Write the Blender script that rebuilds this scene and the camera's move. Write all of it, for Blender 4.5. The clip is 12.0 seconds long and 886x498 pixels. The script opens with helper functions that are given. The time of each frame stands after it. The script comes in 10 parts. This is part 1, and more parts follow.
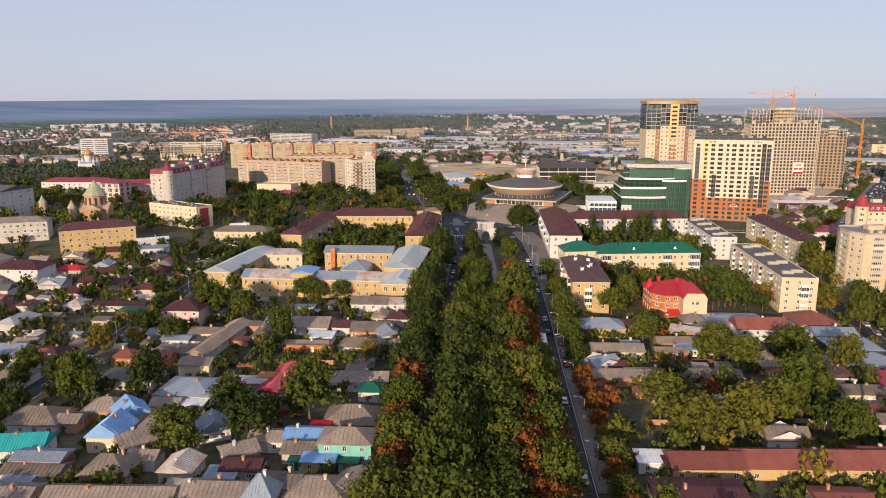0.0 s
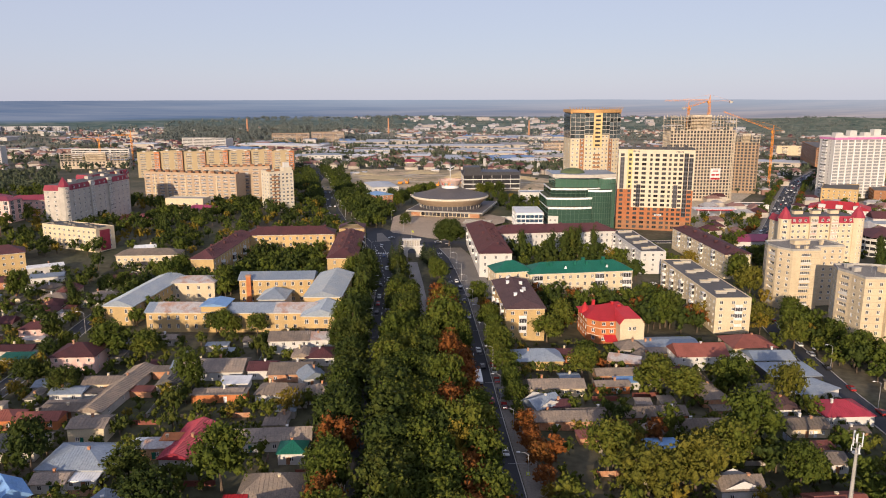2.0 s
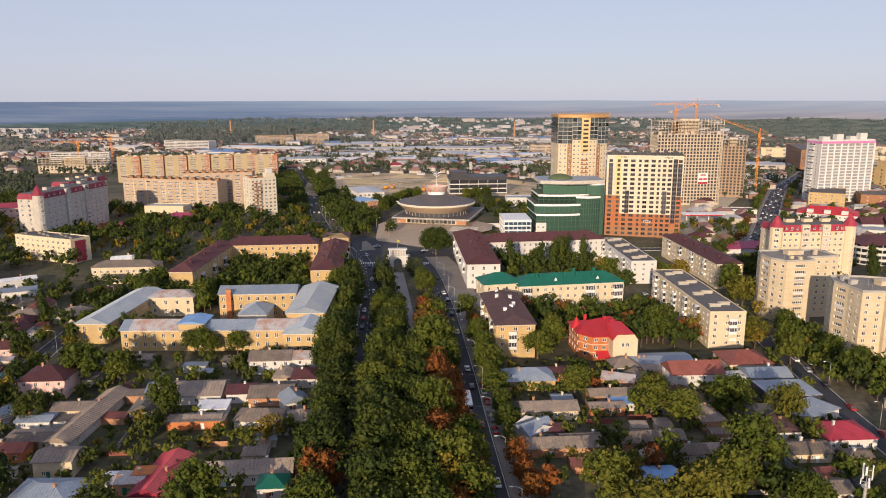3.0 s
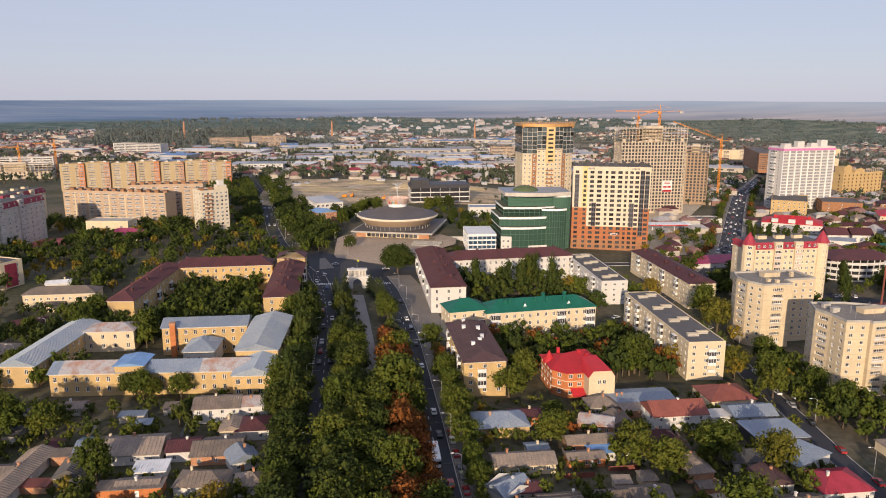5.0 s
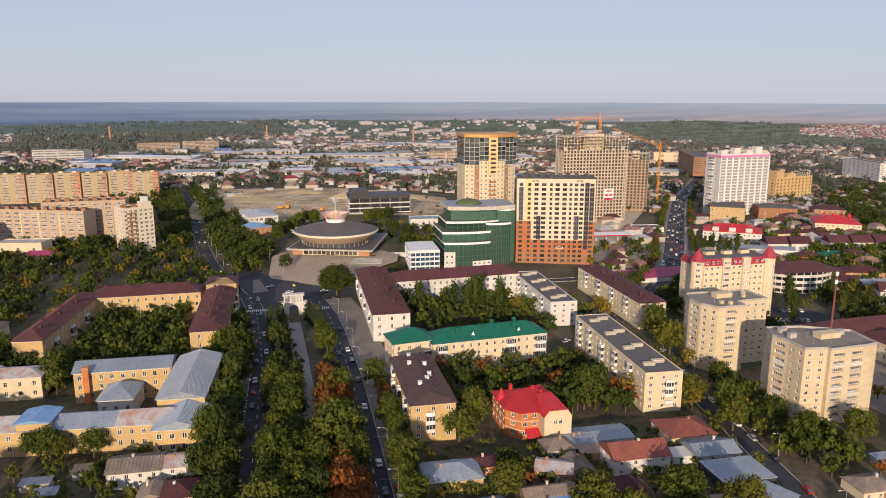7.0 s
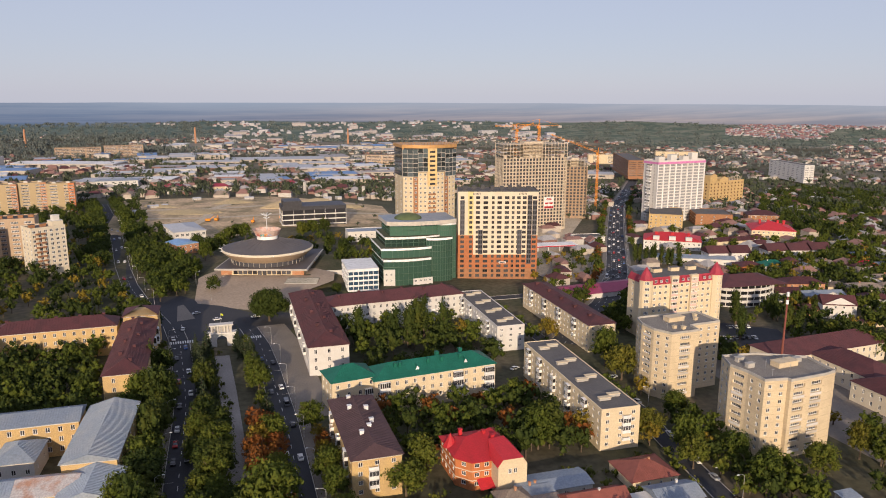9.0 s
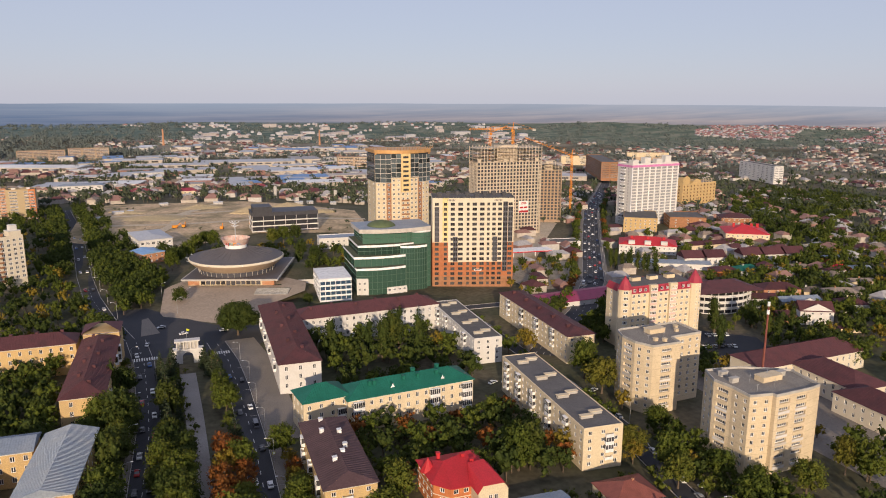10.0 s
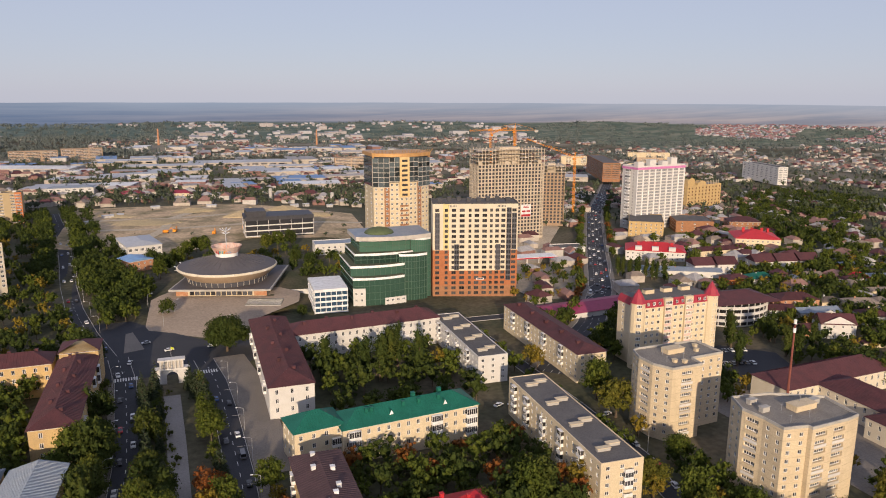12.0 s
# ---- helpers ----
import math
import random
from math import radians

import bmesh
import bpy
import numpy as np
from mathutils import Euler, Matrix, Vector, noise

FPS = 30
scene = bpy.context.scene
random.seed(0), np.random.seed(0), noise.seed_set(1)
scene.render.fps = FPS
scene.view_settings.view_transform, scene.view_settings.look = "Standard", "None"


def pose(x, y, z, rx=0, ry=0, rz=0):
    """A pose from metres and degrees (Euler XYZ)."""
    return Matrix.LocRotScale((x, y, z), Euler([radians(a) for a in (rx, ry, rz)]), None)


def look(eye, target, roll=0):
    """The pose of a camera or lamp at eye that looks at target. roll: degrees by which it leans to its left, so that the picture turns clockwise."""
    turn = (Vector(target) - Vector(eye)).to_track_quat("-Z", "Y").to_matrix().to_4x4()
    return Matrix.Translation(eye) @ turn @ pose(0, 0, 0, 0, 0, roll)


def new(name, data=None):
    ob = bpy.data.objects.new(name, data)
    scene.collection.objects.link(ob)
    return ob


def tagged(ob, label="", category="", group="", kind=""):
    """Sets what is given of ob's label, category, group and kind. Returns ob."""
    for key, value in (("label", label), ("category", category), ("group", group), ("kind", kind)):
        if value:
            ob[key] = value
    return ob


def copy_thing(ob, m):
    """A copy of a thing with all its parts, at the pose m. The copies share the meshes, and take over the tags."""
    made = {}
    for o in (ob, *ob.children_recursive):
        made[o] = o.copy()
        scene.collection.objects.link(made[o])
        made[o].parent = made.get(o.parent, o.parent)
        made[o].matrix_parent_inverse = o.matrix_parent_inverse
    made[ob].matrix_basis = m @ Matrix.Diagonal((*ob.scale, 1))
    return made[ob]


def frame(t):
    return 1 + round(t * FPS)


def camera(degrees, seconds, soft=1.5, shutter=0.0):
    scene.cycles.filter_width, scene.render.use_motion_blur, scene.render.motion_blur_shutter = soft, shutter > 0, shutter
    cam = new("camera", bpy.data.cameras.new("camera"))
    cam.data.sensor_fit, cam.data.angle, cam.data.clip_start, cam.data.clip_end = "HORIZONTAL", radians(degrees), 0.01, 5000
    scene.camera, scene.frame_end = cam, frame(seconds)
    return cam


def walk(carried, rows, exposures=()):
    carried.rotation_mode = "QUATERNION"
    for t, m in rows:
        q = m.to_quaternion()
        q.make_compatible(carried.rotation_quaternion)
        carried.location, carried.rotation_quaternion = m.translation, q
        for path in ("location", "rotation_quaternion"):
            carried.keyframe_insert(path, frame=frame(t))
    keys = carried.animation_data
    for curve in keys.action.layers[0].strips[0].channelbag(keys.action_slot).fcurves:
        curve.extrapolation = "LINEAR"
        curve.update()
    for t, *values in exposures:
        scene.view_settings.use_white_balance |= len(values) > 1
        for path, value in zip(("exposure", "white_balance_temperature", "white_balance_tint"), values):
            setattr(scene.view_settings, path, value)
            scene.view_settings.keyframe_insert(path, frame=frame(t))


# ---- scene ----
cam = camera(62.8, 12.0, 1.0)
PATH = [
    (0, (0.371, -3.53, 91.79), (0.42, -1.574, 91.377), -0.2),
    (0.5, (0.245, 1.534, 93.366), (0.356, 3.488, 92.954), -0.2),
    (1, (-0.138, 7.409, 95.045), (0.034, 9.359, 94.632), -0.1),
    (1.5, (-0.097, 12.815, 96.787), (0.132, 14.759, 96.374), -0.0),
    (2, (0.058, 17.766, 98.58), (0.319, 19.705, 98.166), -0.1),
    (2.5, (0.432, 23.165, 100.057), (0.716, 25.101, 99.644), -0.1),
    (3, (0.985, 28.294, 101.858), (1.285, 30.228, 101.445), -0.1),
    (5, (3.586, 50.964, 109.184), (3.993, 52.877, 108.767), 0.1),
    (5.5, (4.361, 56.212, 110.791), (4.801, 58.118, 110.375), 0.1),
    (6, (5.196, 61.61, 112.637), (5.669, 63.508, 112.22), 0.1),
    (6.5, (6.035, 66.84, 114.189), (6.551, 68.728, 113.774), 0.1),
    (7, (7.348, 72.176, 115.817), (7.915, 74.049, 115.402), 0.1),
    (9, (12.667, 94.385, 122.653), (13.398, 96.2, 122.237), 0.2),
    (9.5, (14.467, 99.597, 124.151), (15.224, 101.401, 123.735), 0.2),
    (10, (16.011, 104.706, 125.346), (16.81, 106.492, 124.931), 0.2),
    (10.5, (17.792, 109.904, 125.907), (18.592, 111.689, 125.49), 0.2),
    (11, (19.655, 115.237, 126.176), (20.456, 117.022, 125.758), 0.2),
    (11.5, (21.748, 120.664, 126.489), (22.55, 122.448, 126.07), 0.2),
    (12, (23.472, 125.753, 126.615), (24.276, 127.536, 126.197), 0.2),
]
walk(cam, [(t, look(e, g, r)) for t, e, g, r in PATH], ((0, 0.1), (3, 0.08), (7, 0.0), (12, -0.08)))

# ---- world, sun ----
SUN_EL, SUN_AZ = radians(14.0), radians(203.0)      # the sun stands low behind the viewer's left shoulder
world = bpy.data.worlds.new("sky")
scene.world = world
world.use_nodes = True
wn, wl = world.node_tree.nodes, world.node_tree.links
sky = wn.new("ShaderNodeTexSky")
sky.sky_type, sky.sun_disc = "NISHITA", False
sky.sun_elevation, sky.sun_rotation = SUN_EL, SUN_AZ
sky.altitude, sky.air_density, sky.dust_density, sky.ozone_density = 400.0, 1.0, 0.4, 2.5
wn["Background"].inputs["Strength"].default_value = 0.12
haze = wn.new("ShaderNodeMix")
haze.data_type = "RGBA"
haze.inputs[0].default_value = 0.80
haze.inputs[7].default_value = (4.36, 4.5, 5.8, 1)      # thin evening haze over the whole sky
wl.new(sky.outputs["Color"], haze.inputs[6])
wl.new(haze.outputs[2], wn["Background"].inputs["Color"])

sun_data = bpy.data.lights.new("sun", "SUN")
sun_data.energy, sun_data.angle, sun_data.color = 4.9, radians(0.6), (1.0, 0.78, 0.55)
sun = new("sun", sun_data)
sun.matrix_world = look((0, 0, 300), (300 * math.sin(SUN_AZ) * -1.0, -300 * math.cos(SUN_AZ), 300 - 300 * math.tan(SUN_EL)))

# ---- materials ----
def material(name, colour, rough=0.8, var=0.15, scale=0.35, fine=6.0, bump=0.0, metal=0.0, second=None, blotch=0.5, rnd=0.0, stripe=None, spec=0.3):
    """Colour that varies at two scales, with optional stains of a second colour, seams and relief."""
    m = bpy.data.materials.new(name)
    m.use_nodes = True
    n, k = m.node_tree.nodes, m.node_tree.links
    b = n["Principled BSDF"]
    b.inputs["Roughness"].default_value, b.inputs["Metallic"].default_value = rough, metal
    b.inputs["Specular IOR Level"].default_value = spec
    co = n.new("ShaderNodeTexCoord")
    big, small = n.new("ShaderNodeTexNoise"), n.new("ShaderNodeTexNoise")
    for t, s, d in ((big, scale, 4.0), (small, fine, 3.0)):
        t.inputs["Scale"].default_value, t.inputs["Detail"].default_value = s, d
        k.new(co.outputs["Object"], t.inputs["Vector"])
    mix = n.new("ShaderNodeMix")
    mix.data_type = "RGBA"
    mix.inputs[6].default_value = (*colour, 1)
    two = second or tuple(c * 0.6 for c in colour)
    mix.inputs[7].default_value = (*two, 1)
    ramp = n.new("ShaderNodeMapRange")
    ramp.inputs["From Min"].default_value, ramp.inputs["From Max"].default_value = 0.42, 0.68
    ramp.inputs["To Max"].default_value = blotch
    k.new(big.outputs["Fac"], ramp.inputs["Value"])
    k.new(ramp.outputs["Result"], mix.inputs[0])
    hsv = n.new("ShaderNodeHueSaturation")
    k.new(mix.outputs[2], hsv.inputs["Color"])
    val = n.new("ShaderNodeMapRange")
    val.inputs["From Min"].default_value, val.inputs["From Max"].default_value = 0.3, 0.7
    val.inputs["To Min"].default_value, val.inputs["To Max"].default_value = 1 - var, 1 + var
    k.new(small.outputs["Fac"], val.inputs["Value"])
    last = val.outputs["Result"]
    if rnd:
        info = n.new("ShaderNodeObjectInfo")
        r = n.new("ShaderNodeMapRange")
        r.inputs["To Min"].default_value, r.inputs["To Max"].default_value = 1 - rnd, 1 + rnd
        k.new(info.outputs["Random"], r.inputs["Value"])
        mul = n.new("ShaderNodeMath")
        mul.operation = "MULTIPLY"
        k.new(last, mul.inputs[0]), k.new(r.outputs["Result"], mul.inputs[1])
        last = mul.outputs[0]
    k.new(last, hsv.inputs["Value"])
    k.new(hsv.outputs["Color"], b.inputs["Base Color"])
    if bump:
        bp = n.new("ShaderNodeBump")
        bp.inputs["Strength"].default_value, bp.inputs["Distance"].default_value = bump, 0.05
        k.new(small.outputs["Fac"], bp.inputs["Height"])
        k.new(bp.outputs["Normal"], b.inputs["Normal"])
    return m


def foliage(name, a, b2, c, isl=0.35, grain=3.2):
    """Leaves in three greens that change from clump to clump and from tree to tree."""
    m = bpy.data.materials.new(name)
    m.use_nodes = True
    n, k = m.node_tree.nodes, m.node_tree.links
    b = n["Principled BSDF"]
    b.inputs["Roughness"].default_value = 0.7
    b.inputs["Specular IOR Level"].default_value = 0.1
    geo, info = n.new("ShaderNodeNewGeometry"), n.new("ShaderNodeObjectInfo")
    ramp = n.new("ShaderNodeValToRGB")
    ramp.color_ramp.elements[0].color, ramp.color_ramp.elements[1].color = (*a, 1), (*c, 1)
    ramp.color_ramp.elements.new(0.5).color = (*b2, 1)
    tone = n.new("ShaderNodeTexNoise")
    tone.inputs["Scale"].default_value, tone.inputs["Detail"].default_value = 0.13, 1.5
    k.new(geo.outputs["Position"], tone.inputs["Vector"])
    wide = n.new("ShaderNodeMapRange")
    wide.inputs["From Min"].default_value, wide.inputs["From Max"].default_value = 0.28, 0.72
    k.new(tone.outputs["Fac"], wide.inputs["Value"])
    last = wide.outputs["Result"]
    for source, share in ((info.outputs["Random"], 0.6), (geo.outputs["Random Per Island"], isl)):
        mx = n.new("ShaderNodeMix")
        mx.inputs[0].default_value = share
        k.new(last, mx.inputs[2]), k.new(source, mx.inputs[3])
        last = mx.outputs[0]
    k.new(last, ramp.inputs["Fac"])
    fine, hsv, val = n.new("ShaderNodeTexNoise"), n.new("ShaderNodeHueSaturation"), n.new("ShaderNodeMapRange")
    fine.inputs["Scale"].default_value, fine.inputs["Detail"].default_value, fine.inputs["Roughness"].default_value = grain, 4.0, 0.75
    k.new(geo.outputs["Position"], fine.inputs["Vector"])
    val.inputs["From Min"].default_value, val.inputs["From Max"].default_value = 0.34, 0.66
    val.inputs["To Min"].default_value, val.inputs["To Max"].default_value = 0.45, 1.5
    k.new(fine.outputs["Fac"], val.inputs["Value"]), k.new(val.outputs["Result"], hsv.inputs["Value"])
    k.new(ramp.outputs["Color"], hsv.inputs["Color"])
    k.new(hsv.outputs["Color"], b.inputs["Base Color"])
    bp = n.new("ShaderNodeBump")
    bp.inputs["Strength"].default_value, bp.inputs["Distance"].default_value = 0.7, 0.5 / grain
    k.new(fine.outputs["Fac"], bp.inputs["Height"])
    k.new(bp.outputs["Normal"], b.inputs["Normal"])
    return m


def glass_mat(name, tint, rough=0.06, rnd=0.5):
    """Window glass before a dark room: a dark body under a clear, mirroring face."""
    m = bpy.data.materials.new(name)
    m.use_nodes = True
    n, k = m.node_tree.nodes, m.node_tree.links
    b = n["Principled BSDF"]
    b.inputs["Roughness"].default_value = rough
    b.inputs["Specular IOR Level"].default_value = 0.8
    info = n.new("ShaderNodeObjectInfo")
    ramp = n.new("ShaderNodeValToRGB")
    ramp.color_ramp.elements[0].color = (*[c * (1 - rnd) for c in tint], 1)
    ramp.color_ramp.elements[1].color = (*[min(1, c * (1 + 3 * rnd)) for c in tint], 1)
    k.new(info.outputs["Random"], ramp.inputs["Fac"])
    k.new(ramp.outputs["Color"], b.inputs["Base Color"])
    return m


M = {}
def mk(key, *a, **kw):
    M[key] = material(key, *a, **kw)
mk("asphalt", (0.042, 0.044, 0.052), 0.9, 0.2, 0.08, 3.0, 0.2, second=(0.062, 0.061, 0.064))
mk("paving", (0.21, 0.185, 0.16), 0.9, 0.2, 0.1, 2.0, 0.2, second=(0.15, 0.135, 0.12))
mk("alley_paving", (0.27, 0.25, 0.235), 0.9, 0.15, 0.1, 1.5, 0.2, second=(0.21, 0.195, 0.18))
mk("concrete", (0.42, 0.40, 0.37), 0.9, 0.12, 0.3, 4.0, 0.2)
mk("kerb", (0.45, 0.43, 0.40), 0.9)
mk("line", (0.7, 0.7, 0.68), 0.7)
mk("site_ground", (0.52, 0.385, 0.245), 0.95, 0.3, 0.035, 0.3, 0.4, second=(0.15, 0.135, 0.065), blotch=0.9)
mk("yard", (0.30, 0.26, 0.21), 0.95, 0.25, 0.06, 0.6, 0.3, second=(0.19, 0.165, 0.13))
mk("felt", (0.235, 0.215, 0.19), 0.95, 0.2, 0.2, 2.0, 0.3, second=(0.15, 0.135, 0.12))
mk("magenta_roof", (0.30, 0.04, 0.10), 0.5, 0.1)
mk("panel_joint", (0.47, 0.385, 0.27), 0.95)
mk("track", (0.50, 0.42, 0.31), 0.95, 0.2, 0.05, 0.6, 0.3, second=(0.38, 0.31, 0.22))
# far-town walls and roofs muted: haze mixed into these four colours
mk("far_wall", (0.46, 0.41, 0.36), 0.9, 0.15)
mk("far_pale", (0.50, 0.48, 0.46), 0.9, 0.1)
mk("far_red", (0.26, 0.15, 0.13), 0.8, 0.2)
mk("far_grey", (0.35, 0.34, 0.345), 0.8, 0.2)
mk("far_white", (0.72, 0.72, 0.72), 0.6, 0.1, 0.03, 0.5)
mk("far_blue", (0.16, 0.28, 0.50), 0.6, 0.1)
# hillside houses greyed and paled: haze painted into their roofs and walls
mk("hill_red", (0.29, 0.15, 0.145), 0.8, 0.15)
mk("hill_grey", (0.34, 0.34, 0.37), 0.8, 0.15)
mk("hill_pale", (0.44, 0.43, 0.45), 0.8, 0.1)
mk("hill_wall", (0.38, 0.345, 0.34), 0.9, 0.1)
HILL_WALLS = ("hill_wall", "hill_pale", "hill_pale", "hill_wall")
mk("shed_roof", (0.42, 0.44, 0.48), 0.6, 0.1, 0.03, 0.5, second=(0.34, 0.35, 0.37))
mk("sand", (0.42, 0.33, 0.2), 0.95, 0.15, 0.03, 0.6, 0.3, second=(0.30, 0.27, 0.17))
mk("yellow_plaster", (0.52, 0.365, 0.17), 0.9, 0.16, 0.25, 3.0, 0.1, second=(0.41, 0.295, 0.16), blotch=0.7, rnd=0.06)
mk("cream_plaster", (0.63, 0.53, 0.37), 0.9, 0.12, 0.25, 3.0, 0.1, second=(0.54, 0.44, 0.30), rnd=0.05)
mk("white_plaster", (0.60, 0.585, 0.565), 0.9, 0.07, 0.25, 3.0, 0.1, second=(0.53, 0.50, 0.46), rnd=0.06)
mk("tan_panel", (0.60, 0.495, 0.34), 0.9, 0.12, 0.2, 3.0, 0.1, second=(0.49, 0.395, 0.27), blotch=0.7)
mk("pink_plaster", (0.74, 0.50, 0.45), 0.9, 0.1)
mk("peach_panel", (0.45, 0.335, 0.235), 0.9, 0.14, second=(0.37, 0.27, 0.19))
mk("pale_cream", (0.62, 0.555, 0.44), 0.9, 0.08, 0.25, 3.0, 0.1, second=(0.56, 0.48, 0.36))
mk("rough_brick", (0.36, 0.26, 0.18), 0.95, 0.2, 0.3, 5.0, 0.3, second=(0.27, 0.19, 0.13))
mk("grey_panel", (0.52, 0.48, 0.43), 0.9, 0.12)
mk("tower_brick", (0.41, 0.155, 0.07), 0.9, 0.18, 0.5, 8.0, 0.2)
mk("orange_brick", (0.52, 0.185, 0.07), 0.9, 0.15, 0.5, 8.0, 0.2)
mk("brown_brick", (0.34, 0.17, 0.09), 0.9, 0.15, 0.5, 8.0, 0.2)
mk("old_brick", (0.42, 0.20, 0.11), 0.95, 0.25, 0.5, 5.0, 0.3, second=(0.5, 0.36, 0.25))
mk("raw_concrete", (0.54, 0.46, 0.36), 0.95, 0.22, 0.2, 4.0, 0.2, second=(0.34, 0.27, 0.20))
mk("gold_panel", (0.56, 0.32, 0.13), 0.5, 0.1, metal=0.2)
mk("dark_panel", (0.05, 0.05, 0.06), 0.5, 0.1)
mk("white_paint", (0.8, 0.8, 0.8), 0.5, 0.05, rnd=0.08)
mk("maroon_roof", (0.098, 0.040, 0.044), 0.6, 0.18, 0.25, 2.0, second=(0.070, 0.034, 0.038), blotch=0.8, rnd=0.15, spec=0.12)
mk("brown_roof", (0.085, 0.052, 0.056), 0.6, 0.15, 0.25, 2.0, rnd=0.1, spec=0.12)
mk("red_roof", (0.46, 0.03, 0.04), 0.5, 0.12, 0.3, 2.0, second=(0.36, 0.03, 0.035), rnd=0.12, spec=0.15)
mk("rust_roof", (0.225, 0.075, 0.058), 0.6, 0.15, rnd=0.2)
mk("green_roof", (0.014, 0.115, 0.082), 0.5, 0.15, 0.2, 2.0, second=(0.02, 0.16, 0.115), spec=0.15)
mk("green_band", (0.075, 0.135, 0.10), 0.5, 0.1)
mk("teal_roof", (0.03, 0.36, 0.36), 0.5, 0.1)
mk("blue_roof", (0.20, 0.36, 0.62), 0.45, 0.1, rnd=0.1)
mk("zinc_roof", (0.23, 0.275, 0.34), 0.6, 0.15, 0.12, 1.5, metal=0.15, second=(0.34, 0.36, 0.38), rnd=0.12)
mk("rusty_zinc", (0.42, 0.40, 0.40), 0.6, 0.2, 0.3, 2.0, second=(0.36, 0.19, 0.12), blotch=0.9)
mk("slate_roof", (0.20, 0.165, 0.14), 0.9, 0.25, 0.3, 2.5, 0.3, second=(0.29, 0.225, 0.175), blotch=0.8, rnd=0.35)
mk("bitumen", (0.105, 0.10, 0.10), 0.9, 0.18, 0.15, 2.0, 0.2, second=(0.155, 0.148, 0.14), rnd=0.1)
mk("circus_roof", (0.105, 0.098, 0.105), 0.75, 0.12, 0.1, 1.2, 0.1, second=(0.14, 0.125, 0.125))
mk("steel", (0.45, 0.45, 0.46), 0.5, 0.1, metal=0.5)
mk("crane_paint", (0.75, 0.28, 0.03), 0.6)
mk("bark", (0.12, 0.09, 0.065), 0.95, 0.3, 1.0, 8.0, 0.4)
mk("sign_yellow", (0.62, 0.66, 0.05), 0.6)
mk("rubber", (0.02, 0.02, 0.02), 0.8)
mk("hedge_ground", (0.055, 0.06, 0.028), 0.95, 0.3, 0.05, 0.8, 0.4, second=(0.13, 0.105, 0.065), blotch=0.9)
M["bay_glass"] = glass_mat("bay_glass", (0.13, 0.135, 0.15), 0.15, 0.5)
M["window_glass"] = glass_mat("window_glass", (0.035, 0.035, 0.04))
M["green_glass"] = glass_mat("green_glass", (0.034, 0.072, 0.054), 0.06, 0.5)
M["blue_glass"] = glass_mat("blue_glass", (0.03, 0.06, 0.10), 0.05, 0.5)
M["leaf_green"] = foliage("leaf_green", (0.034, 0.052, 0.010), (0.070, 0.090, 0.014), (0.128, 0.124, 0.021))
M["leaf_dark"] = foliage("leaf_dark", (0.021, 0.036, 0.010), (0.042, 0.058, 0.012), (0.080, 0.086, 0.016))
M["leaf_spruce"] = foliage("leaf_spruce", (0.024, 0.036, 0.018), (0.042, 0.056, 0.028), (0.066, 0.078, 0.042))
M["leaf_red"] = foliage("leaf_red", (0.105, 0.060, 0.014), (0.175, 0.064, 0.017), (0.22, 0.070, 0.020))
M["leaf_olive"] = foliage("leaf_olive", (0.058, 0.066, 0.012), (0.098, 0.098, 0.016), (0.150, 0.128, 0.022))
M["leaf_yellow"] = foliage("leaf_yellow", (0.14, 0.115, 0.016), (0.19, 0.135, 0.02), (0.10, 0.105, 0.02))
# greyer, bluer greens for far trees: haze painted into the leaf colour
M["leaf_far_haze"] = foliage("leaf_far_haze", (0.046, 0.062, 0.040), (0.066, 0.082, 0.050), (0.098, 0.104, 0.062), 0.5, 0.9)
M["leaf_ridge_haze"] = foliage("leaf_ridge_haze", (0.098, 0.122, 0.122), (0.118, 0.138, 0.131), (0.148, 0.160, 0.145), 0.5, 0.5)

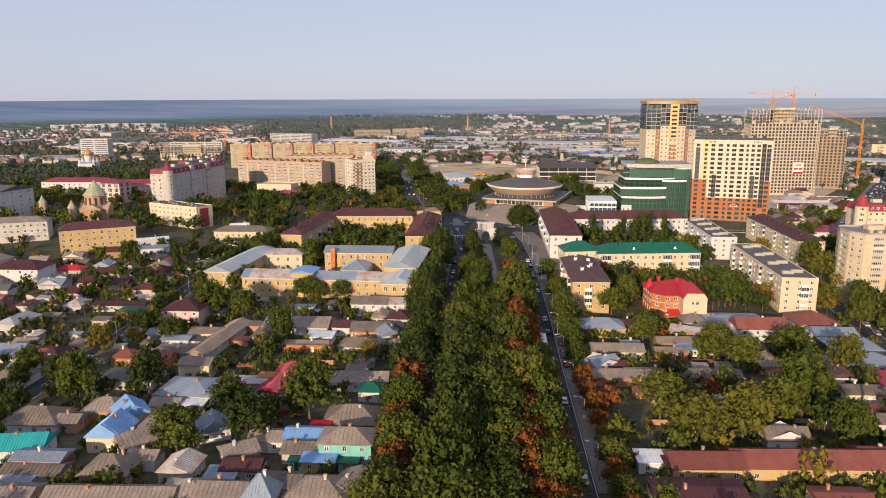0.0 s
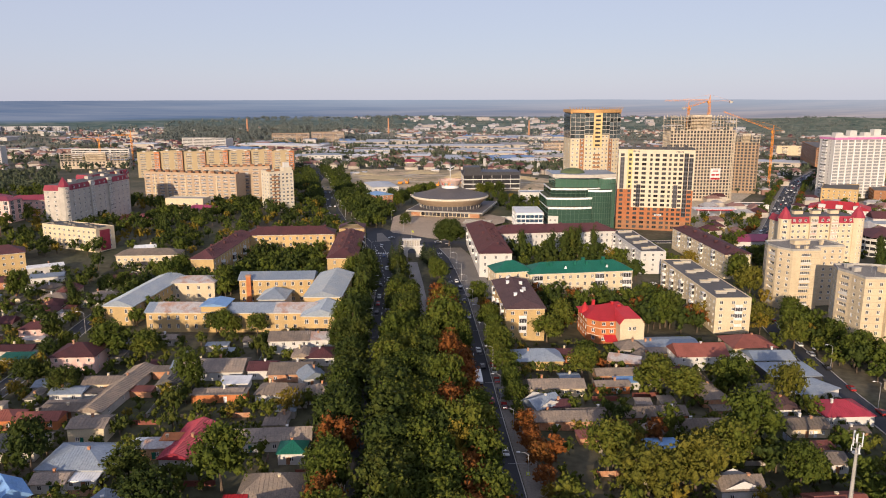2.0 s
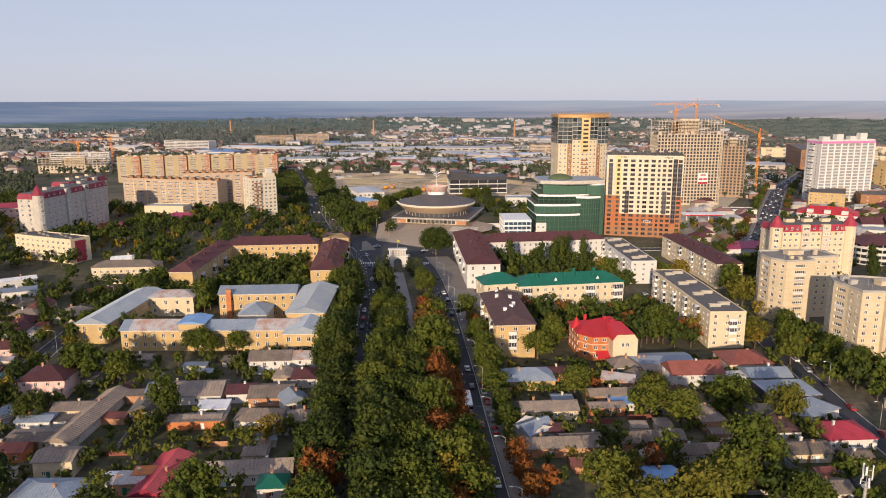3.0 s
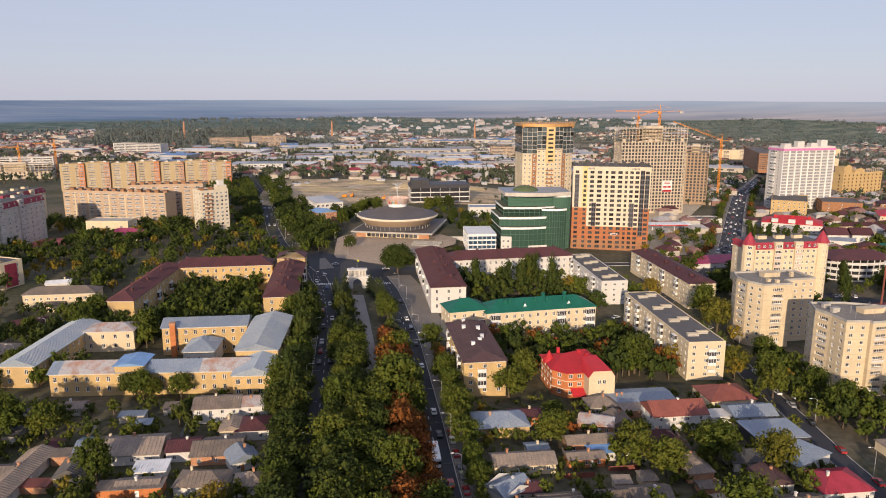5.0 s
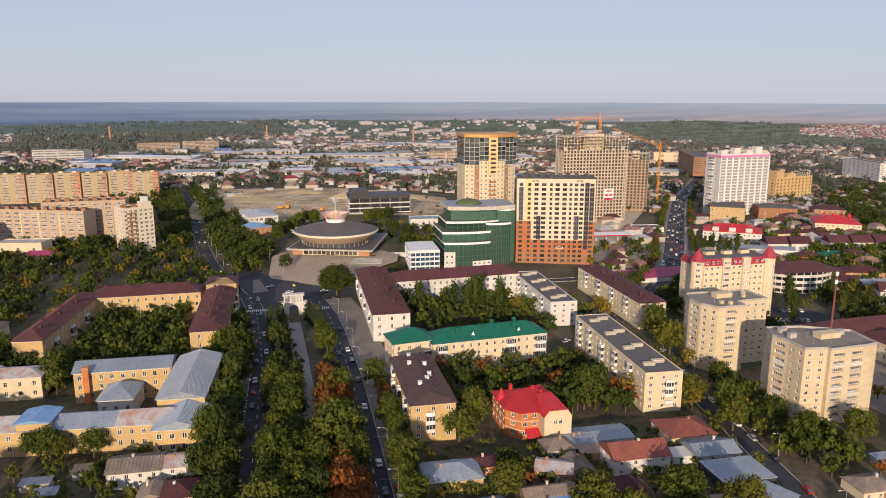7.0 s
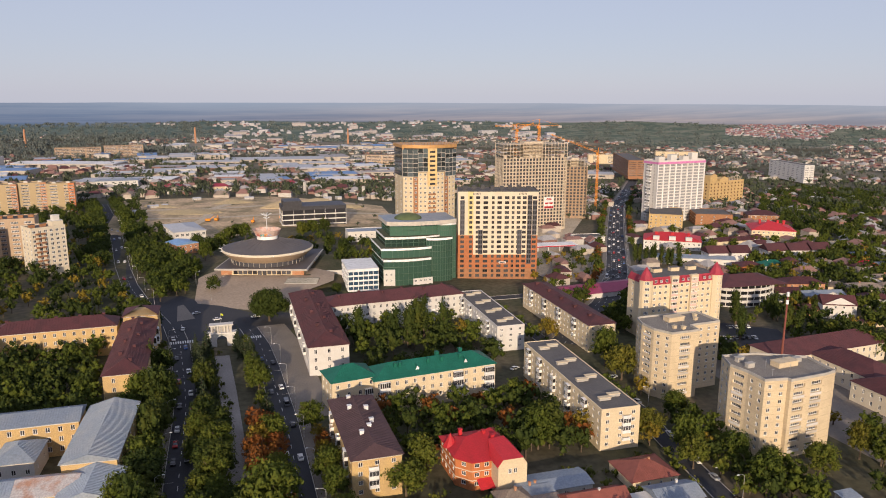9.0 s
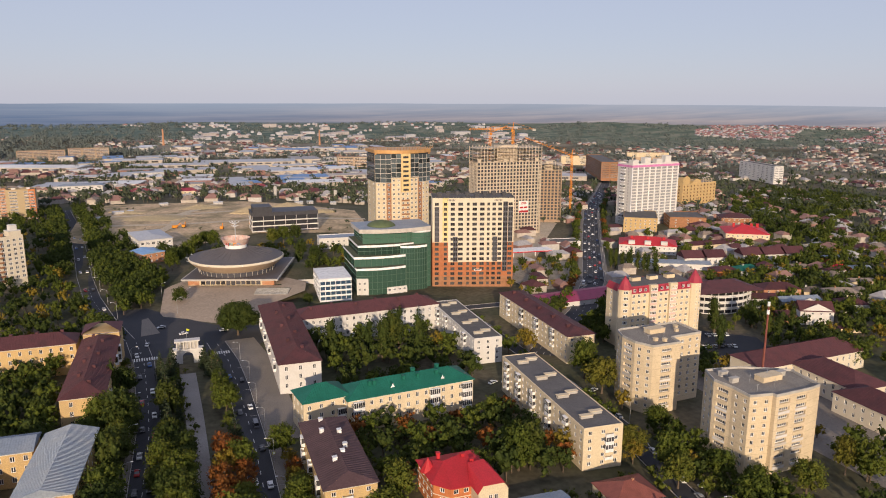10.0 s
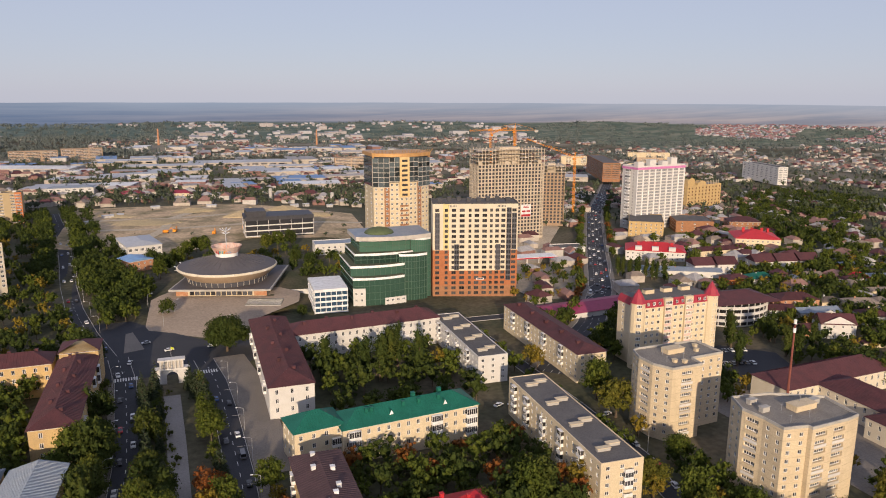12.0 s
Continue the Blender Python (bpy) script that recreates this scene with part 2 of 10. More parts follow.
# ---- building kit ----
class Geo:
    """Vertices, faces and material slots of one mesh."""
    def __init__(self):
        self.v, self.f, self.s = [], [], []

    def face(self, pts, slot=0):
        i = len(self.v)
        self.v += [tuple(p) for p in pts]
        self.f.append(tuple(range(i, i + len(pts))))
        self.s.append(slot)

    def box(self, x0, x1, y0, y1, z0, z1, slot=0):
        i = len(self.v)
        self.v += [(x0, y0, z0), (x1, y0, z0), (x1, y1, z0), (x0, y1, z0), (x0, y0, z1), (x1, y0, z1), (x1, y1, z1), (x0, y1, z1)]
        for q in ((0, 3, 2, 1), (4, 5, 6, 7), (0, 1, 5, 4), (1, 2, 6, 5), (2, 3, 7, 6), (3, 0, 4, 7)):
            self.f.append(tuple(i + a for a in q))
            self.s.append(slot)

    def prism(self, poly, z0, z1, slot=0, top=None):
        n, i = len(poly), len(self.v)
        self.v += [(x, y, z0) for x, y in poly] + [(x, y, z1) for x, y in poly]
        for a in range(n):
            b = (a + 1) % n
            self.f.append((i + a, i + b, i + n + b, i + n + a))
            self.s.append(slot)
        self.f.append(tuple(i + n + a for a in range(n)))
        self.s.append(slot if top is None else top)
        self.f.append(tuple(i + a for a in reversed(range(n))))
        self.s.append(slot)

    def lathe(self, rings, n=24, slot=0, cx=0.0, cy=0.0, cap=True):
        """rings: (radius, z) from below upwards."""
        i = len(self.v)
        for r, z in rings:
            self.v += [(cx + r * math.cos(2 * math.pi * a / n), cy + r * math.sin(2 * math.pi * a / n), z) for a in range(n)]
        for j in range(len(rings) - 1):
            for a in range(n):
                b = (a + 1) % n
                self.f.append((i + j * n + a, i + j * n + b, i + (j + 1) * n + b, i + (j + 1) * n + a))
                self.s.append(slot)
        if cap:
            self.f.append(tuple(i + (len(rings) - 1) * n + a for a in range(n)))
            self.s.append(slot)
            self.f.append(tuple(i + a for a in reversed(range(n))))
            self.s.append(slot)

    def beam(self, p, q, t, slot=0):
        """A square bar of thickness t from p to q."""
        p, q = Vector(p), Vector(q)
        d = (q - p).normalized()
        a = d.cross(Vector((0, 0, 1)))
        a = (a if a.length > 1e-3 else Vector((1, 0, 0))).normalized() * t / 2
        b = d.cross(a).normalized() * t / 2
        i = len(self.v)
        for o in (p, q):
            self.v += [tuple(o - a - b), tuple(o + a - b), tuple(o + a + b), tuple(o - a + b)]
        for f in ((0, 1, 2, 3), (7, 6, 5, 4), (0, 4, 5, 1), (1, 5, 6, 2), (2, 6, 7, 3), (3, 7, 4, 0)):
            self.f.append(tuple(i + c for c in f))
            self.s.append(slot)

    def mesh(self, name, mats):
        me = bpy.data.meshes.new(name)
        me.from_pydata(self.v, [], self.f)
        for m in mats:
            me.materials.append(M[m] if isinstance(m, str) else m)
        if len(mats) > 1:
            me.polygons.foreach_set("material_index", self.s)
        me.validate()
        me.update()
        return me


def part(name, g, mats, parent, label="", at=None, smooth=False):
    """Links a mesh (or a Geo) as one object under a thing or a part."""
    me = g.mesh(name, mats if isinstance(mats, (list, tuple)) else [mats]) if isinstance(g, Geo) else g
    if smooth:
        me.polygons.foreach_set("use_smooth", [True] * len(me.polygons))
    ob = new(name, me)
    ob.parent = parent
    if at is not None:
        ob.matrix_basis = at
    if label:
        ob["label"] = label
    return ob


def ground_z(x, y):
    """The lie of the land: a little higher towards the west, lower towards the north-east, a valley and hills far off."""
    def s(a):
        a = min(1.0, max(0.0, a))
        return a * a * (3 - 2 * a)
    z = 3.5 * s((175 - x) / 175) - 6.0 * s((y - 430) / 250) * s((x - 170) / 150)
    west = 440.0 - 60.0 * s((-100 - x) / 40)
    z += 6.0 * s((-10 - x) / 70) * s((y - west) / 80) * (1 - s((y - 740) / 160))
    r = math.hypot(x, y)
    z -= 26.0 * s((r - 800) / 900) * (0.55 + 0.45 * s((x + 300) / 900))
    z += (noise.noise((x * 0.0011, y * 0.0011, 3.0)) * 20.0 + 16.0 * s((r - 2400) / 1300)) * s((r - 1300) / 1000)
    return z - 70.0 * s((r - 2550) / 700)


FOOT = []


def thing(name, x, y, rot=0.0, label="", category="", group="", z=None, kind=""):
    ob = new(name)
    ob.matrix_basis = pose(x, y, ground_z(x, y) if z is None else z, 0, 0, rot)
    return tagged(ob, label, category, group, kind)


WINDOW = {}
def window_mesh(w, h, style="two", frame="white_paint", glass="window_glass"):
    """A framed window: x along the wall, y into it, z up from the sill; the glass lies back in the frame."""
    key = (round(w, 2), round(h, 2), style, frame, glass)
    if key not in WINDOW:
        g, t = Geo(), min(0.15, w * 0.09)
        n = {"one": 1, "two": 2, "three": 3, "four": 4, "five": 5, "six": 6}.get(style, 2)
        xs = [-w / 2, -w / 2 + t]
        for i in range(1, n):
            c = -w / 2 + w * i / n
            xs += [c - t / 2, c + t / 2]
        xs += [w / 2 - t, w / 2]
        zs = [0, t, h - t, h]
        for j in range(3):
            for i in range(len(xs) - 1):
                a, b, c, d = xs[i], xs[i + 1], zs[j], zs[j + 1]
                pane = j == 1 and i % 2 == 1
                y = 0.1 if pane else 0.02
                g.face([(a, y, c), (b, y, c), (b, y, d), (a, y, d)], 1 if pane else 0)
                if pane:
                    for p, q in (((a, c), (b, c)), ((b, c), (b, d)), ((b, d), (a, d)), ((a, d), (a, c))):
                        g.face([(p[0], 0.02, p[1]), (q[0], 0.02, q[1]), (q[0], 0.1, q[1]), (p[0], 0.1, p[1])], 0)
        WINDOW[key] = g.mesh("window", [frame, glass])
    return WINDOW[key]


def facade(g, p, q, z0, z1, cols, rows, slot=0, deep=0.18):
    """One outer wall from p to q (outside on the right hand), with a hole at every column and row; returns the holes as
    (middle, width, sill, height)."""
    p, q = Vector(p), Vector(q)
    L = (q - p).length
    u = (q - p) / L
    n = Vector((u.y, -u.x))
    def at(a, z, inn=0.0):
        c = p + u * a - n * inn
        return (c.x, c.y, z)
    if not cols or not rows:
        g.face([at(0, z0), at(L, z0), at(L, z1), at(0, z1)], slot)
        return []
    cols, rows, holes, z = sorted(cols), sorted(rows), [], z0
    for c, d in rows:
        if c > z + 1e-4:
            g.face([at(0, z), at(L, z), at(L, c), at(0, c)], slot)
        x = 0.0
        for a, b in cols:
            if a > x + 1e-4:
                g.face([at(x, c), at(a, c), at(a, d), at(x, d)], slot)
            g.face([at(a, c), at(a, c, deep), at(a, d, deep), at(a, d)], slot)
            g.face([at(b, c, deep), at(b, c), at(b, d), at(b, d, deep)], slot)
            g.face([at(a, c, deep), at(a, c), at(b, c), at(b, c, deep)], slot)
            g.face([at(a, d), at(a, d, deep), at(b, d, deep), at(b, d)], slot)
            m = p + u * (a + b) / 2 - n * (deep - 0.1)
            holes.append((m, b - a, c, d - c, math.degrees(math.atan2(u.y, u.x))))
            x = b
        if x < L - 1e-4:
            g.face([at(x, c), at(L, c), at(L, d), at(x, d)], slot)
        z = d
    if z < z1 - 1e-4:
        g.face([at(0, z), at(L, z), at(L, z1), at(0, z1)], slot)
    return holes


def even(L, n, w, edge=None):
    """n openings of width w spread evenly over a length L."""
    return [((i + 0.5) * L / n - w / 2, (i + 0.5) * L / n + w / 2) for i in range(n)] if n else []


def storeys(n, fh, sill, h, base):
    return [(base + i * fh + sill, base + i * fh + sill + h) for i in range(n)]


def put_windows(holes, parent, style="two", frame="white_paint", glass="window_glass"):
    """A window in every opening; those of houses past 850 m, too small to tell apart, are joined."""
    if len(holes) > 12 and parent.matrix_basis.translation.length > 850:
        verts, faces, mats, me = [], [], [], None
        for m, w, z, h, a in holes:
            me, at, k = window_mesh(w, h, style, frame, glass), pose(m.x, m.y, z, 0, 0, a), len(verts)
            verts += [at @ v.co for v in me.vertices]
            faces += [[k + i for i in f.vertices] for f in me.polygons]
            mats += [f.material_index for f in me.polygons]
        rows = bpy.data.meshes.new("windows")
        rows.from_pydata(verts, [], faces)
        rows.polygons.foreach_set("material_index", mats)
        for m in me.materials:
            rows.materials.append(m)
        tagged(part("windows", rows, None, parent), kind="stuff")
        return
    for m, w, z, h, a in holes:
        part("window", window_mesh(w, h, style, frame, glass), None, parent, at=pose(m.x, m.y, z, 0, 0, a))


def hip_roof(w, d, z, rise, over=0.6, hip=1.0, thick=0.18, seams=0.0):
    """A hipped roof (hip 1) or a gabled one (hip 0) over a w x d plan about the origin, its ridge along the longer side."""
    g = Geo()
    lng = w >= d
    a, b = (w / 2 + over, d / 2 + over) if lng else (d / 2 + over, w / 2 + over)
    r = a - b * hip
    def p(x, y, zz):
        return (x, y, zz) if lng else (-y, x, zz)
    e = [p(-a, -b, z), p(a, -b, z), p(a, b, z), p(-a, b, z)]
    lo = [(x, y, zz - thick) for x, y, zz in e]
    r0, r1 = p(-r, 0, z + rise), p(r, 0, z + rise)
    for k, sg in ((0, -1), (1, 1)):
        # each long slope as one sheet, with standing seams raised along it
        xs = [(-a, 0.0)]
        if seams:
            n = max(2, int(2 * a / seams))
            for i in range(1, n):
                c = -a + 2 * a * i / n
                xs += [(c - 0.07, 0.0), (c - 0.04, 0.09), (c + 0.04, 0.09), (c + 0.07, 0.0)]
        xs += [(-r, 0.0), (r, 0.0)] if hip and r > 0 else []
        xs = sorted(xs + [(a, 0.0)])
        def top(x):
            t = 1.0 if abs(x) <= r or hip == 0 else (a - abs(x)) / max(1e-6, a - r)
            return x, sg * b * (1 - t), z + rise * t
        for (x0, h0), (x1, h1) in zip(xs, xs[1:]):
            if x1 - x0 < 1e-6:
                continue
            t0, t1 = top(x0), top(x1)
            q = [p(x0, sg * b, z + h0), p(x1, sg * b, z + h1), p(t1[0], t1[1], t1[2] + h1), p(t0[0], t0[1], t0[2] + h0)]
            g.face(q if sg < 0 else q[::-1])
    if hip:
        g.face([e[1], e[2], r1]), g.face([e[3], e[0], r0])
    for i in range(4):
        j = (i + 1) % 4
        g.face([lo[i], lo[j], e[j], e[i]])
    if not hip:
        g.face([e[1], e[2], r1]), g.face([e[3], e[0], r0])
    g.face(lo[::-1])
    return g


def flat_roof(poly, z, parapet=0.6, t=0.35, roof_slot=1):
    """A parapet round a polygon and the flat roof sunk behind it. Slot 0: parapet; 1: roof."""
    g, n = Geo(), len(poly)
    pts = [Vector(p) for p in poly]
    inner = []
    for i in range(n):
        a, b, c = pts[i - 1], pts[i], pts[(i + 1) % n]
        d1, d2 = (b - a).normalized(), (c - b).normalized()
        n1, n2 = Vector((-d1.y, d1.x)), Vector((-d2.y, d2.x))
        m = n1 + n2
        inner.append(b + m * (t / max(0.3, m.dot(n1))))
    for i in range(n):
        j = (i + 1) % n
        g.face([(*pts[i], z), (*pts[j], z), (*pts[j], z + parapet), (*pts[i], z + parapet)], 0)
        g.face([(*pts[i], z + parapet), (*pts[j], z + parapet), (*inner[j], z + parapet), (*inner[i], z + parapet)], 0)
        g.face([(*inner[j], z + 0.1), (*inner[i], z + 0.1), (*inner[i], z + parapet), (*inner[j], z + parapet)], 0)
    g.face([(*p, z + 0.1) for p in inner], 1)
    return g


def rect(w, d):
    return [(-w / 2, -d / 2), (w / 2, -d / 2), (w / 2, d / 2), (-w / 2, d / 2)]


def block(name, label, category, x, y, rot, w, d, floors, fh=3.0, base=1.0, wall="cream_plaster", roof="flat", roof_mat="bitumen", rise=3.0,
          cols=(6, 4, 0, 4), win=(1.4, 1.5), style="two", frame="white_paint", glass="window_glass", group="", hip=1.0, seams=0.0, top=0.6,
          parapet=0.6, z=None, under=4.0, cornice=True, wallcolor2=None):
    """A house with storeys of windows on its front, right, back and left walls, and a flat, hipped or gabled roof."""
    ob = thing(name, x, y, rot, label, category, group, z)
    FOOT.append((x, y, rot, w, d))
    H = base + floors * fh + top
    g, holes, P = Geo(), [], rect(w, d)
    rows = storeys(floors, fh, 0.9, win[1], base)
    for i in range(4):
        p, q = P[i], P[(i + 1) % 4]
        L = w if i % 2 == 0 else d
        holes += facade(g, p, q, -under, H, even(L, cols[i], win[0]), rows if cols[i] else [])
    g.face([(*p, H - 0.02) for p in P])
    if roof == "gable":
        a, b = (w / 2, d / 2)
        if w >= d:
            for s in (-1, 1):
                g.face([(s * a, -s * b, H), (s * a, s * b, H), (s * a, 0, H + rise * 0.96)])
        else:
            for s in (-1, 1):
                g.face([(s * a, s * b, H), (-s * a, s * b, H), (0, s * b, H + rise * 0.96)])
    part("wall", g, wall, ob)
    put_windows(holes, ob, style, frame, glass)
    if roof == "flat":
        part("roof", flat_roof(P, H, parapet), [wall, roof_mat], ob)
    else:
        part("roof", hip_roof(w, d, H + 0.02, rise, 0.6, hip if roof == "hip" else 0.0, seams=seams), roof_mat, ob)
        if cornice:
            c = Geo()
            for i in range(4):
                p, q = Vector(P[i]), Vector(P[(i + 1) % 4])
                u = (q - p).normalized()
                n = Vector((u.y, -u.x)) * 0.25
                c.face([(*(p + n), H - 0.5), (*(q + n), H - 0.5), (*(q + n), H - 0.2), (*(p + n), H - 0.2)])
                c.face([(*p, H - 0.5), (*q, H - 0.5), (*(q + n), H - 0.5), (*(p + n), H - 0.5)])
                c.face([(*(p + n), H - 0.2), (*(q + n), H - 0.2), (*q, H - 0.2), (*p, H - 0.2)])
            part("cornice", c, "white_plaster", ob)
    return ob, H


def chimney(parent, x, y, z, h=1.6, w=0.7, mat="brown_brick"):
    g = Geo()
    g.box(x - w / 2, x + w / 2, y - w / 2, y + w / 2, z - 1.2, z + h)
    g.box(x - w / 2 - 0.1, x + w / 2 + 0.1, y - w / 2 - 0.1, y + w / 2 + 0.1, z + h, z + h + 0.15)
    return part("chimney", g, mat, parent)


def roof_box(parent, x, y, z, w, d, h, mat="concrete", cap="cream_plaster", name="roof_vent"):
    g = Geo()
    g.box(x - w / 2, x + w / 2, y - d / 2, y + d / 2, z, z + h, 0)
    g.box(x - w / 2 - 0.2, x + w / 2 + 0.2, y - d / 2 - 0.2, y + d / 2 + 0.2, z + h, z + h + 0.2, 1)
    return part(name, g, [mat, cap], parent)


BALCONY = {}
def balcony(parent, x, y, z, a, w=3.0, d=1.2, h=2.6, par="white_paint", glazed=True, glass="window_glass"):
    """A balcony with a solid parapet, glazed above it or open; x along the wall, y out of it is negative."""
    key = (round(w, 2), d, h, par, glazed, glass)
    if key not in BALCONY:
        g = Geo()
        g.box(-w / 2, w / 2, -d, 0, -0.15, 0, 0)
        g.box(-w / 2, w / 2, -d, -d + 0.08, 0, 1.0, 0)
        for s in (-1, 1):
            x0 = s * w / 2
            g.box(min(x0, x0 - s * 0.08), max(x0, x0 - s * 0.08), -d + 0.08, 0, 0, 1.0, 0)
        if glazed:
            g.box(-w / 2, w / 2, -d, 0, h - 0.12, h, 0)
            g.face([(-w / 2, -d + 0.06, 1.0), (w / 2, -d + 0.06, 1.0), (w / 2, -d + 0.06, h - 0.12), (-w / 2, -d + 0.06, h - 0.12)], 1)
            for s in (-1, 1):
                g.face([(s * (w / 2 - 0.05), -d, 1.0), (s * (w / 2 - 0.05), 0, 1.0), (s * (w / 2 - 0.05), 0, h - 0.12), (s * (w / 2 - 0.05), -d, h - 0.12)][:: s], 1)
            k = max(2, int(w / 0.8))
            for i in range(k + 1):
                c = -w / 2 + w * i / k
                g.box(c - 0.05, c + 0.05, -d - 0.01, -d + 0.08, 1.0, h - 0.12, 0)
        BALCONY[key] = g.mesh("balcony", [par, glass])
    return part("balcony", BALCONY[key], None, parent, at=pose(x, y, z, 0, 0, a))

# ---- ground, distance, roads ----
def axis(lo, hi, parts):
    out, a = [lo], lo
    for end, step in parts:
        while a < min(end, hi) - 1e-6:
            a = min(a + step, end, hi)
            out.append(a)
    return out


def make_ground():
    xs = axis(-3700, 3700, ((-700, 100), (700, 20), (3700, 100)))
    ys = axis(-1500, 3800, ((-200, 130), (1000, 20), (3800, 100)))
    g = Geo()
    g.v = [(x, y, ground_z(x, y)) for y in ys for x in xs]
    n = len(xs)
    g.f = [(j * n + i, j * n + i + 1, (j + 1) * n + i + 1, (j + 1) * n + i) for j in range(len(ys) - 1) for i in range(n - 1)]
    g.s = [0] * len(g.f)
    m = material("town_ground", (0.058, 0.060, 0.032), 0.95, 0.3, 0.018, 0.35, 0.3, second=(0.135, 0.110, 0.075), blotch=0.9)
    # wide patches of wood and stubble field further out, paled as painted haze
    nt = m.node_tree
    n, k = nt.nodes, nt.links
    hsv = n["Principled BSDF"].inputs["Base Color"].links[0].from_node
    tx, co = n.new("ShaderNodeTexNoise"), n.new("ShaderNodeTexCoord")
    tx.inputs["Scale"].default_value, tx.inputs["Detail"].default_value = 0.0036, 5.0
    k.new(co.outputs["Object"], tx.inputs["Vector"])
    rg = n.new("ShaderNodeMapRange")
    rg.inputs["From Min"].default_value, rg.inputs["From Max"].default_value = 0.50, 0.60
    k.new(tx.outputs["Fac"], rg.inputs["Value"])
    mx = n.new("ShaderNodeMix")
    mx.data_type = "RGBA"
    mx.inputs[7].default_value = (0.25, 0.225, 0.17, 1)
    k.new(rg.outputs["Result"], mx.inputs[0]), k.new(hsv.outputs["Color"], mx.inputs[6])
    # past 1400 m the paler tint fades in, standing for haze
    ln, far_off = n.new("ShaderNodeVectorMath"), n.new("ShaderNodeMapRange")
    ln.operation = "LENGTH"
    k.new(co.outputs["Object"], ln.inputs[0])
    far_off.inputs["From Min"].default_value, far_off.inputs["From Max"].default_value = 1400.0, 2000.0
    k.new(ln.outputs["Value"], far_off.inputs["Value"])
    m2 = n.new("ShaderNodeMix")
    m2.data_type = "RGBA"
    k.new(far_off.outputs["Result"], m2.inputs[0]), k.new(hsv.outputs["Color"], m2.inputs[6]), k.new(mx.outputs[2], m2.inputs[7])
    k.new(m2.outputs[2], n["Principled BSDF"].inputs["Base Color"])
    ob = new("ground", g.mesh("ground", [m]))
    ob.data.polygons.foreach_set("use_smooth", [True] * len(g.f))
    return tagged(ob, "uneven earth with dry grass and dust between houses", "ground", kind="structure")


make_ground()


RINGS = ((2300, -62), (2450, -38), (2600, -33), (2750, -33), (2900, -34), (3000, -33), (3100, -30), (3200, -26), (3300, -21), (3400, -17), (3500, -13), (3600, -10), (3700, -7), (3800, -3), (3900, 2),
         (4000, 7), (4100, 13), (4200, 19), (4300, 25), (4400, 31), (4500, 37), (4600, 45), (4700, 55), (4800, 68), (4860, 71), (4900, 0))


def ring_height(t, r0, z):
    """The wooded ridge behind the town rises from straight ahead to the right; to the left the plain lies open."""
    if r0 >= 4900:
        return -40.0
    a = min(1.0, max(0.0, (math.degrees(t) + 13.0) / 7.0))
    a = a * a * (3 - 2 * a) if t < 1.6 else 0.0
    z += (19.0 + 9.0 * noise.noise((t * 7.0, 2.0, 5.0))) * a * math.exp(-((r0 - 3330 - 90 * noise.noise((t * 4.0, 7.0, 1.0))) / 270.0) ** 2)
    rough = 1.0 if r0 < 3700 else 0.35 if r0 > 4400 else 0.6
    return z + rough * (noise.noise((math.cos(t) * 9, math.sin(t) * 9, r0 * 0.0027)) * 7 + noise.noise((math.cos(t) * 40, math.sin(t) * 40, r0 * 0.006)) * 3)


def ridge_z(x, y):
    """The height of the far ridges at a spot."""
    t, r = math.atan2(x, y), math.hypot(x, y)
    for (r0, z0), (r1, z1) in zip(RINGS, RINGS[1:]):
        if r0 <= r <= r1:
            k = (r - r0) / (r1 - r0)
            return (1 - k) * ring_height(t, r0, z0) + k * ring_height(t, r1, z1)
    return 0.0


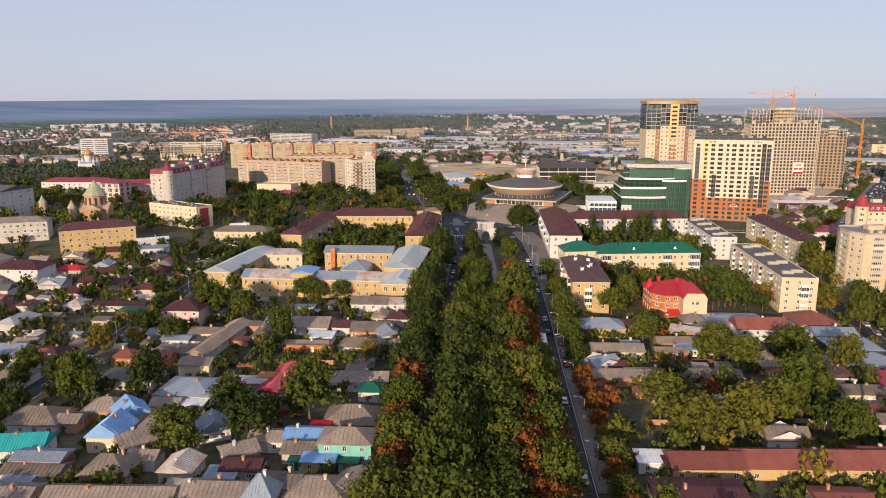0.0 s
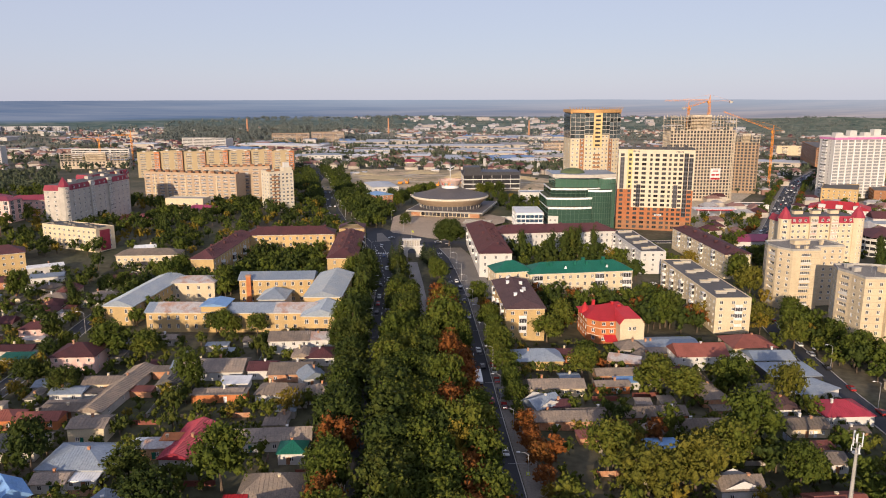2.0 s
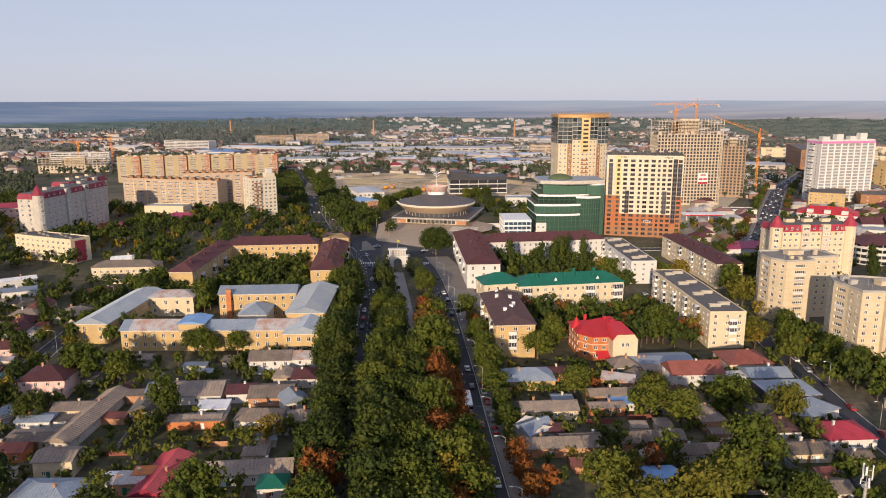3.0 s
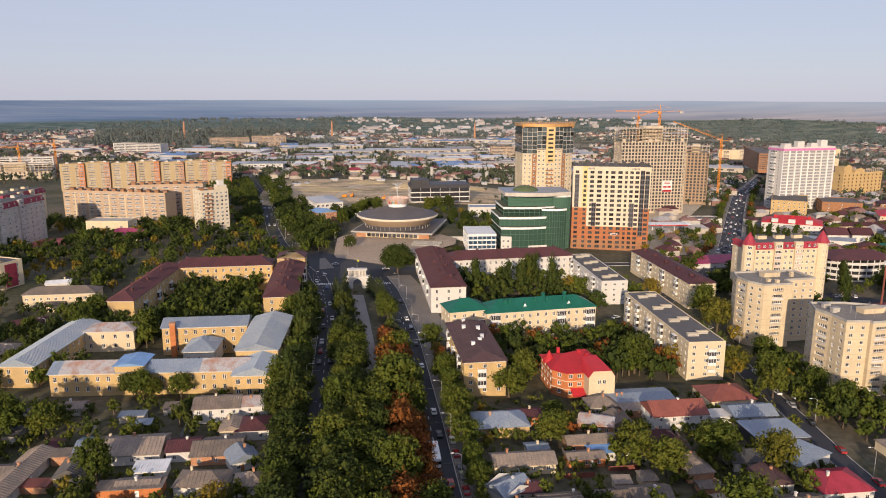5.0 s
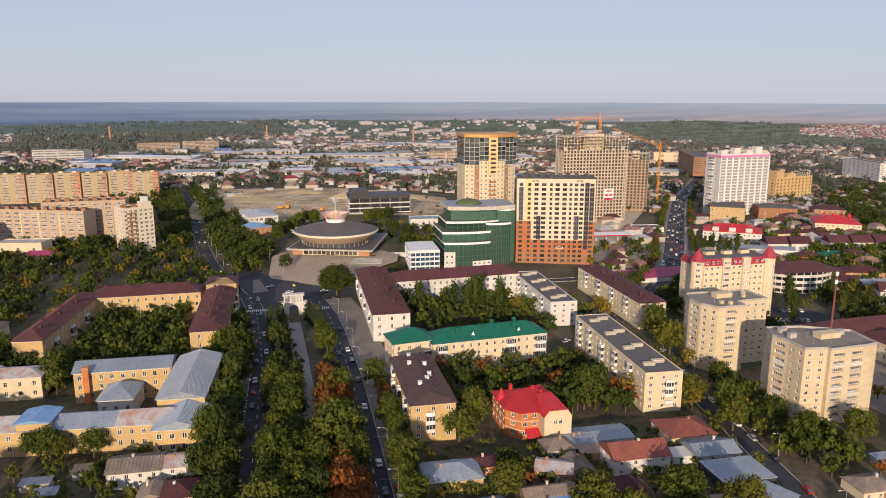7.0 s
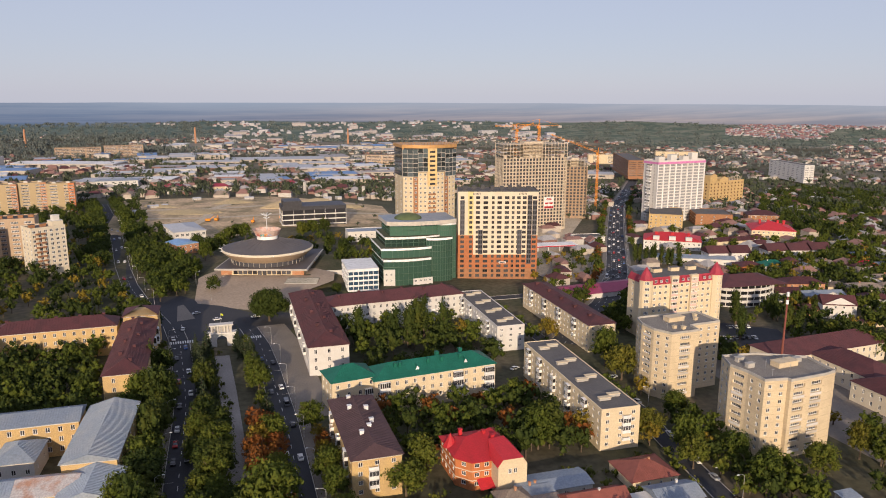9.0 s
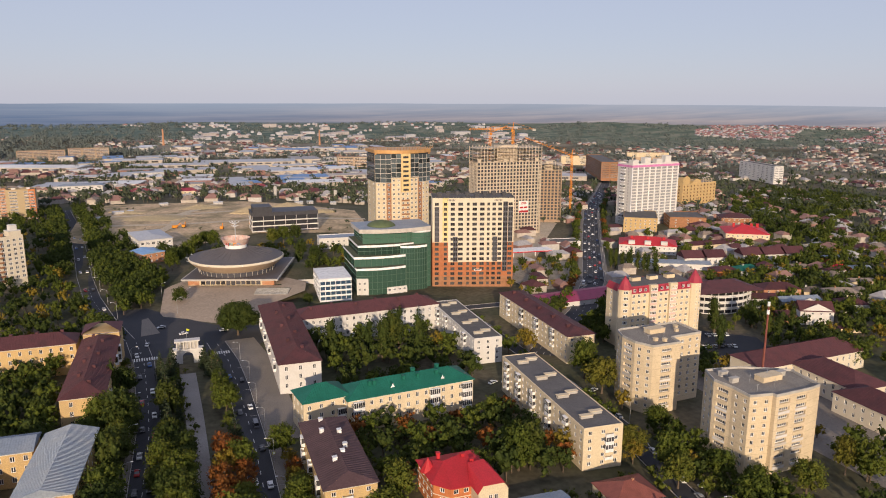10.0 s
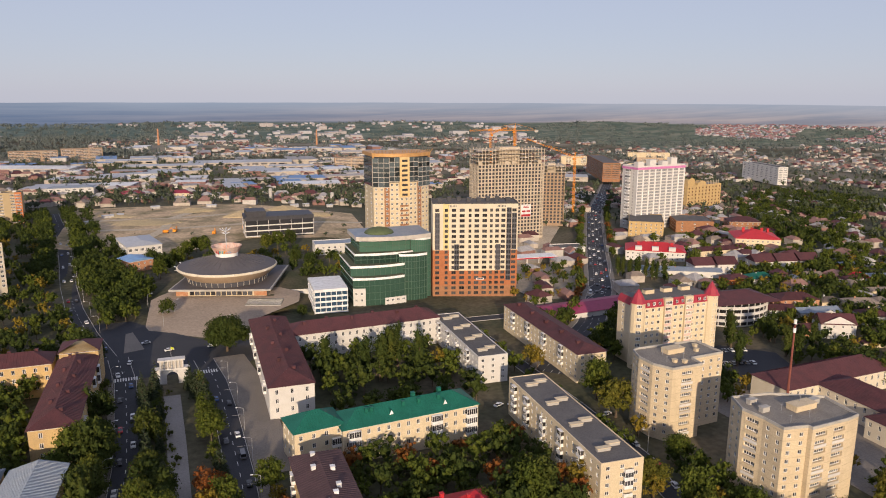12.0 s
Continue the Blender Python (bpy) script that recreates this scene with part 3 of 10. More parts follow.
def make_backdrop():
    """The plain and the low ridges on the horizon, far behind the town, as one ring of land that glows in painted haze
    colours.
    """
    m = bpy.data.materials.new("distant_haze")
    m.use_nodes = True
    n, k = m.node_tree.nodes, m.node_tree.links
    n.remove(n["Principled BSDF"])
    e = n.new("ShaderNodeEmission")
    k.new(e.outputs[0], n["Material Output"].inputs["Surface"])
    co = n.new("ShaderNodeTexCoord")
    def field(scale, detail, lo, hi):
        """Long uneven strips of field and wood that lie across the view."""
        mp, tx, mr = n.new("ShaderNodeMapping"), n.new("ShaderNodeTexNoise"), n.new("ShaderNodeMapRange")
        mp.inputs["Scale"].default_value = scale
        mp.inputs["Rotation"].default_value = (0, 0, 0.35)
        tx.inputs["Scale"].default_value, tx.inputs["Detail"].default_value, tx.inputs["Roughness"].default_value = 1.0, detail, 0.7
        mr.inputs["From Min"].default_value, mr.inputs["From Max"].default_value = lo, hi
        k.new(co.outputs["Object"], mp.inputs["Vector"]), k.new(mp.outputs["Vector"], tx.inputs["Vector"]), k.new(tx.outputs["Fac"], mr.inputs["Value"])
        return mr.outputs["Result"]
    strips = field((0.0009, 0.0032, 0.002), 5.0, 0.38, 0.66)
    woods = field((0.012, 0.016, 0.004), 8.0, 0.44, 0.60)
    ln = n.new("ShaderNodeVectorMath")
    ln.operation = "LENGTH"
    k.new(co.outputs["Object"], ln.inputs[0])
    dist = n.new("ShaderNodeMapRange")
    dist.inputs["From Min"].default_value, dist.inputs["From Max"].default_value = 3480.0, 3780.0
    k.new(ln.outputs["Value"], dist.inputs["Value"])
    sx = n.new("ShaderNodeSeparateXYZ")
    k.new(co.outputs["Object"], sx.inputs["Vector"])
    rx = n.new("ShaderNodeMapRange")
    rx.inputs["From Min"].default_value, rx.inputs["From Max"].default_value = -300.0, 2300.0
    k.new(sx.outputs["X"], rx.inputs["Value"])
    def two(fac, c0, c1):
        x = n.new("ShaderNodeMix")
        x.data_type = "RGBA"
        k.new(fac, x.inputs[0])
        for i, c in ((6, c0), (7, c1)):
            if isinstance(c, tuple):
                x.inputs[i].default_value = (*c, 1)
            else:
                k.new(c, x.inputs[i])
        return x.outputs[2]
    # haze painted into the glow: dark near, blue and pink away, pale at horizon
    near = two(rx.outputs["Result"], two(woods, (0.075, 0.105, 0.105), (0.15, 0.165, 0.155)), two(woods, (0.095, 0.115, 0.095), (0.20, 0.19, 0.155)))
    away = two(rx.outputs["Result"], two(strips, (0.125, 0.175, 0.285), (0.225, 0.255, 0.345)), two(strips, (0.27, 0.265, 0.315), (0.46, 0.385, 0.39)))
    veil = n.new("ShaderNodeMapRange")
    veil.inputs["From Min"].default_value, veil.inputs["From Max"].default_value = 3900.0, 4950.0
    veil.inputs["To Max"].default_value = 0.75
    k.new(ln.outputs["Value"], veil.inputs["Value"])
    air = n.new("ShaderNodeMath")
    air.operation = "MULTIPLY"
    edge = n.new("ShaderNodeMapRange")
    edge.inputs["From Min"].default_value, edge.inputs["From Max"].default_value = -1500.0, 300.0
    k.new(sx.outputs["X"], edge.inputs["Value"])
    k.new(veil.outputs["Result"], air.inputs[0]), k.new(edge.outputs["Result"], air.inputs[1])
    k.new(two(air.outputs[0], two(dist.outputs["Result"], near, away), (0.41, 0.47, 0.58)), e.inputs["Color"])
    g, N = Geo(), 720
    rings = RINGS
    for r0, z in rings:
        for a in range(N):
            t = 2 * math.pi * a / N
            g.v.append((r0 * math.sin(t), r0 * math.cos(t), ring_height(t, r0, z)))
    for j in range(len(rings) - 1):
        for a in range(N):
            b = (a + 1) % N
            g.f.append((j * N + a, (j + 1) * N + a, (j + 1) * N + b, j * N + b))
    g.s = [0] * len(g.f)
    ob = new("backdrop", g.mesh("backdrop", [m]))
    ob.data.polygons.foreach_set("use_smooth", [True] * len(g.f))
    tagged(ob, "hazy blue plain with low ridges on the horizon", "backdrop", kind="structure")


make_backdrop()


def strip_points(line, step=8.0):
    out = []
    for (x0, y0), (x1, y1) in zip(line, line[1:]):
        k = max(1, int(math.hypot(x1 - x0, y1 - y0) / step))
        out += [(x0 + (x1 - x0) * i / k, y0 + (y1 - y0) * i / k) for i in range(k)]
    return out + [line[-1]]


def offset(line, o):
    out = []
    for i, (x, y) in enumerate(line):
        a, b = line[max(0, i - 1)], line[min(len(line) - 1, i + 1)]
        d = math.hypot(b[0] - a[0], b[1] - a[1])
        out.append((x + o * (b[1] - a[1]) / d, y - o * (b[0] - a[0]) / d))
    return out


def ribbon(name, line, o0, o1, mat, lift, label, category, thick=0.0):
    """A strip of ground from o0 to o1 metres beside a line (to its right), lift above the land; with thick it has sides."""
    line = strip_points(line)
    a, b, g = offset(line, o0), offset(line, o1), Geo()
    for i in range(len(line) - 1):
        q = [(x, y, ground_z(x, y) + lift) for x, y in (a[i], b[i], b[i + 1], a[i + 1])]
        g.face(q)
        if thick:
            for s, t in ((3, 0), (1, 2)):
                p0, p1 = q[s], q[t]
                g.face([(p0[0], p0[1], p0[2] - thick), (p1[0], p1[1], p1[2] - thick), p1, p0])
    return tagged(new(name, g.mesh(name, [mat])), label, category, kind="structure")


def road(line, width, kerbs=True, pave=0.0):
    h = width / 2
    ribbon("road", line, -h, h, "asphalt", 0.12, "worn dark grey asphalt road", "road")
    if kerbs:
        for s in (-1, 1):
            ribbon("kerb", line, s * h, s * (h + 0.25), "kerb", 0.28, "pale concrete kerb along the road", "kerb", 0.3)
            if pave:
                ribbon("pavement", line, s * (h + 0.25), s * (h + 0.25 + pave), "paving", 0.26, "beige paved footway beside the road", "pavement", 0.3)


def dashes(line, o, name="lane_line", dash=3.0, gap=5.0, w=0.18):
    line = strip_points(line, 1.0)
    g, a, b = Geo(), offset(line, o - w / 2), offset(line, o + w / 2)
    per = int(dash + gap)
    for i in range(len(line) - 1):
        if i % per < dash:
            g.face([(x, y, ground_z(x, y) + 0.125) for x, y in (a[i], b[i], b[i + 1], a[i + 1])])
    tagged(new(name, g.mesh(name, ["line"])), "broken white lane line on asphalt", "road marking", kind="structure")


EAST_ROAD = [(11, -120), (27, 60), (34.5, 146), (42, 232), (46, 273), (52.6, 351), (55.4, 408), (56, 440), (54, 470)]
WEST_ROAD = [(-26, -120), (-8, 60), (-1.0, 146), (7.5, 253), (14.5, 330), (18.3, 372), (19.2, 400), (19.6, 452), (17, 485)]
NORTH_ROAD = [(12, 488), (3, 530), (-5, 580), (-11, 640), (-16, 720), (-24, 830), (-40, 980)]
AVENUE = [(200, 395), (262, 450), (313, 511), (334, 541), (425, 672), (520, 806), (646, 961), (820, 1180), (1060, 1500)]
WEST_STREET = [(-124, 60), (-121.5, 196), (-119, 224), (-116, 244), (-113.5, 275), (-111, 330), (-106, 420)]
PARK_STREET = [(140, 60), (157, 180), (165, 226), (172, 256), (179, 290), (186, 312), (190, 360), (193, 420), (196, 480)]
CROSS_STREET = [(118, 484), (190, 484), (262, 478), (318, 520)]
road(EAST_ROAD, 8.6)
road(WEST_ROAD, 8.6)
road(NORTH_ROAD, 9.0)
road(AVENUE, 15.0, pave=3.0)
road(WEST_STREET, 7.5)
road(PARK_STREET, 7.0)
road(CROSS_STREET, 8.0)
for ln in (EAST_ROAD, WEST_ROAD, NORTH_ROAD, WEST_STREET):
    dashes(ln, 0.0)
for o in (-3.7, 0.0, 3.7):
    dashes(AVENUE, o)
ribbon("pavement", EAST_ROAD[5:], 10.5, 19.0, "paving", 0.22, "beige paved forecourt before a white house", "pavement", 0.3)
ribbon("pavement", EAST_ROAD[2:], 4.8, 10.5, "paving", 0.24, "beige paved footway beside the road", "pavement", 0.3)
ribbon("pavement", WEST_ROAD[2:8], -6.8, -4.8, "paving", 0.24, "grey paved footway under the trees", "pavement", 0.3)
ALLEY = [(3, 0), (16, 146), (26, 253), (33.3, 345), (35.3, 385), (37, 430)]
ribbon("pavement", ALLEY, -3.3, 3.3, "alley_paving", 0.2, "pale concrete alley between rows of trees", "pavement", 0.2)


def sheet(name, poly, mat, lift, label, category, cuts=3):
    """A flat piece of made ground that follows the land."""
    bm = bmesh.new()
    f = bm.faces.new([bm.verts.new((x, y, 0)) for x, y in poly])
    bmesh.ops.triangulate(bm, faces=[f])
    bmesh.ops.subdivide_edges(bm, edges=bm.edges[:], cuts=cuts, use_grid_fill=True)
    for v in bm.verts:
        v.co.z = ground_z(v.co.x, v.co.y) + lift
    me = bpy.data.meshes.new(name)
    bm.to_mesh(me)
    bm.free()
    me.materials.append(M[mat])
    return tagged(new(name, me), label, category, kind="structure")


sheet("road", [(8, 455), (70, 455), (82, 470), (84, 490), (60, 496), (38, 524), (24, 545), (-4, 545), (-2, 515), (8, 490)], "asphalt", 0.1, "wide dark asphalt crossing by the square", "road")


def square():
    """The paved square rises gently to the circus podium."""
    poly = [(31, 531), (33, 521), (38, 510), (44, 503.5), (56, 496.8), (76, 499), (88, 520), (104, 530), (116, 538), (121, 556), (112, 572), (56, 598), (36, 574)]
    bm = bmesh.new()
    f = bm.faces.new([bm.verts.new((x, y, 0)) for x, y in poly])
    bmesh.ops.triangulate(bm, faces=[f])
    bmesh.ops.subdivide_edges(bm, edges=bm.edges[:], cuts=7, use_grid_fill=True)
    for v in bm.verts:
        along_ = (v.co.x - 83) * 0.3746 + (v.co.y - 590) * 0.9272
        v.co.z = 6.9 - 4.7 * min(1.0, max(0.0, (-25 - along_) / 71))
    me = bpy.data.meshes.new("pavement")
    bm.to_mesh(me)
    bm.free()
    me.materials.append(M["square_paving"])
    tagged(new("pavement", me), "broad beige paved square before the circus", "square", kind="structure")


mk("square_paving", (0.36, 0.285, 0.215), 0.9, 0.18, 0.05, 0.8, 0.2, second=(0.27, 0.215, 0.165))
square()
sheet("pavement", [(19.6, 491.5), (29, 494.2), (24.5, 524.3), (21, 522)], "paving", 0.25, "paved traffic island with rounded ends", "traffic island")
sheet("building_site", [(-30, 770), (60, 720), (130, 770), (230, 740), (260, 900), (150, 1010), (-20, 1000)], "site_ground", 0.5, "sandy open building site with grass and tracks", "building site", 16)
mk("red_court", (0.34, 0.10, 0.10), 0.9, 0.12, 0.1, 1.0, 0.1)
sheet("sports_court", [(-172, 568), (-146, 572), (-144, 600), (-168, 597)], "red_court", 0.2, "red sports court behind the flats", "sports court")
sheet("car_park", [(262, 352), (306, 346), (318, 372), (300, 392), (270, 388)], "asphalt", 0.15, "asphalt car park beside flats", "car park")

sheet("yard", [(258, 503), (300, 500), (322, 540), (340, 572), (330, 600), (285, 590), (262, 545)], "yard", 0.2, "dusty beige yard beside the avenue", "yard", 8)
sheet("yard", [(236, 572), (318, 596), (372, 668), (432, 742), (440, 800), (320, 790), (296, 690), (240, 620)], "track", 0.25, "sandy building yard round unfinished towers", "yard", 8)
for cx, cy, n in ((53.5, 453.5, 9), (20.5, 456.0, 10)):
    g = Geo()
    for i in range(n):
        u = cx + (i - (n - 1) / 2) * 1.1
        g.face([(a, b, ground_z(a, b) + 0.135) for a, b in ((u - 0.28, cy - 2), (u + 0.28, cy - 2), (u + 0.28, cy + 2), (u - 0.28, cy + 2))])
    tagged(new("zebra_crossing", g.mesh("zebra_crossing", ["line"])), "white zebra crossing stripes on asphalt", "road marking", kind="structure")

# ---- the large buildings ----
def flats_five(x, y, rot, w, d, floors, wall, label, roof="bitumen", fh=2.8, base=0.9, name="apartment_block", pitched=False, sidecols=18):
    ob, H = block(name, label, "apartment block", x, y, rot, w, d, floors, fh, base, wall, "hip" if pitched else "flat", roof, 2.6, (3, 0, 0, sidecols),
                  (1.4, 1.4), group="blocks of flats", parapet=0.35)
    for i in range(4 if not pitched else 0):
        v = -d / 2 + d * (i + 0.5) / 4
        for s in (-1, 1):
            roof_box(ob, s * w * 0.16, v + s * 1.2, H + 0.1, 4.6, 1.5, 1.0)
    return ob, H


def end_balconies(ob, w, d, floors, fh, base, side, cols, width=3.0, glazed=True):
    """Balconies up a wall: side 'f' the front, 'l' the left."""
    for c in cols:
        for i in range(1, floors):
            z = base + i * fh
            if side == "f":
                balcony(ob, c, -d / 2, z, 0, width, 1.2, fh - 0.1, glazed=glazed and (i * 7 + int(c)) % 3 != 0)
            elif side == "l":
                balcony(ob, -w / 2, c, z, -90, width, 1.2, fh - 0.1, glazed=(i * 5 + int(c)) % 3 != 0)
            else:
                balcony(ob, w / 2, c, z, 90, width, 1.2, fh - 0.1, glazed=(i * 5 + int(c)) % 3 != 0)


FIVE, _ = flats_five(163.4, 326.9, -6.7, 15.0, 73.0, 5, "cream_plaster", "cream five-storey block of flats with a grey flat roof")
end_balconies(FIVE, 15, 73, 5, 2.8, 0.9, "f", (2.0,))
end_balconies(FIVE, 15, 73, 5, 2.8, 0.9, "l", (-24, -10, 4, 18, 30))
FLAT, _ = flats_five(173.1, 428.3, -5.8, 14.3, 66.0, 4, "white_plaster", "white four-storey block of flats with a grey flat roof", sidecols=16)
end_balconies(FLAT, 14.3, 66, 4, 2.8, 0.9, "l", (-20, -6, 8, 22))
MAR, H = flats_five(214.9, 419.5, -5.4, 14.6, 82.0, 4, "cream_plaster", "cream four-storey block of flats under a maroon hipped roof", "maroon_roof", 3.0, 1.2, pitched=True, sidecols=20)
end_balconies(MAR, 14.6, 82, 4, 3.0, 1.2, "l", (-26, -8, 10, 28))
for i in range(5):
    chimney(MAR, -2.5, -32 + 16 * i, H + 1.6, 1.3, 1.8, "maroon_roof")

GREEN, H = block("apartment_house", "cream three-storey house with a dark green metal roof", "apartment house", 112.5, 356.0, 1.0, 52.0, 15.0, 3, 3.5, 2.4, "cream_plaster", "hip",
                 "green_roof", 4.0, (14, 0, 0, 3), (1.3, 1.8), seams=0.9)
for c in (-22, 9, 23):
    for i in range(3):
        balcony(GREEN, c, -7.5, 2.4 + 3.5 * i, 0, 4.2, 1.3, 3.2)
for c in (-16, -14, -2, 4, 12):
    chimney(GREEN, c, -2.5, H + 2.4, 1.8, 1.1, "green_roof")
for c in (3.5, 14.0):
    chimney(GREEN, c, 1.5, H + 3.4, 1.6, 1.4, "green_roof")
for c in (-7.5, 13.5):
    g = Geo()
    g.face([(c - 0.9, -5.4, H + 1.2), (c + 0.9, -5.4, H + 1.2), (c, -5.4, H + 3.0)], 0)
    g.face([(c - 0.9, -5.4, H + 1.2), (c, -5.4, H + 3.0), (c, -2.6, H + 3.0)], 1)
    g.face([(c + 0.9, -5.4, H + 1.2), (c, -2.6, H + 3.0), (c, -5.4, H + 3.0)], 1)
    part("dormer", g, ["white_paint", "green_roof"], GREEN)
GREEN2, H = block("apartment_house", "cream house wing with a dark green hipped metal roof", "apartment house", 79.0, 358.0, 4.0, 18.0, 14.0, 3, 3.5, 2.2, "cream_plaster", "hip",
                  "green_roof", 4.0, (4, 0, 0, 3), (1.3, 1.8), seams=0.9)
balcony(GREEN2, 6.0, -7, 5.7, 0, 4.2, 1.3, 3.2)

YB, H = block("apartment_house", "ochre plastered four-storey house with a brown metal roof", "apartment house", 71.4, 311.0, -4.5, 15.4, 45.5, 4, 3.0, 0.9, "yellow_plaster", "hip",
              "brown_roof", 2.6, (3, 0, 0, 9), (1.4, 1.5), hip=0.55, seams=1.2)
for i in (1, 2, 3):
    balcony(YB, -1.2, -22.75, 0.9 + 3.0 * i - 0.05, 0, 3.0, 1.2, 2.7, glazed=i != 3)
for sx, sy in ((-2.6, 10), (2.6, -2), (-2.2, -10), (1.0, -6), (-1.5, 18), (2.8, 8)):
    chimney(YB, sx, sy, H + 1.7, 1.2, 1.3, "white_paint")
end_balconies(YB, 15.4, 45.5, 4, 3.0, 0.9, "l", (-14, 0, 14))

WLA, H = block("apartment_house", "white plastered three-storey house with a maroon metal roof", "apartment house", 83.0, 437.0, -5.0, 17.5, 91.0, 3, 3.7, 2.0, "white_plaster", "hip",
               "maroon_roof", 4.0, (3, 0, 0, 20), (1.3, 2.0), seams=1.2)
for i in range(7):
    chimney(WLA, (-2.5 if i % 2 else 2.2), -36 + 11 * i, H + 2.6, 1.5, 1.3, "maroon_roof")
for c in (-30, -8, 12, 32):
    for i in (1, 2):
        balcony(WLA, -8.75, c, 2.0 + 3.7 * i, -90, 3.4, 1.2, 3.0, glazed=i == 1)
WLB, H = block("apartment_house", "white plastered long three-storey house with a maroon metal roof", "apartment house", 130.5, 462.0, -0.6, 78.0, 17.0, 3, 3.7, 2.0, "white_plaster", "hip",
               "maroon_roof", 4.0, (22, 0, 0, 0), (1.3, 1.9), seams=1.2)
for i in range(6):
    chimney(WLB, -30 + 12 * i, 2.0 if i % 2 else -2.0, H + 2.6, 1.5, 1.3, "maroon_roof")
for c in (-18, 6, 20):
    balcony(WLB, c, -8.5, 5.7, 0, 3.4, 1.2, 3.0, glazed=False)

YYR, H = block("apartment_house", "yellow plastered three-storey house with a maroon roof", "apartment house", 0.0, 418.0, -4.8, 15.0, 70.0, 3, 3.7, 2.4, "yellow_plaster", "hip",
               "maroon_roof", 3.8, (2, 16, 0, 0), (1.3, 1.9), seams=1.2)
for i in range(8):
    chimney(YYR, -2.4 if i % 2 else 2.0, -28 + 8 * i, H + 2.3, 1.5, 1.1, "maroon_roof")
end_balconies(YYR, 15, 70, 3, 3.7, 2.4, "r", (-22, -6, 10, 24))
TOPP, H = block("corner_tower", "yellow corner house top with a maroon pyramid roof", "apartment house", 3.5, 459.0, -4.8, 15.0, 15.0, 4, 3.7, 1.5, "yellow_plaster", "hip", "maroon_roof", 3.2, (3, 3, 0, 3), (1.2, 1.6))
YYB, H = block("apartment_house", "yellow plastered long three-storey house with a maroon roof", "apartment house", -33.0, 457.5, -3.0, 52.0, 14.0, 3, 3.7, 2.4, "yellow_plaster", "hip",
               "maroon_roof", 3.8, (13, 0, 0, 0), (1.3, 1.9), seams=1.2)
for i in range(5):
    chimney(YYB, -20 + 10 * i, 1.5, H + 2.4, 1.6, 1.3, "maroon_roof")
YYL, H = block("apartment_house", "yellow plastered house wing with a maroon roof", "apartment house", -67.3, 425.0, -10.0, 11.8, 70.0, 3, 3.7, 2.4, "yellow_plaster", "hip",
               "maroon_roof", 3.4, (0, 15, 0, 0), (1.3, 1.9), seams=1.2)
for i in range(6):
    chimney(YYL, -1.5 if i % 2 else 2.0, -26 + 10 * i, H + 2.0, 1.6, 1.2, "maroon_roof")
end_balconies(YYL, 11.8, 70, 3, 3.7, 2.4, "r", (-22, -4, 14))

# ---- the tall houses ----
mk("straw_panel", (0.66, 0.56, 0.28), 0.9, 0.08)
mk("frame_brown", (0.10, 0.075, 0.055), 0.6, 0.1)
mk("bay_frame", (0.10, 0.10, 0.115), 0.5, 0.1)


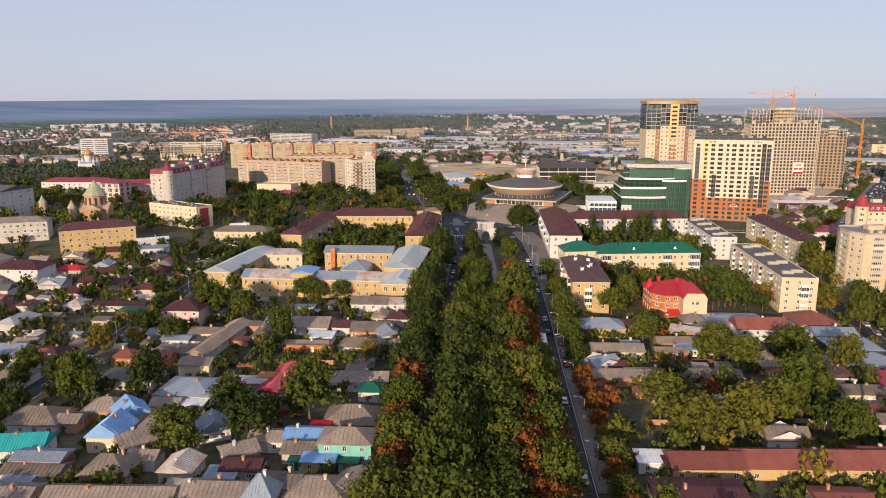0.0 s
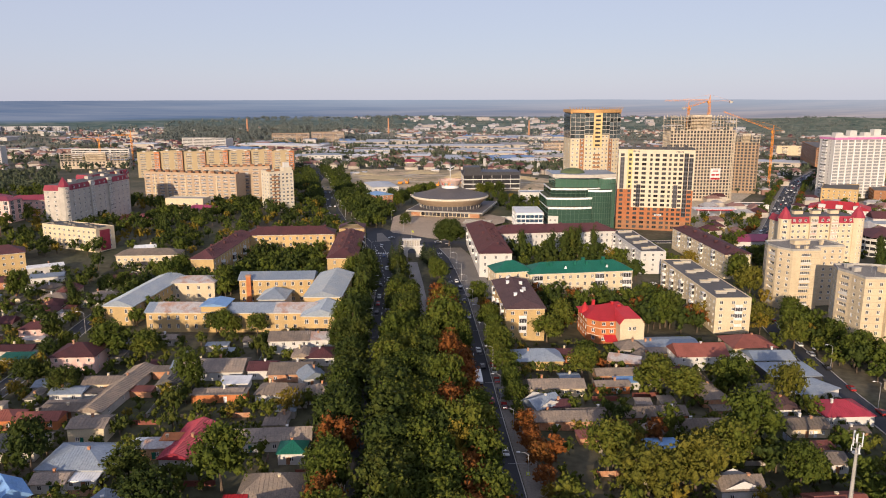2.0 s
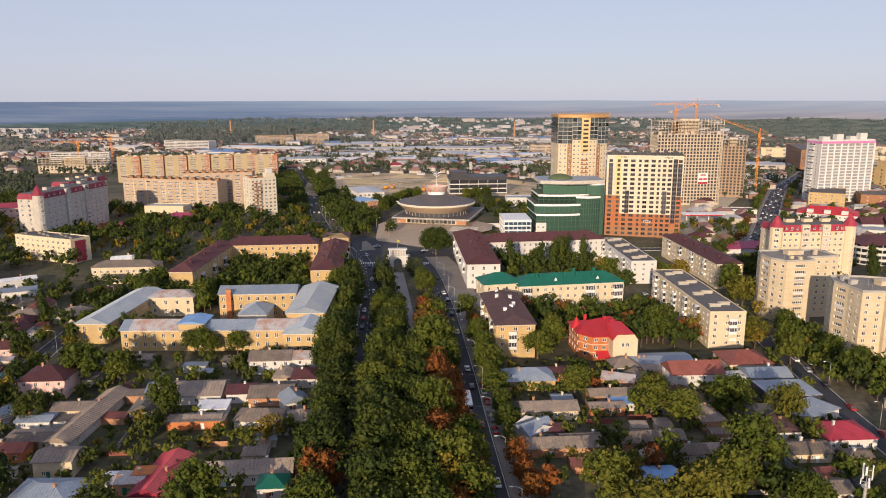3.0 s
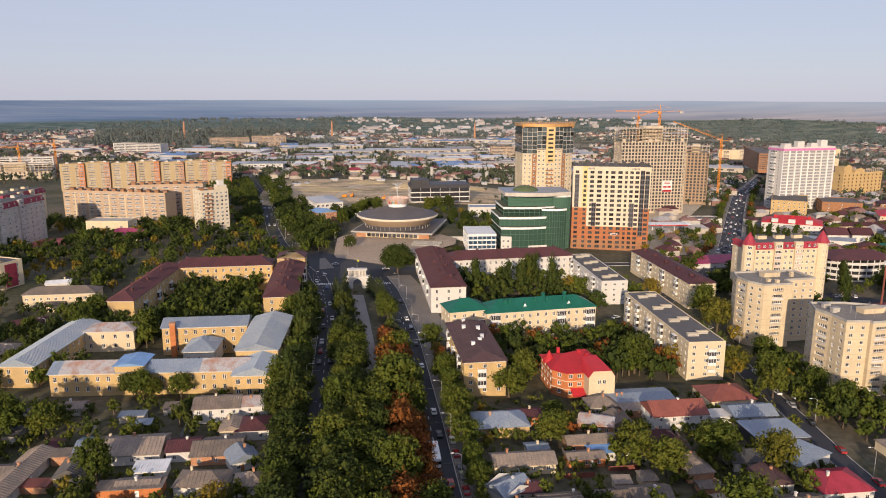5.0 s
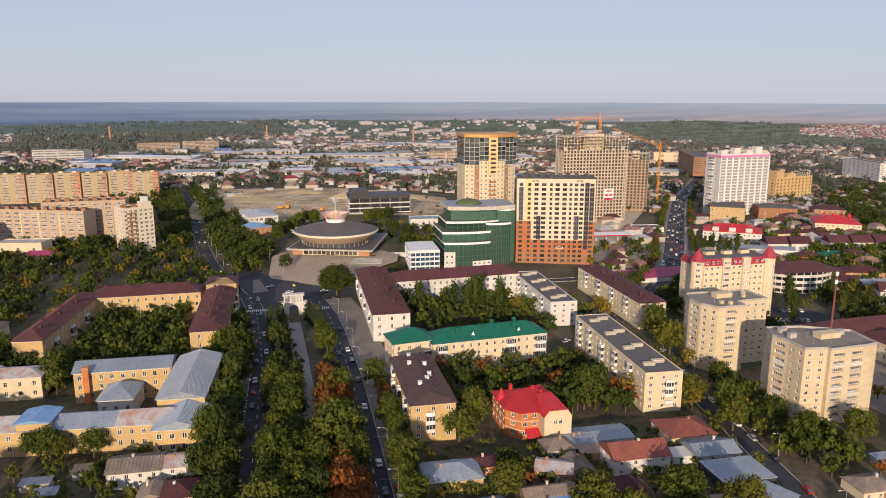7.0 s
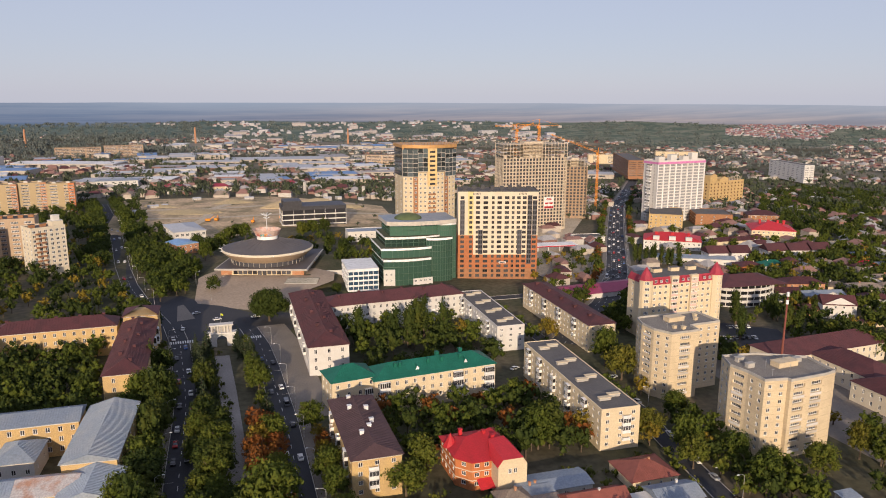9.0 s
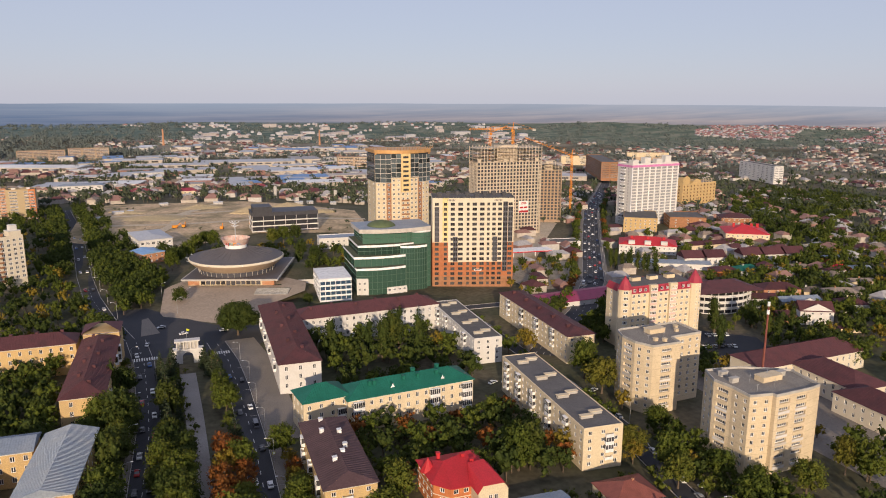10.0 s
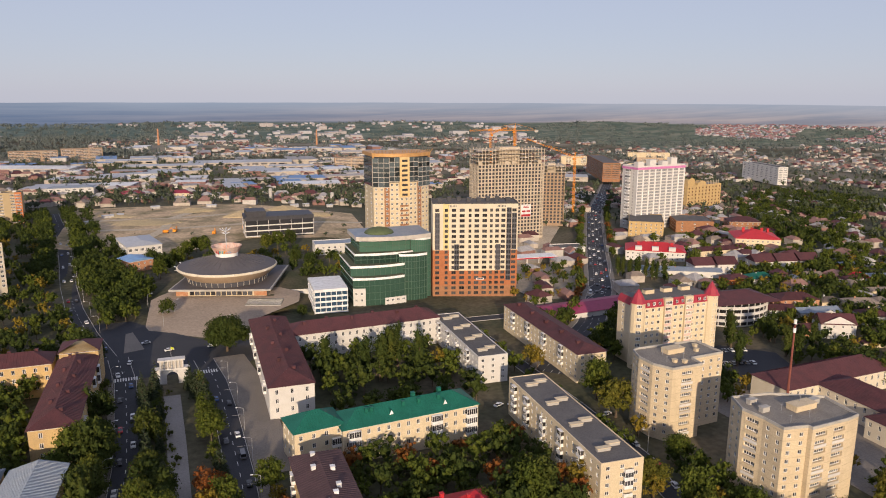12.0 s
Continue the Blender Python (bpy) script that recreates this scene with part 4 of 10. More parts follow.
def brick_tower():
    ob = thing("apartment_tower", 230.8, 537.5, -20.6, "sixteen-storey tower of orange brick and cream panels", "apartment tower", "towers", z=-3.0)
    w, d, fh, n, base = 54.0, 20.0, 3.35, 17, 3.0
    H = base + n * fh
    P = rect(w, d)
    go, gc, gb, gy = Geo(), Geo(), Geo(), Geo()
    holes = []
    # the front in stretches: where each begins and ends, its windows, and the storey at which brick gives way to cream
    front = ((-27.0, -20.4, ((1.6, 4.2),), 9, gc), (-20.4, -16.4, ((1.0, 3.0),), 9, gy), (-16.4, -5.0, ((1.4, 4.2), (6.4, 9.6)), 5, gc), (-5.0, -1.6, ((0.7, 2.5),), 5, gc), (-1.6, 8.6, ((1.0, 4.0), (6.0, 9.0)), 5, gc),
             (8.6, 11.8, ((0.6, 2.4),), 5, gc), (11.8, 19.8, ((0.8, 3.2), (4.6, 7.2)), 5, gc), (19.8, 27.0, ((3.4, 6.2),), 9, gc))
    for u0, u1, cols, split, pale in front:
        for g, a, b in ((gb, 0, 2), (go, 2, split), (pale, split, n)):
            z0, z1 = (-4.0 if a == 0 else base + a * fh), base + b * fh + (2.4 if b == n else 0)
            holes += facade(g, (u0, -d / 2), (u1, -d / 2), z0, z1, list(cols), [(base + i * fh + 0.7, base + i * fh + 2.7) for i in range(a, b)], deep=0.3)
    for g, a, b in ((gb, 0, 2), (go, 2, 9), (gc, 9, n)):
        z0, z1 = (-4.0 if a == 0 else base + a * fh), base + b * fh + (2.4 if b == n else 0)
        holes += facade(g, P[3], P[0], z0, z1, [(13.0, 14.2)], [(base + i * fh + 0.8, base + i * fh + 2.6) for i in range(a, b)])
        facade(g, P[1], P[2], z0, z1, [], [])
        facade(g, P[2], P[3], z0, z1, [], [])
    part("wall", go, "tower_brick", ob, "orange brick lower storeys")
    part("wall", gc, "pale_cream", ob, "cream upper storeys")
    part("wall", gy, "straw_panel", ob, "pale yellow strip of wall")
    part("wall", gb, "brown_brick", ob, "brown brick ground storeys")
    put_windows(holes, ob, "two", "frame_brown")
    for c, lo, hi in ((-24.1, 9, 16), (-11.8, 5, 10), (14.6, 5, 10), (21.2, 3, 17), (24.6, 9, 16)):
        g = Geo()
        g.box(c - 1.5, c + 1.5, -d / 2 - 0.9, -d / 2, base + lo * fh, base + hi * fh, 0)
        for i in range(lo, hi):
            for u in (-0.72, 0.72):
                g.box(c + u - 0.6, c + u + 0.6, -d / 2 - 0.94, -d / 2 - 0.9, base + i * fh + 0.7, base + i * fh + 2.9, 1)
        part("bay", g, ["bay_frame", "window_glass"], ob, "dark glazed bay")
    for u, lo in ((-16.4, 2), (-5.0, 2), (8.6, 2), (19.8, 2)):
        g = Geo()
        g.box(u - 0.25, u + 0.25, -d / 2 - 0.35, -d / 2, base + 5 * fh, H + 1.5)
        part("pilaster", g, "pale_cream", ob)
    g = Geo()
    for u0, u1, i in ((-27.3, -16.4, 9), (-16.4, 19.8, 5), (19.8, 27.3, 9)):
        g.box(u0, u1, -d / 2 - 0.4, -d / 2, base + i * fh - 0.35, base + i * fh)
    part("band", g, "cream_plaster", ob)
    for c0 in (-17, 14):
        for i in range(6):
            g = Geo()
            g.box(c0 + i * 0.9, c0 + i * 0.9 + 0.4, -d / 2 - 0.05, -d / 2 - 0.01, H + 0.3, H + 1.6)
            part("vent_slot", g, "dark_panel", ob)
    part("roof", flat_roof(P, H + 2.4, 0.8), ["dark_panel", "bitumen"], ob)
    for i in range(8):
        roof_box(ob, -22 + 6.2 * i, (-3, 2, 4, -1)[i % 4], H + 2.5, 2.6, 2.2, 2.6, "dark_panel", "dark_panel")
    g = Geo()
    for c in (3.4,):
        g.box(c - 2.4, c + 2.4, -d / 2 - 0.25, -d / 2 - 0.1, base + 3 * fh + 0.3, base + 3 * fh + 1.5, 0)
        g.box(c - 1.9, c + 1.9, -d / 2 - 0.29, -d / 2 - 0.25, base + 3 * fh + 0.6, base + 3 * fh + 1.2, 1)
    part("sign", g, ["white_paint", "dark_panel"], ob, "white banner with dark bars")
    return ob


brick_tower()


mk("cream_gold", (0.70, 0.50, 0.24), 0.6, 0.08)
M["tower_glass"] = glass_mat("tower_glass", (0.04, 0.05, 0.055), 0.05, 0.6)


def gold_tower():
    ob = thing("apartment_tower", 204.0, 607.0, -4.0, "cream tower with brown strips and a round glass and copper crown", "apartment tower", "towers", z=-5.0)
    w, d, fh, n, base = 40.0, 24.0, 3.3, 21, 3.0
    def arc(bulge, inset, k):
        """The front bows out towards the viewer."""
        ww = w / 2 - inset
        pts = [(-ww + 2 * ww * i / k, -d / 2 + inset - bulge * (1 - (2.0 * i / k - 1) ** 2)) for i in range(k + 1)]
        return pts + [(ww, d / 2 - inset), (-ww, d / 2 - inset)]
    k = 12
    P = arc(7.0, 0.0, k)
    g, strips, holes = Geo(), {2: Geo(), 9: Geo()}, []
    top = base + n * fh
    rows = [(base + i * fh + 0.9, base + i * fh + 2.5) for i in range(n)]
    for i in range(k):
        p, q = P[i], P[i + 1]
        L = math.hypot(q[0] - p[0], q[1] - p[1])
        t = strips.get(i, g)
        holes += facade(t, p, q, -4, top, [(L / 2 - 0.75, L / 2 + 0.75)], rows)
    facade(g, P[k], P[k + 1], -4, top, [], [])
    facade(g, P[k + 1], P[k + 2], -4, top, [], [])
    holes += facade(g, P[k + 2], P[0], -4, top, even(d, 2, 2.4), rows)
    g.face([(x, y, top) for x, y in P])
    part("wall", g, "cream_plaster", ob)
    for b in strips.values():
        part("wall_strip", b, "brown_brick", ob, "brown brick strip")
    put_windows(holes, ob, "two")
    for i in range(0, 7):
        c = Geo()
        c.box(-3.0, 3.0, -d / 2 - 7.5, -d / 2 - 6.4, base + (10 + i) * fh - 0.2, base + (10 + i) * fh + 1.0)
        part("balcony", c, "brown_brick", ob)
    # glazed crown
    Q, z0, z1 = arc(7.6, -0.6, k), base + 20 * fh, base + 26 * fh + 1.0
    for i in range(k):
        (ax, ay), (bx, by) = Q[i], Q[i + 1]
        if i in (5, 6):
            continue
        lo = z0 if i < 3 or i > 8 else z0 + 1.2 * fh
        for j in range(int((z1 - lo) / fh + 0.01)):
            za = lo + j * fh
            p = Geo()
            p.face([(ax, ay, za + 0.3), (bx, by, za + 0.3), (bx, by, za + fh), (ax, ay, za + fh)], 0)
            p.beam((ax, ay, za + 0.15), (bx, by, za + 0.15), 0.34, 1)
            p.beam((ax, ay, za), (ax, ay, za + fh), 0.2, 1)
            part("pane", p, ["tower_glass", "grey_panel"], ob)
    body = Geo()
    body.prism(arc(6.8, 0.4, k), top, z1, 0)
    part("upper_body", body, "dark_panel", ob)
    mid = Geo()
    mid.box(-3.4, 3.4, -d / 2 - 8.4, -d / 2 - 6, base + 18 * fh, z1 + 0.4, 0)
    for j in range(18, 26):
        mid.box(-2.0, 2.0, -d / 2 - 8.46, -d / 2 - 8.4, base + j * fh + 0.9, base + j * fh + 2.4, 1)
    part("bay", mid, ["cream_gold", "window_glass"], ob, "pale gold middle bay")
    ring = Geo()
    ring.prism(arc(8.2, -1.0, 24), z1, z1 + 2.4, 0)
    part("crown", ring, "gold_panel", ob, "copper-coloured ring round the top")
    Q2 = arc(8.4, -1.2, 40)
    for i in range(0, 41, 2):
        f = Geo()
        x, y = Q2[i]
        f.beam((x * 0.98, y * 0.98, z1 + 2.2), (x * 1.05, y * 1.05, z1 + 4.4), 0.35)
        part("fin", f, "gold_panel", ob)
    for s in (-1, 1):
        e = Geo()
        e.box(s * w / 2 - 0.5, s * w / 2 + 0.7, -d / 2 - 0.4, -d / 2 + 0.8, base + 20 * fh, z1)
        part("edge_strip", e, "gold_panel", ob)
        for j in range(6):
            e = Geo()
            e.box(s * w / 2 - 0.4, s * w / 2 + 0.5, -d / 2 + 0.9, d / 2, base + (20 + j) * fh + 0.35, base + (21 + j) * fh)
            part("pane", e, "tower_glass", ob)
    return ob


gold_tower()


def frame_tower(x, y, rot, w, d, n, fh, z, label, sign=False, open_top=4, nx=14, ny=5, mat="raw_concrete"):
    """A concrete frame under construction: slabs, columns and infill with empty window holes, open at the top storeys."""
    ob = thing("unfinished_tower", x, y, rot, label, "unfinished tower", "towers", z=z)
    P, g = rect(w, d), Geo()
    top = 4.0 + n * fh
    zi = 4.0 + (n - open_top) * fh
    rows = [(4.0 + i * fh + 0.45, 4.0 + i * fh + 2.7) for i in range(n - open_top)]
    for i, c in ((0, nx), (1, ny), (2, 0), (3, ny)):
        L = w if i % 2 == 0 else d
        facade(g, P[i], P[(i + 1) % 4], -4, zi, even(L, c, 2.25), rows if c else [], deep=0.6)
    part("wall", g, mat, ob)
    # solid dark core imitates the shade inside the empty window holes
    core = Geo()
    core.prism(rect(w - 3, d - 3), -4, zi - 0.5)
    part("inner_wall", core, "dark_panel", ob)
    for i in range(n - open_top, n + 1):
        s = Geo()
        s.box(-w / 2 - 0.3, w / 2 + 0.3, -d / 2 - 0.3, d / 2 + 0.3, 4.0 + i * fh - 0.3, 4.0 + i * fh)
        part("floor_slab", s, "raw_concrete", ob)
    for i in range(nx + 1):
        for yy in (-d / 2, d / 2 - 0.5):
            c = Geo()
            xx = -w / 2 + (w - 0.5) * i / nx
            c.box(xx, xx + 0.5, yy, yy + 0.5, zi, top + (1.8 if i % 2 else 1.0))
            part("column", c, "raw_concrete", ob)
    k = Geo()
    k.prism(rect(w * 0.3, d * 0.5), zi - 1, top + 2.0)
    part("core", k, "raw_concrete", ob)
    for j in range(open_top):
        for i in range(nx):
            if (i * 7 + j * 3) % 5 < 2 and j < open_top - 3:
                q = Geo()
                x0 = -w / 2 + (w - 0.5) * i / nx + 0.5
                q.box(x0, x0 + w / nx - 0.5, -d / 2 + 0.1, -d / 2 + 0.3, zi + j * fh, zi + j * fh + (1.0 if i % 2 else fh - 0.3))
                part("infill", q, mat, ob)
    if sign:
        b = Geo()
        b.box(10.0, 20.0, -d / 2 - 0.3, -d / 2 - 0.1, top * 0.27, top * 0.27 + 11.5, 0)
        for zz, u0, u1, hh in ((0.3, 10.3, 19.7, 2.0), (4.4, 11.0, 14.6, 1.6), (4.4, 15.4, 19.0, 1.6), (8.4, 12.0, 18.0, 0.6), (9.6, 12.5, 17.5, 0.6)):
            b.box(u0, u1, -d / 2 - 0.36, -d / 2 - 0.3, top * 0.27 + zz, top * 0.27 + zz + hh, 1)
        part("banner", b, ["white_paint", "red_roof"], ob, "white banner with red bars")
    return ob


frame_tower(354.0, 715.0, -5.0, 66.0, 22.0, 25, 3.25, -8.0, "unfinished brown concrete tower with open top storeys", True, 4, 20, 6)
frame_tower(434.0, 765.0, -25.0, 26.0, 24.0, 18, 3.3, -8.0, "lower unfinished tower of brown brick and concrete", False, 2, 7, 6, "rough_brick")


def white_tower():
    ob = thing("apartment_tower", 523.0, 712.0, 2.5, "white eighteen-storey tower with a pink band below the roof", "apartment tower", "towers", z=-7.0)
    w, d, fh, n = 62.0, 22.0, 3.1, 19
    H, P, g, holes = 2 + n * fh, rect(62.0, 22.0), Geo(), []
    rows = [(2 + i * fh + 0.5, 2 + i * fh + 2.75) for i in range(n)]
    holes += facade(g, P[0], P[1], -4, H, even(w, 8, 6.0), rows)
    facade(g, P[1], P[2], -4, H, [], [])
    facade(g, P[2], P[3], -4, H, [], [])
    holes += facade(g, P[3], P[0], -4, H, even(d, 2, 2.0), rows)
    part("wall", g, "white_plaster", ob)
    put_windows(holes, ob, "six", "far_pale", "bay_glass")
    for i in range(9):
        r = Geo()
        xx = -w / 2 + w * i / 8
        r.box(xx - 0.4, xx + 0.4, -d / 2 - 0.7, -d / 2, -2, H)
        part("rib", r, "white_paint", ob)
    for i in range(1, n):
        balcony(ob, -w / 2, 2.0, 2 + i * fh, -90, 6.0, 1.6, 2.9, glazed=i % 2 == 0)
    b = Geo()
    b.box(-w / 2 - 0.5, w / 2 + 0.5, -d / 2 - 0.8, d / 2 + 0.5, H, H + 2.2)
    M["pink_band"] = material("pink_band", (0.62, 0.22, 0.45), 0.6)
    part("band", b, "pink_band", ob, "pink band below the roof")
    part("roof", flat_roof(P, H + 2.2, 1.6), ["white_plaster", "bitumen"], ob)
    for xx, hh in ((-20, 4), (-4, 6), (12, 4), (24, 7)):
        roof_box(ob, xx, 0, H + 2.4, 8, 6, hh, "white_plaster", "white_plaster", "stair_head")
    return ob


white_tower()


def crane(x, y, z, h, jib, rot, counter=14.0, luff=0.0):
    ob = thing("tower_crane", x, y, rot, "orange lattice tower crane on a building site", "crane", "cranes", z=z)
    m = Geo()
    for sx in (-0.9, 0.9):
        for sy in (-0.9, 0.9):
            m.beam((sx, sy, 0), (sx, sy, h), 0.25)
    k = int(h / 2.4)
    for i in range(k):
        a, b = h * i / k, h * (i + 1) / k
        s = 1 if i % 2 else -1
        m.beam((-0.9 * s, -0.9, a), (0.9 * s, -0.9, b), 0.16)
        m.beam((-0.9 * s, 0.9, a), (0.9 * s, 0.9, b), 0.16)
        m.beam((-0.9, 0.9 * s, a), (-0.9, -0.9 * s, b), 0.16)
        m.beam((0.9, 0.9 * s, a), (0.9, -0.9 * s, b), 0.16)
    part("mast", m, "crane_paint", ob)
    j = Geo()
    up = math.tan(radians(luff))
    for s in (-0.7, 0.7):
        j.beam((-counter, s, h + 0.5), (0, s, h + 0.5), 0.25)
        j.beam((0, s, h + 0.5), (jib, s, h + 0.5 + jib * up), 0.25)
    j.beam((0, 0, h + 2.2), (jib, 0, h + 1.4 + jib * up), 0.22)
    k = int(jib / 2.5)
    for i in range(k):
        a, b = jib * i / k, jib * (i + 1) / k
        j.beam((a, -0.7, h + 0.5 + a * up), ((a + b) / 2, 0, h + 2.0 + a * up), 0.14)
        j.beam(((a + b) / 2, 0, h + 2.0 + a * up), (b, 0.7, h + 0.5 + b * up), 0.14)
    part("jib", j, "crane_paint", ob)
    p = Geo()
    p.beam((-0.8, 0, h), (0, 0, h + 7), 0.3), p.beam((0.8, 0, h), (0, 0, h + 7), 0.3)
    p.beam((0, 0, h + 7), (-counter + 1, 0, h + 0.8), 0.12), p.beam((0, 0, h + 7), (jib * 0.6, 0, h + 2 + jib * 0.6 * up), 0.12)
    part("apex", p, "crane_paint", ob)
    c = Geo()
    c.box(-counter - 1, -counter + 2.5, -1, 1, h - 1.6, h + 0.6)
    part("counterweight", c, "concrete", ob)
    q = Geo()
    q.box(0.8, 2.4, -0.9, 0.9, h - 2.0, h + 0.2, 0), q.box(2.4, 2.44, -0.8, 0.8, h - 1.4, h, 1)
    part("cab", q, ["crane_paint", "window_glass"], ob)
    return ob


crane(377, 742, -8, 100, 48, 178, 24)
crane(397, 829, -8, 92, 26, 15, 8, 14)
crane(485, 797, -8, 66, 58, 172, 12, 20)
crane(262, 760, -8, 44, 14, 30, 6, 62)

# ---- single buildings ----
for f in ((83, 590, -22, 84, 84), (178, 556, -6, 56, 50), (134, 540.5, -7, 19, 30), (155, 786, -4, 62, 32), (35, 735, 10, 26, 46), (31, 677, 25, 18, 20), (233, 537, -20, 54, 22), (204, 607, -4, 46, 34), (352, 715, -5, 72, 24), (432, 765, -25, 22, 25),
          (523, 712, 2, 64, 24), (218, 328, 0, 34, 26), (215, 278, 0, 36, 30), (262, 391, -4, 46, 20), (104, 290, -4, 24, 28), (38, 445, -5, 14, 5), (340, 423, -8, 44, 28), (318, 606, -10, 38, 16),
          (72, 528, -22, 66, 76), (-222, 489, 10, 26, 26), (-158, 585, 75, 40, 30), (85, 860, 0, 210, 240), (287, 372, 0, 44, 36), (45, 495, 0, 70, 60), (160, 880, 0, 160, 220)):
    FOOT.append(f)
mk("crimson_red", (0.36, 0.04, 0.065), 0.5, 0.1)
mk("crimson_roof", (0.26, 0.035, 0.06), 0.5, 0.1)
M["teal_plaster"] = material("teal_plaster", (0.22, 0.52, 0.47), 0.9, 0.1)


def circus():
    ob = thing("circus", 83.0, 590.0, -22.0, "round circus hall with a saucer roof on a low podium", "circus", z=7.0)
    r = 30.5
    g = Geo()
    g.prism([(-25, -25), (29, -25), (29, 33), (-25, 33)], -6, 3.4, 0)
    podium = part("podium_wall", g, "cream_plaster", ob, "cream podium wall")
    for u0, u1 in ((-25.1, -18.0), (21.5, 29.1)):
        g = Geo()
        g.box(u0, u1, -25.12, -24.9, 0.0, 3.4)
        part("wall_panel", g, "old_brick", ob, "orange stone wall panel")
    g = Geo()
    g.box(-28.5, 32.0, -28.0, 36.0, 3.4, 4.5)
    part("podium_roof", g, "concrete", ob, "pale edge of the podium roof")
    g = Geo()
    g.box(-27.6, 31.1, -27.1, 35.1, 4.3, 4.52)
    part("roof_sheet", g, "circus_roof", ob, "dark flat podium roof")
    for k_ in range(12):
        w = Geo()
        x = -15.6 + k_ * 3.15
        w.box(x - 1.35, x + 1.35, -25.14, -24.9, 0.3 if k_ not in (5, 6) else 0.0, 2.9)
        part("podium_window", w, "window_glass", podium)
    g = Geo()
    g.lathe([(24.0, 4.4), (24.6, 8.4)], 40, cap=False)
    drum = part("glass_drum", g, "window_glass", ob, "glazed drum under the saucer")
    for k_ in range(40):
        a = 2 * math.pi * k_ / 40
        b = Geo()
        b.beam((24.1 * math.cos(a), 24.1 * math.sin(a), 4.4), (24.8 * math.cos(a), 24.8 * math.sin(a), 8.4), 0.2)
        part("mullion", b, "grey_panel", drum)
    g = Geo()
    g.lathe([(24.4, 7.4), (27.2, 9.4), (r, 12.6)], 64, cap=False)
    part("soffit", g, "peach_panel", ob, "tan sloping underside of the saucer", smooth=True)
    g = Geo()
    g.lathe([(r, 12.5), (r + 0.3, 13.2), (r - 0.6, 13.9)], 64, cap=False)
    part("rim", g, "pale_cream", ob, "pale tan rim round the roof", smooth=True)
    g = Geo()
    g.lathe([(r - 0.6, 13.85), (r - 7, 15.0), (16, 17.0), (8.6, 19.3), (8.2, 19.4)], 64, cap=True)
    saucer = part("roof", g, "circus_roof", ob, "dark grey shallow cone roof", smooth=False)
    for i in range(32):
        a = 2 * math.pi * i / 32
        b = Geo()
        c, s = math.cos(a), math.sin(a)
        b.beam((8.6 * c, 8.6 * s, 19.36), ((r - 7) * c, (r - 7) * s, 15.05), 0.16)
        part("roof_seam", b, "circus_roof", saucer)
    g = Geo()
    g.lathe([(6.9, 19.2), (6.9, 21.6), (7.6, 21.8)], 32, cap=True)
    part("lantern", g, "white_paint", ob, "white ring under the sign")
    g = Geo()
    g.lathe([(7.6, 21.8), (9.5, 25.8), (9.2, 25.8), (7.4, 21.9)], 16, cap=False)
    M["sign_red"] = material("sign_red", (0.55, 0.42, 0.36), 0.7, 0.2, 0.3, 1.0, second=(0.5, 0.22, 0.16), blotch=0.8)
    crown = part("crown", g, "sign_red", ob, "flared crown painted in reds and ochre")
    for i, ch in enumerate("ЦИРК"):
        a = radians(-90 + (i - 1.5) * 17)
        cu = bpy.data.curves.new("letter", "FONT")
        cu.body, cu.size, cu.extrude, cu.align_x = ch, 4.0, 0.12, "CENTER"
        me_ob = bpy.data.objects.new("letter", cu)
        scene.collection.objects.link(me_ob)
        me = bpy.data.meshes.new_from_object(me_ob.evaluated_get(bpy.context.evaluated_depsgraph_get()))
        bpy.data.objects.remove(me_ob)
        me.materials.append(M[("red_roof", "teal_roof", "crane_paint", "blue_roof")[i]])
        part("letter", me, None, crown, at=pose(8.75 * math.cos(a), 8.75 * math.sin(a), 22.3, 90 - 20, 0, math.degrees(a) + 90))
    g = Geo()
    g.beam((0, 0, 21), (0, 0, 37), 0.5)
    mast = part("mast", g, "steel", ob)
    for i in range(8):
        a = 2 * math.pi * i / 8
        b = Geo()
        b.beam((0, 0, 34.5), (3.6 * math.cos(a), 3.6 * math.sin(a), 36.6), 0.25)
        b.beam((0, 0, 33.0), (2.4 * math.cos(a), 2.4 * math.sin(a), 34.0), 0.2)
        part("mast_spoke", b, "white_paint", mast)
    for i in range(12):
        a = radians(-150 + 20 * i) if i < 7 else radians(30 + 20 * i)
        b = Geo()
        b.beam((r * 0.98 * math.cos(a), r * 0.98 * math.sin(a), 13), (32.2 * math.cos(a), 32.2 * math.sin(a), 13.6), 0.4)
        part("floodlight", b, "white_paint", ob)
    st = thing("stairway", 83.0, 590.0, -22.0, "broad low steps with grass strips beside the square", "stairs", z=6.0)
    for i in range(6):
        s = Geo()
        s.box(20.0, 40.5, -43.0 + i * 1.8, -43.0 + i * 1.8 + 1.0, -2.0, 0.15 + 0.2 * i)
        part("step", s, "concrete", st)
        s = Geo()
        s.box(20.0, 40.5, -42.0 + i * 1.8, -42.0 + i * 1.8 + 0.8, -2.0, 0.10 + 0.2 * i)
        part("grass_strip", s, "hedge_ground", st)
    s = Geo()
    cc, ss = math.cos(radians(-22)), math.sin(radians(-22))
    T = [(83 + u * cc - v * ss, 590 + u * ss + v * cc, 6.86) for u, v in ((-30, -25), (34, -25), (34, 38), (-30, 38))]
    L_ = [(83 + u * cc - v * ss, 590 + u * ss + v * cc, 0.8) for u, v in ((-52, -46), (60, -46), (60, 62), (-52, 62))]
    s.face(T)
    for i in range(4):
        j = (i + 1) % 4
        s.face([L_[i], L_[j], T[j], T[i]])
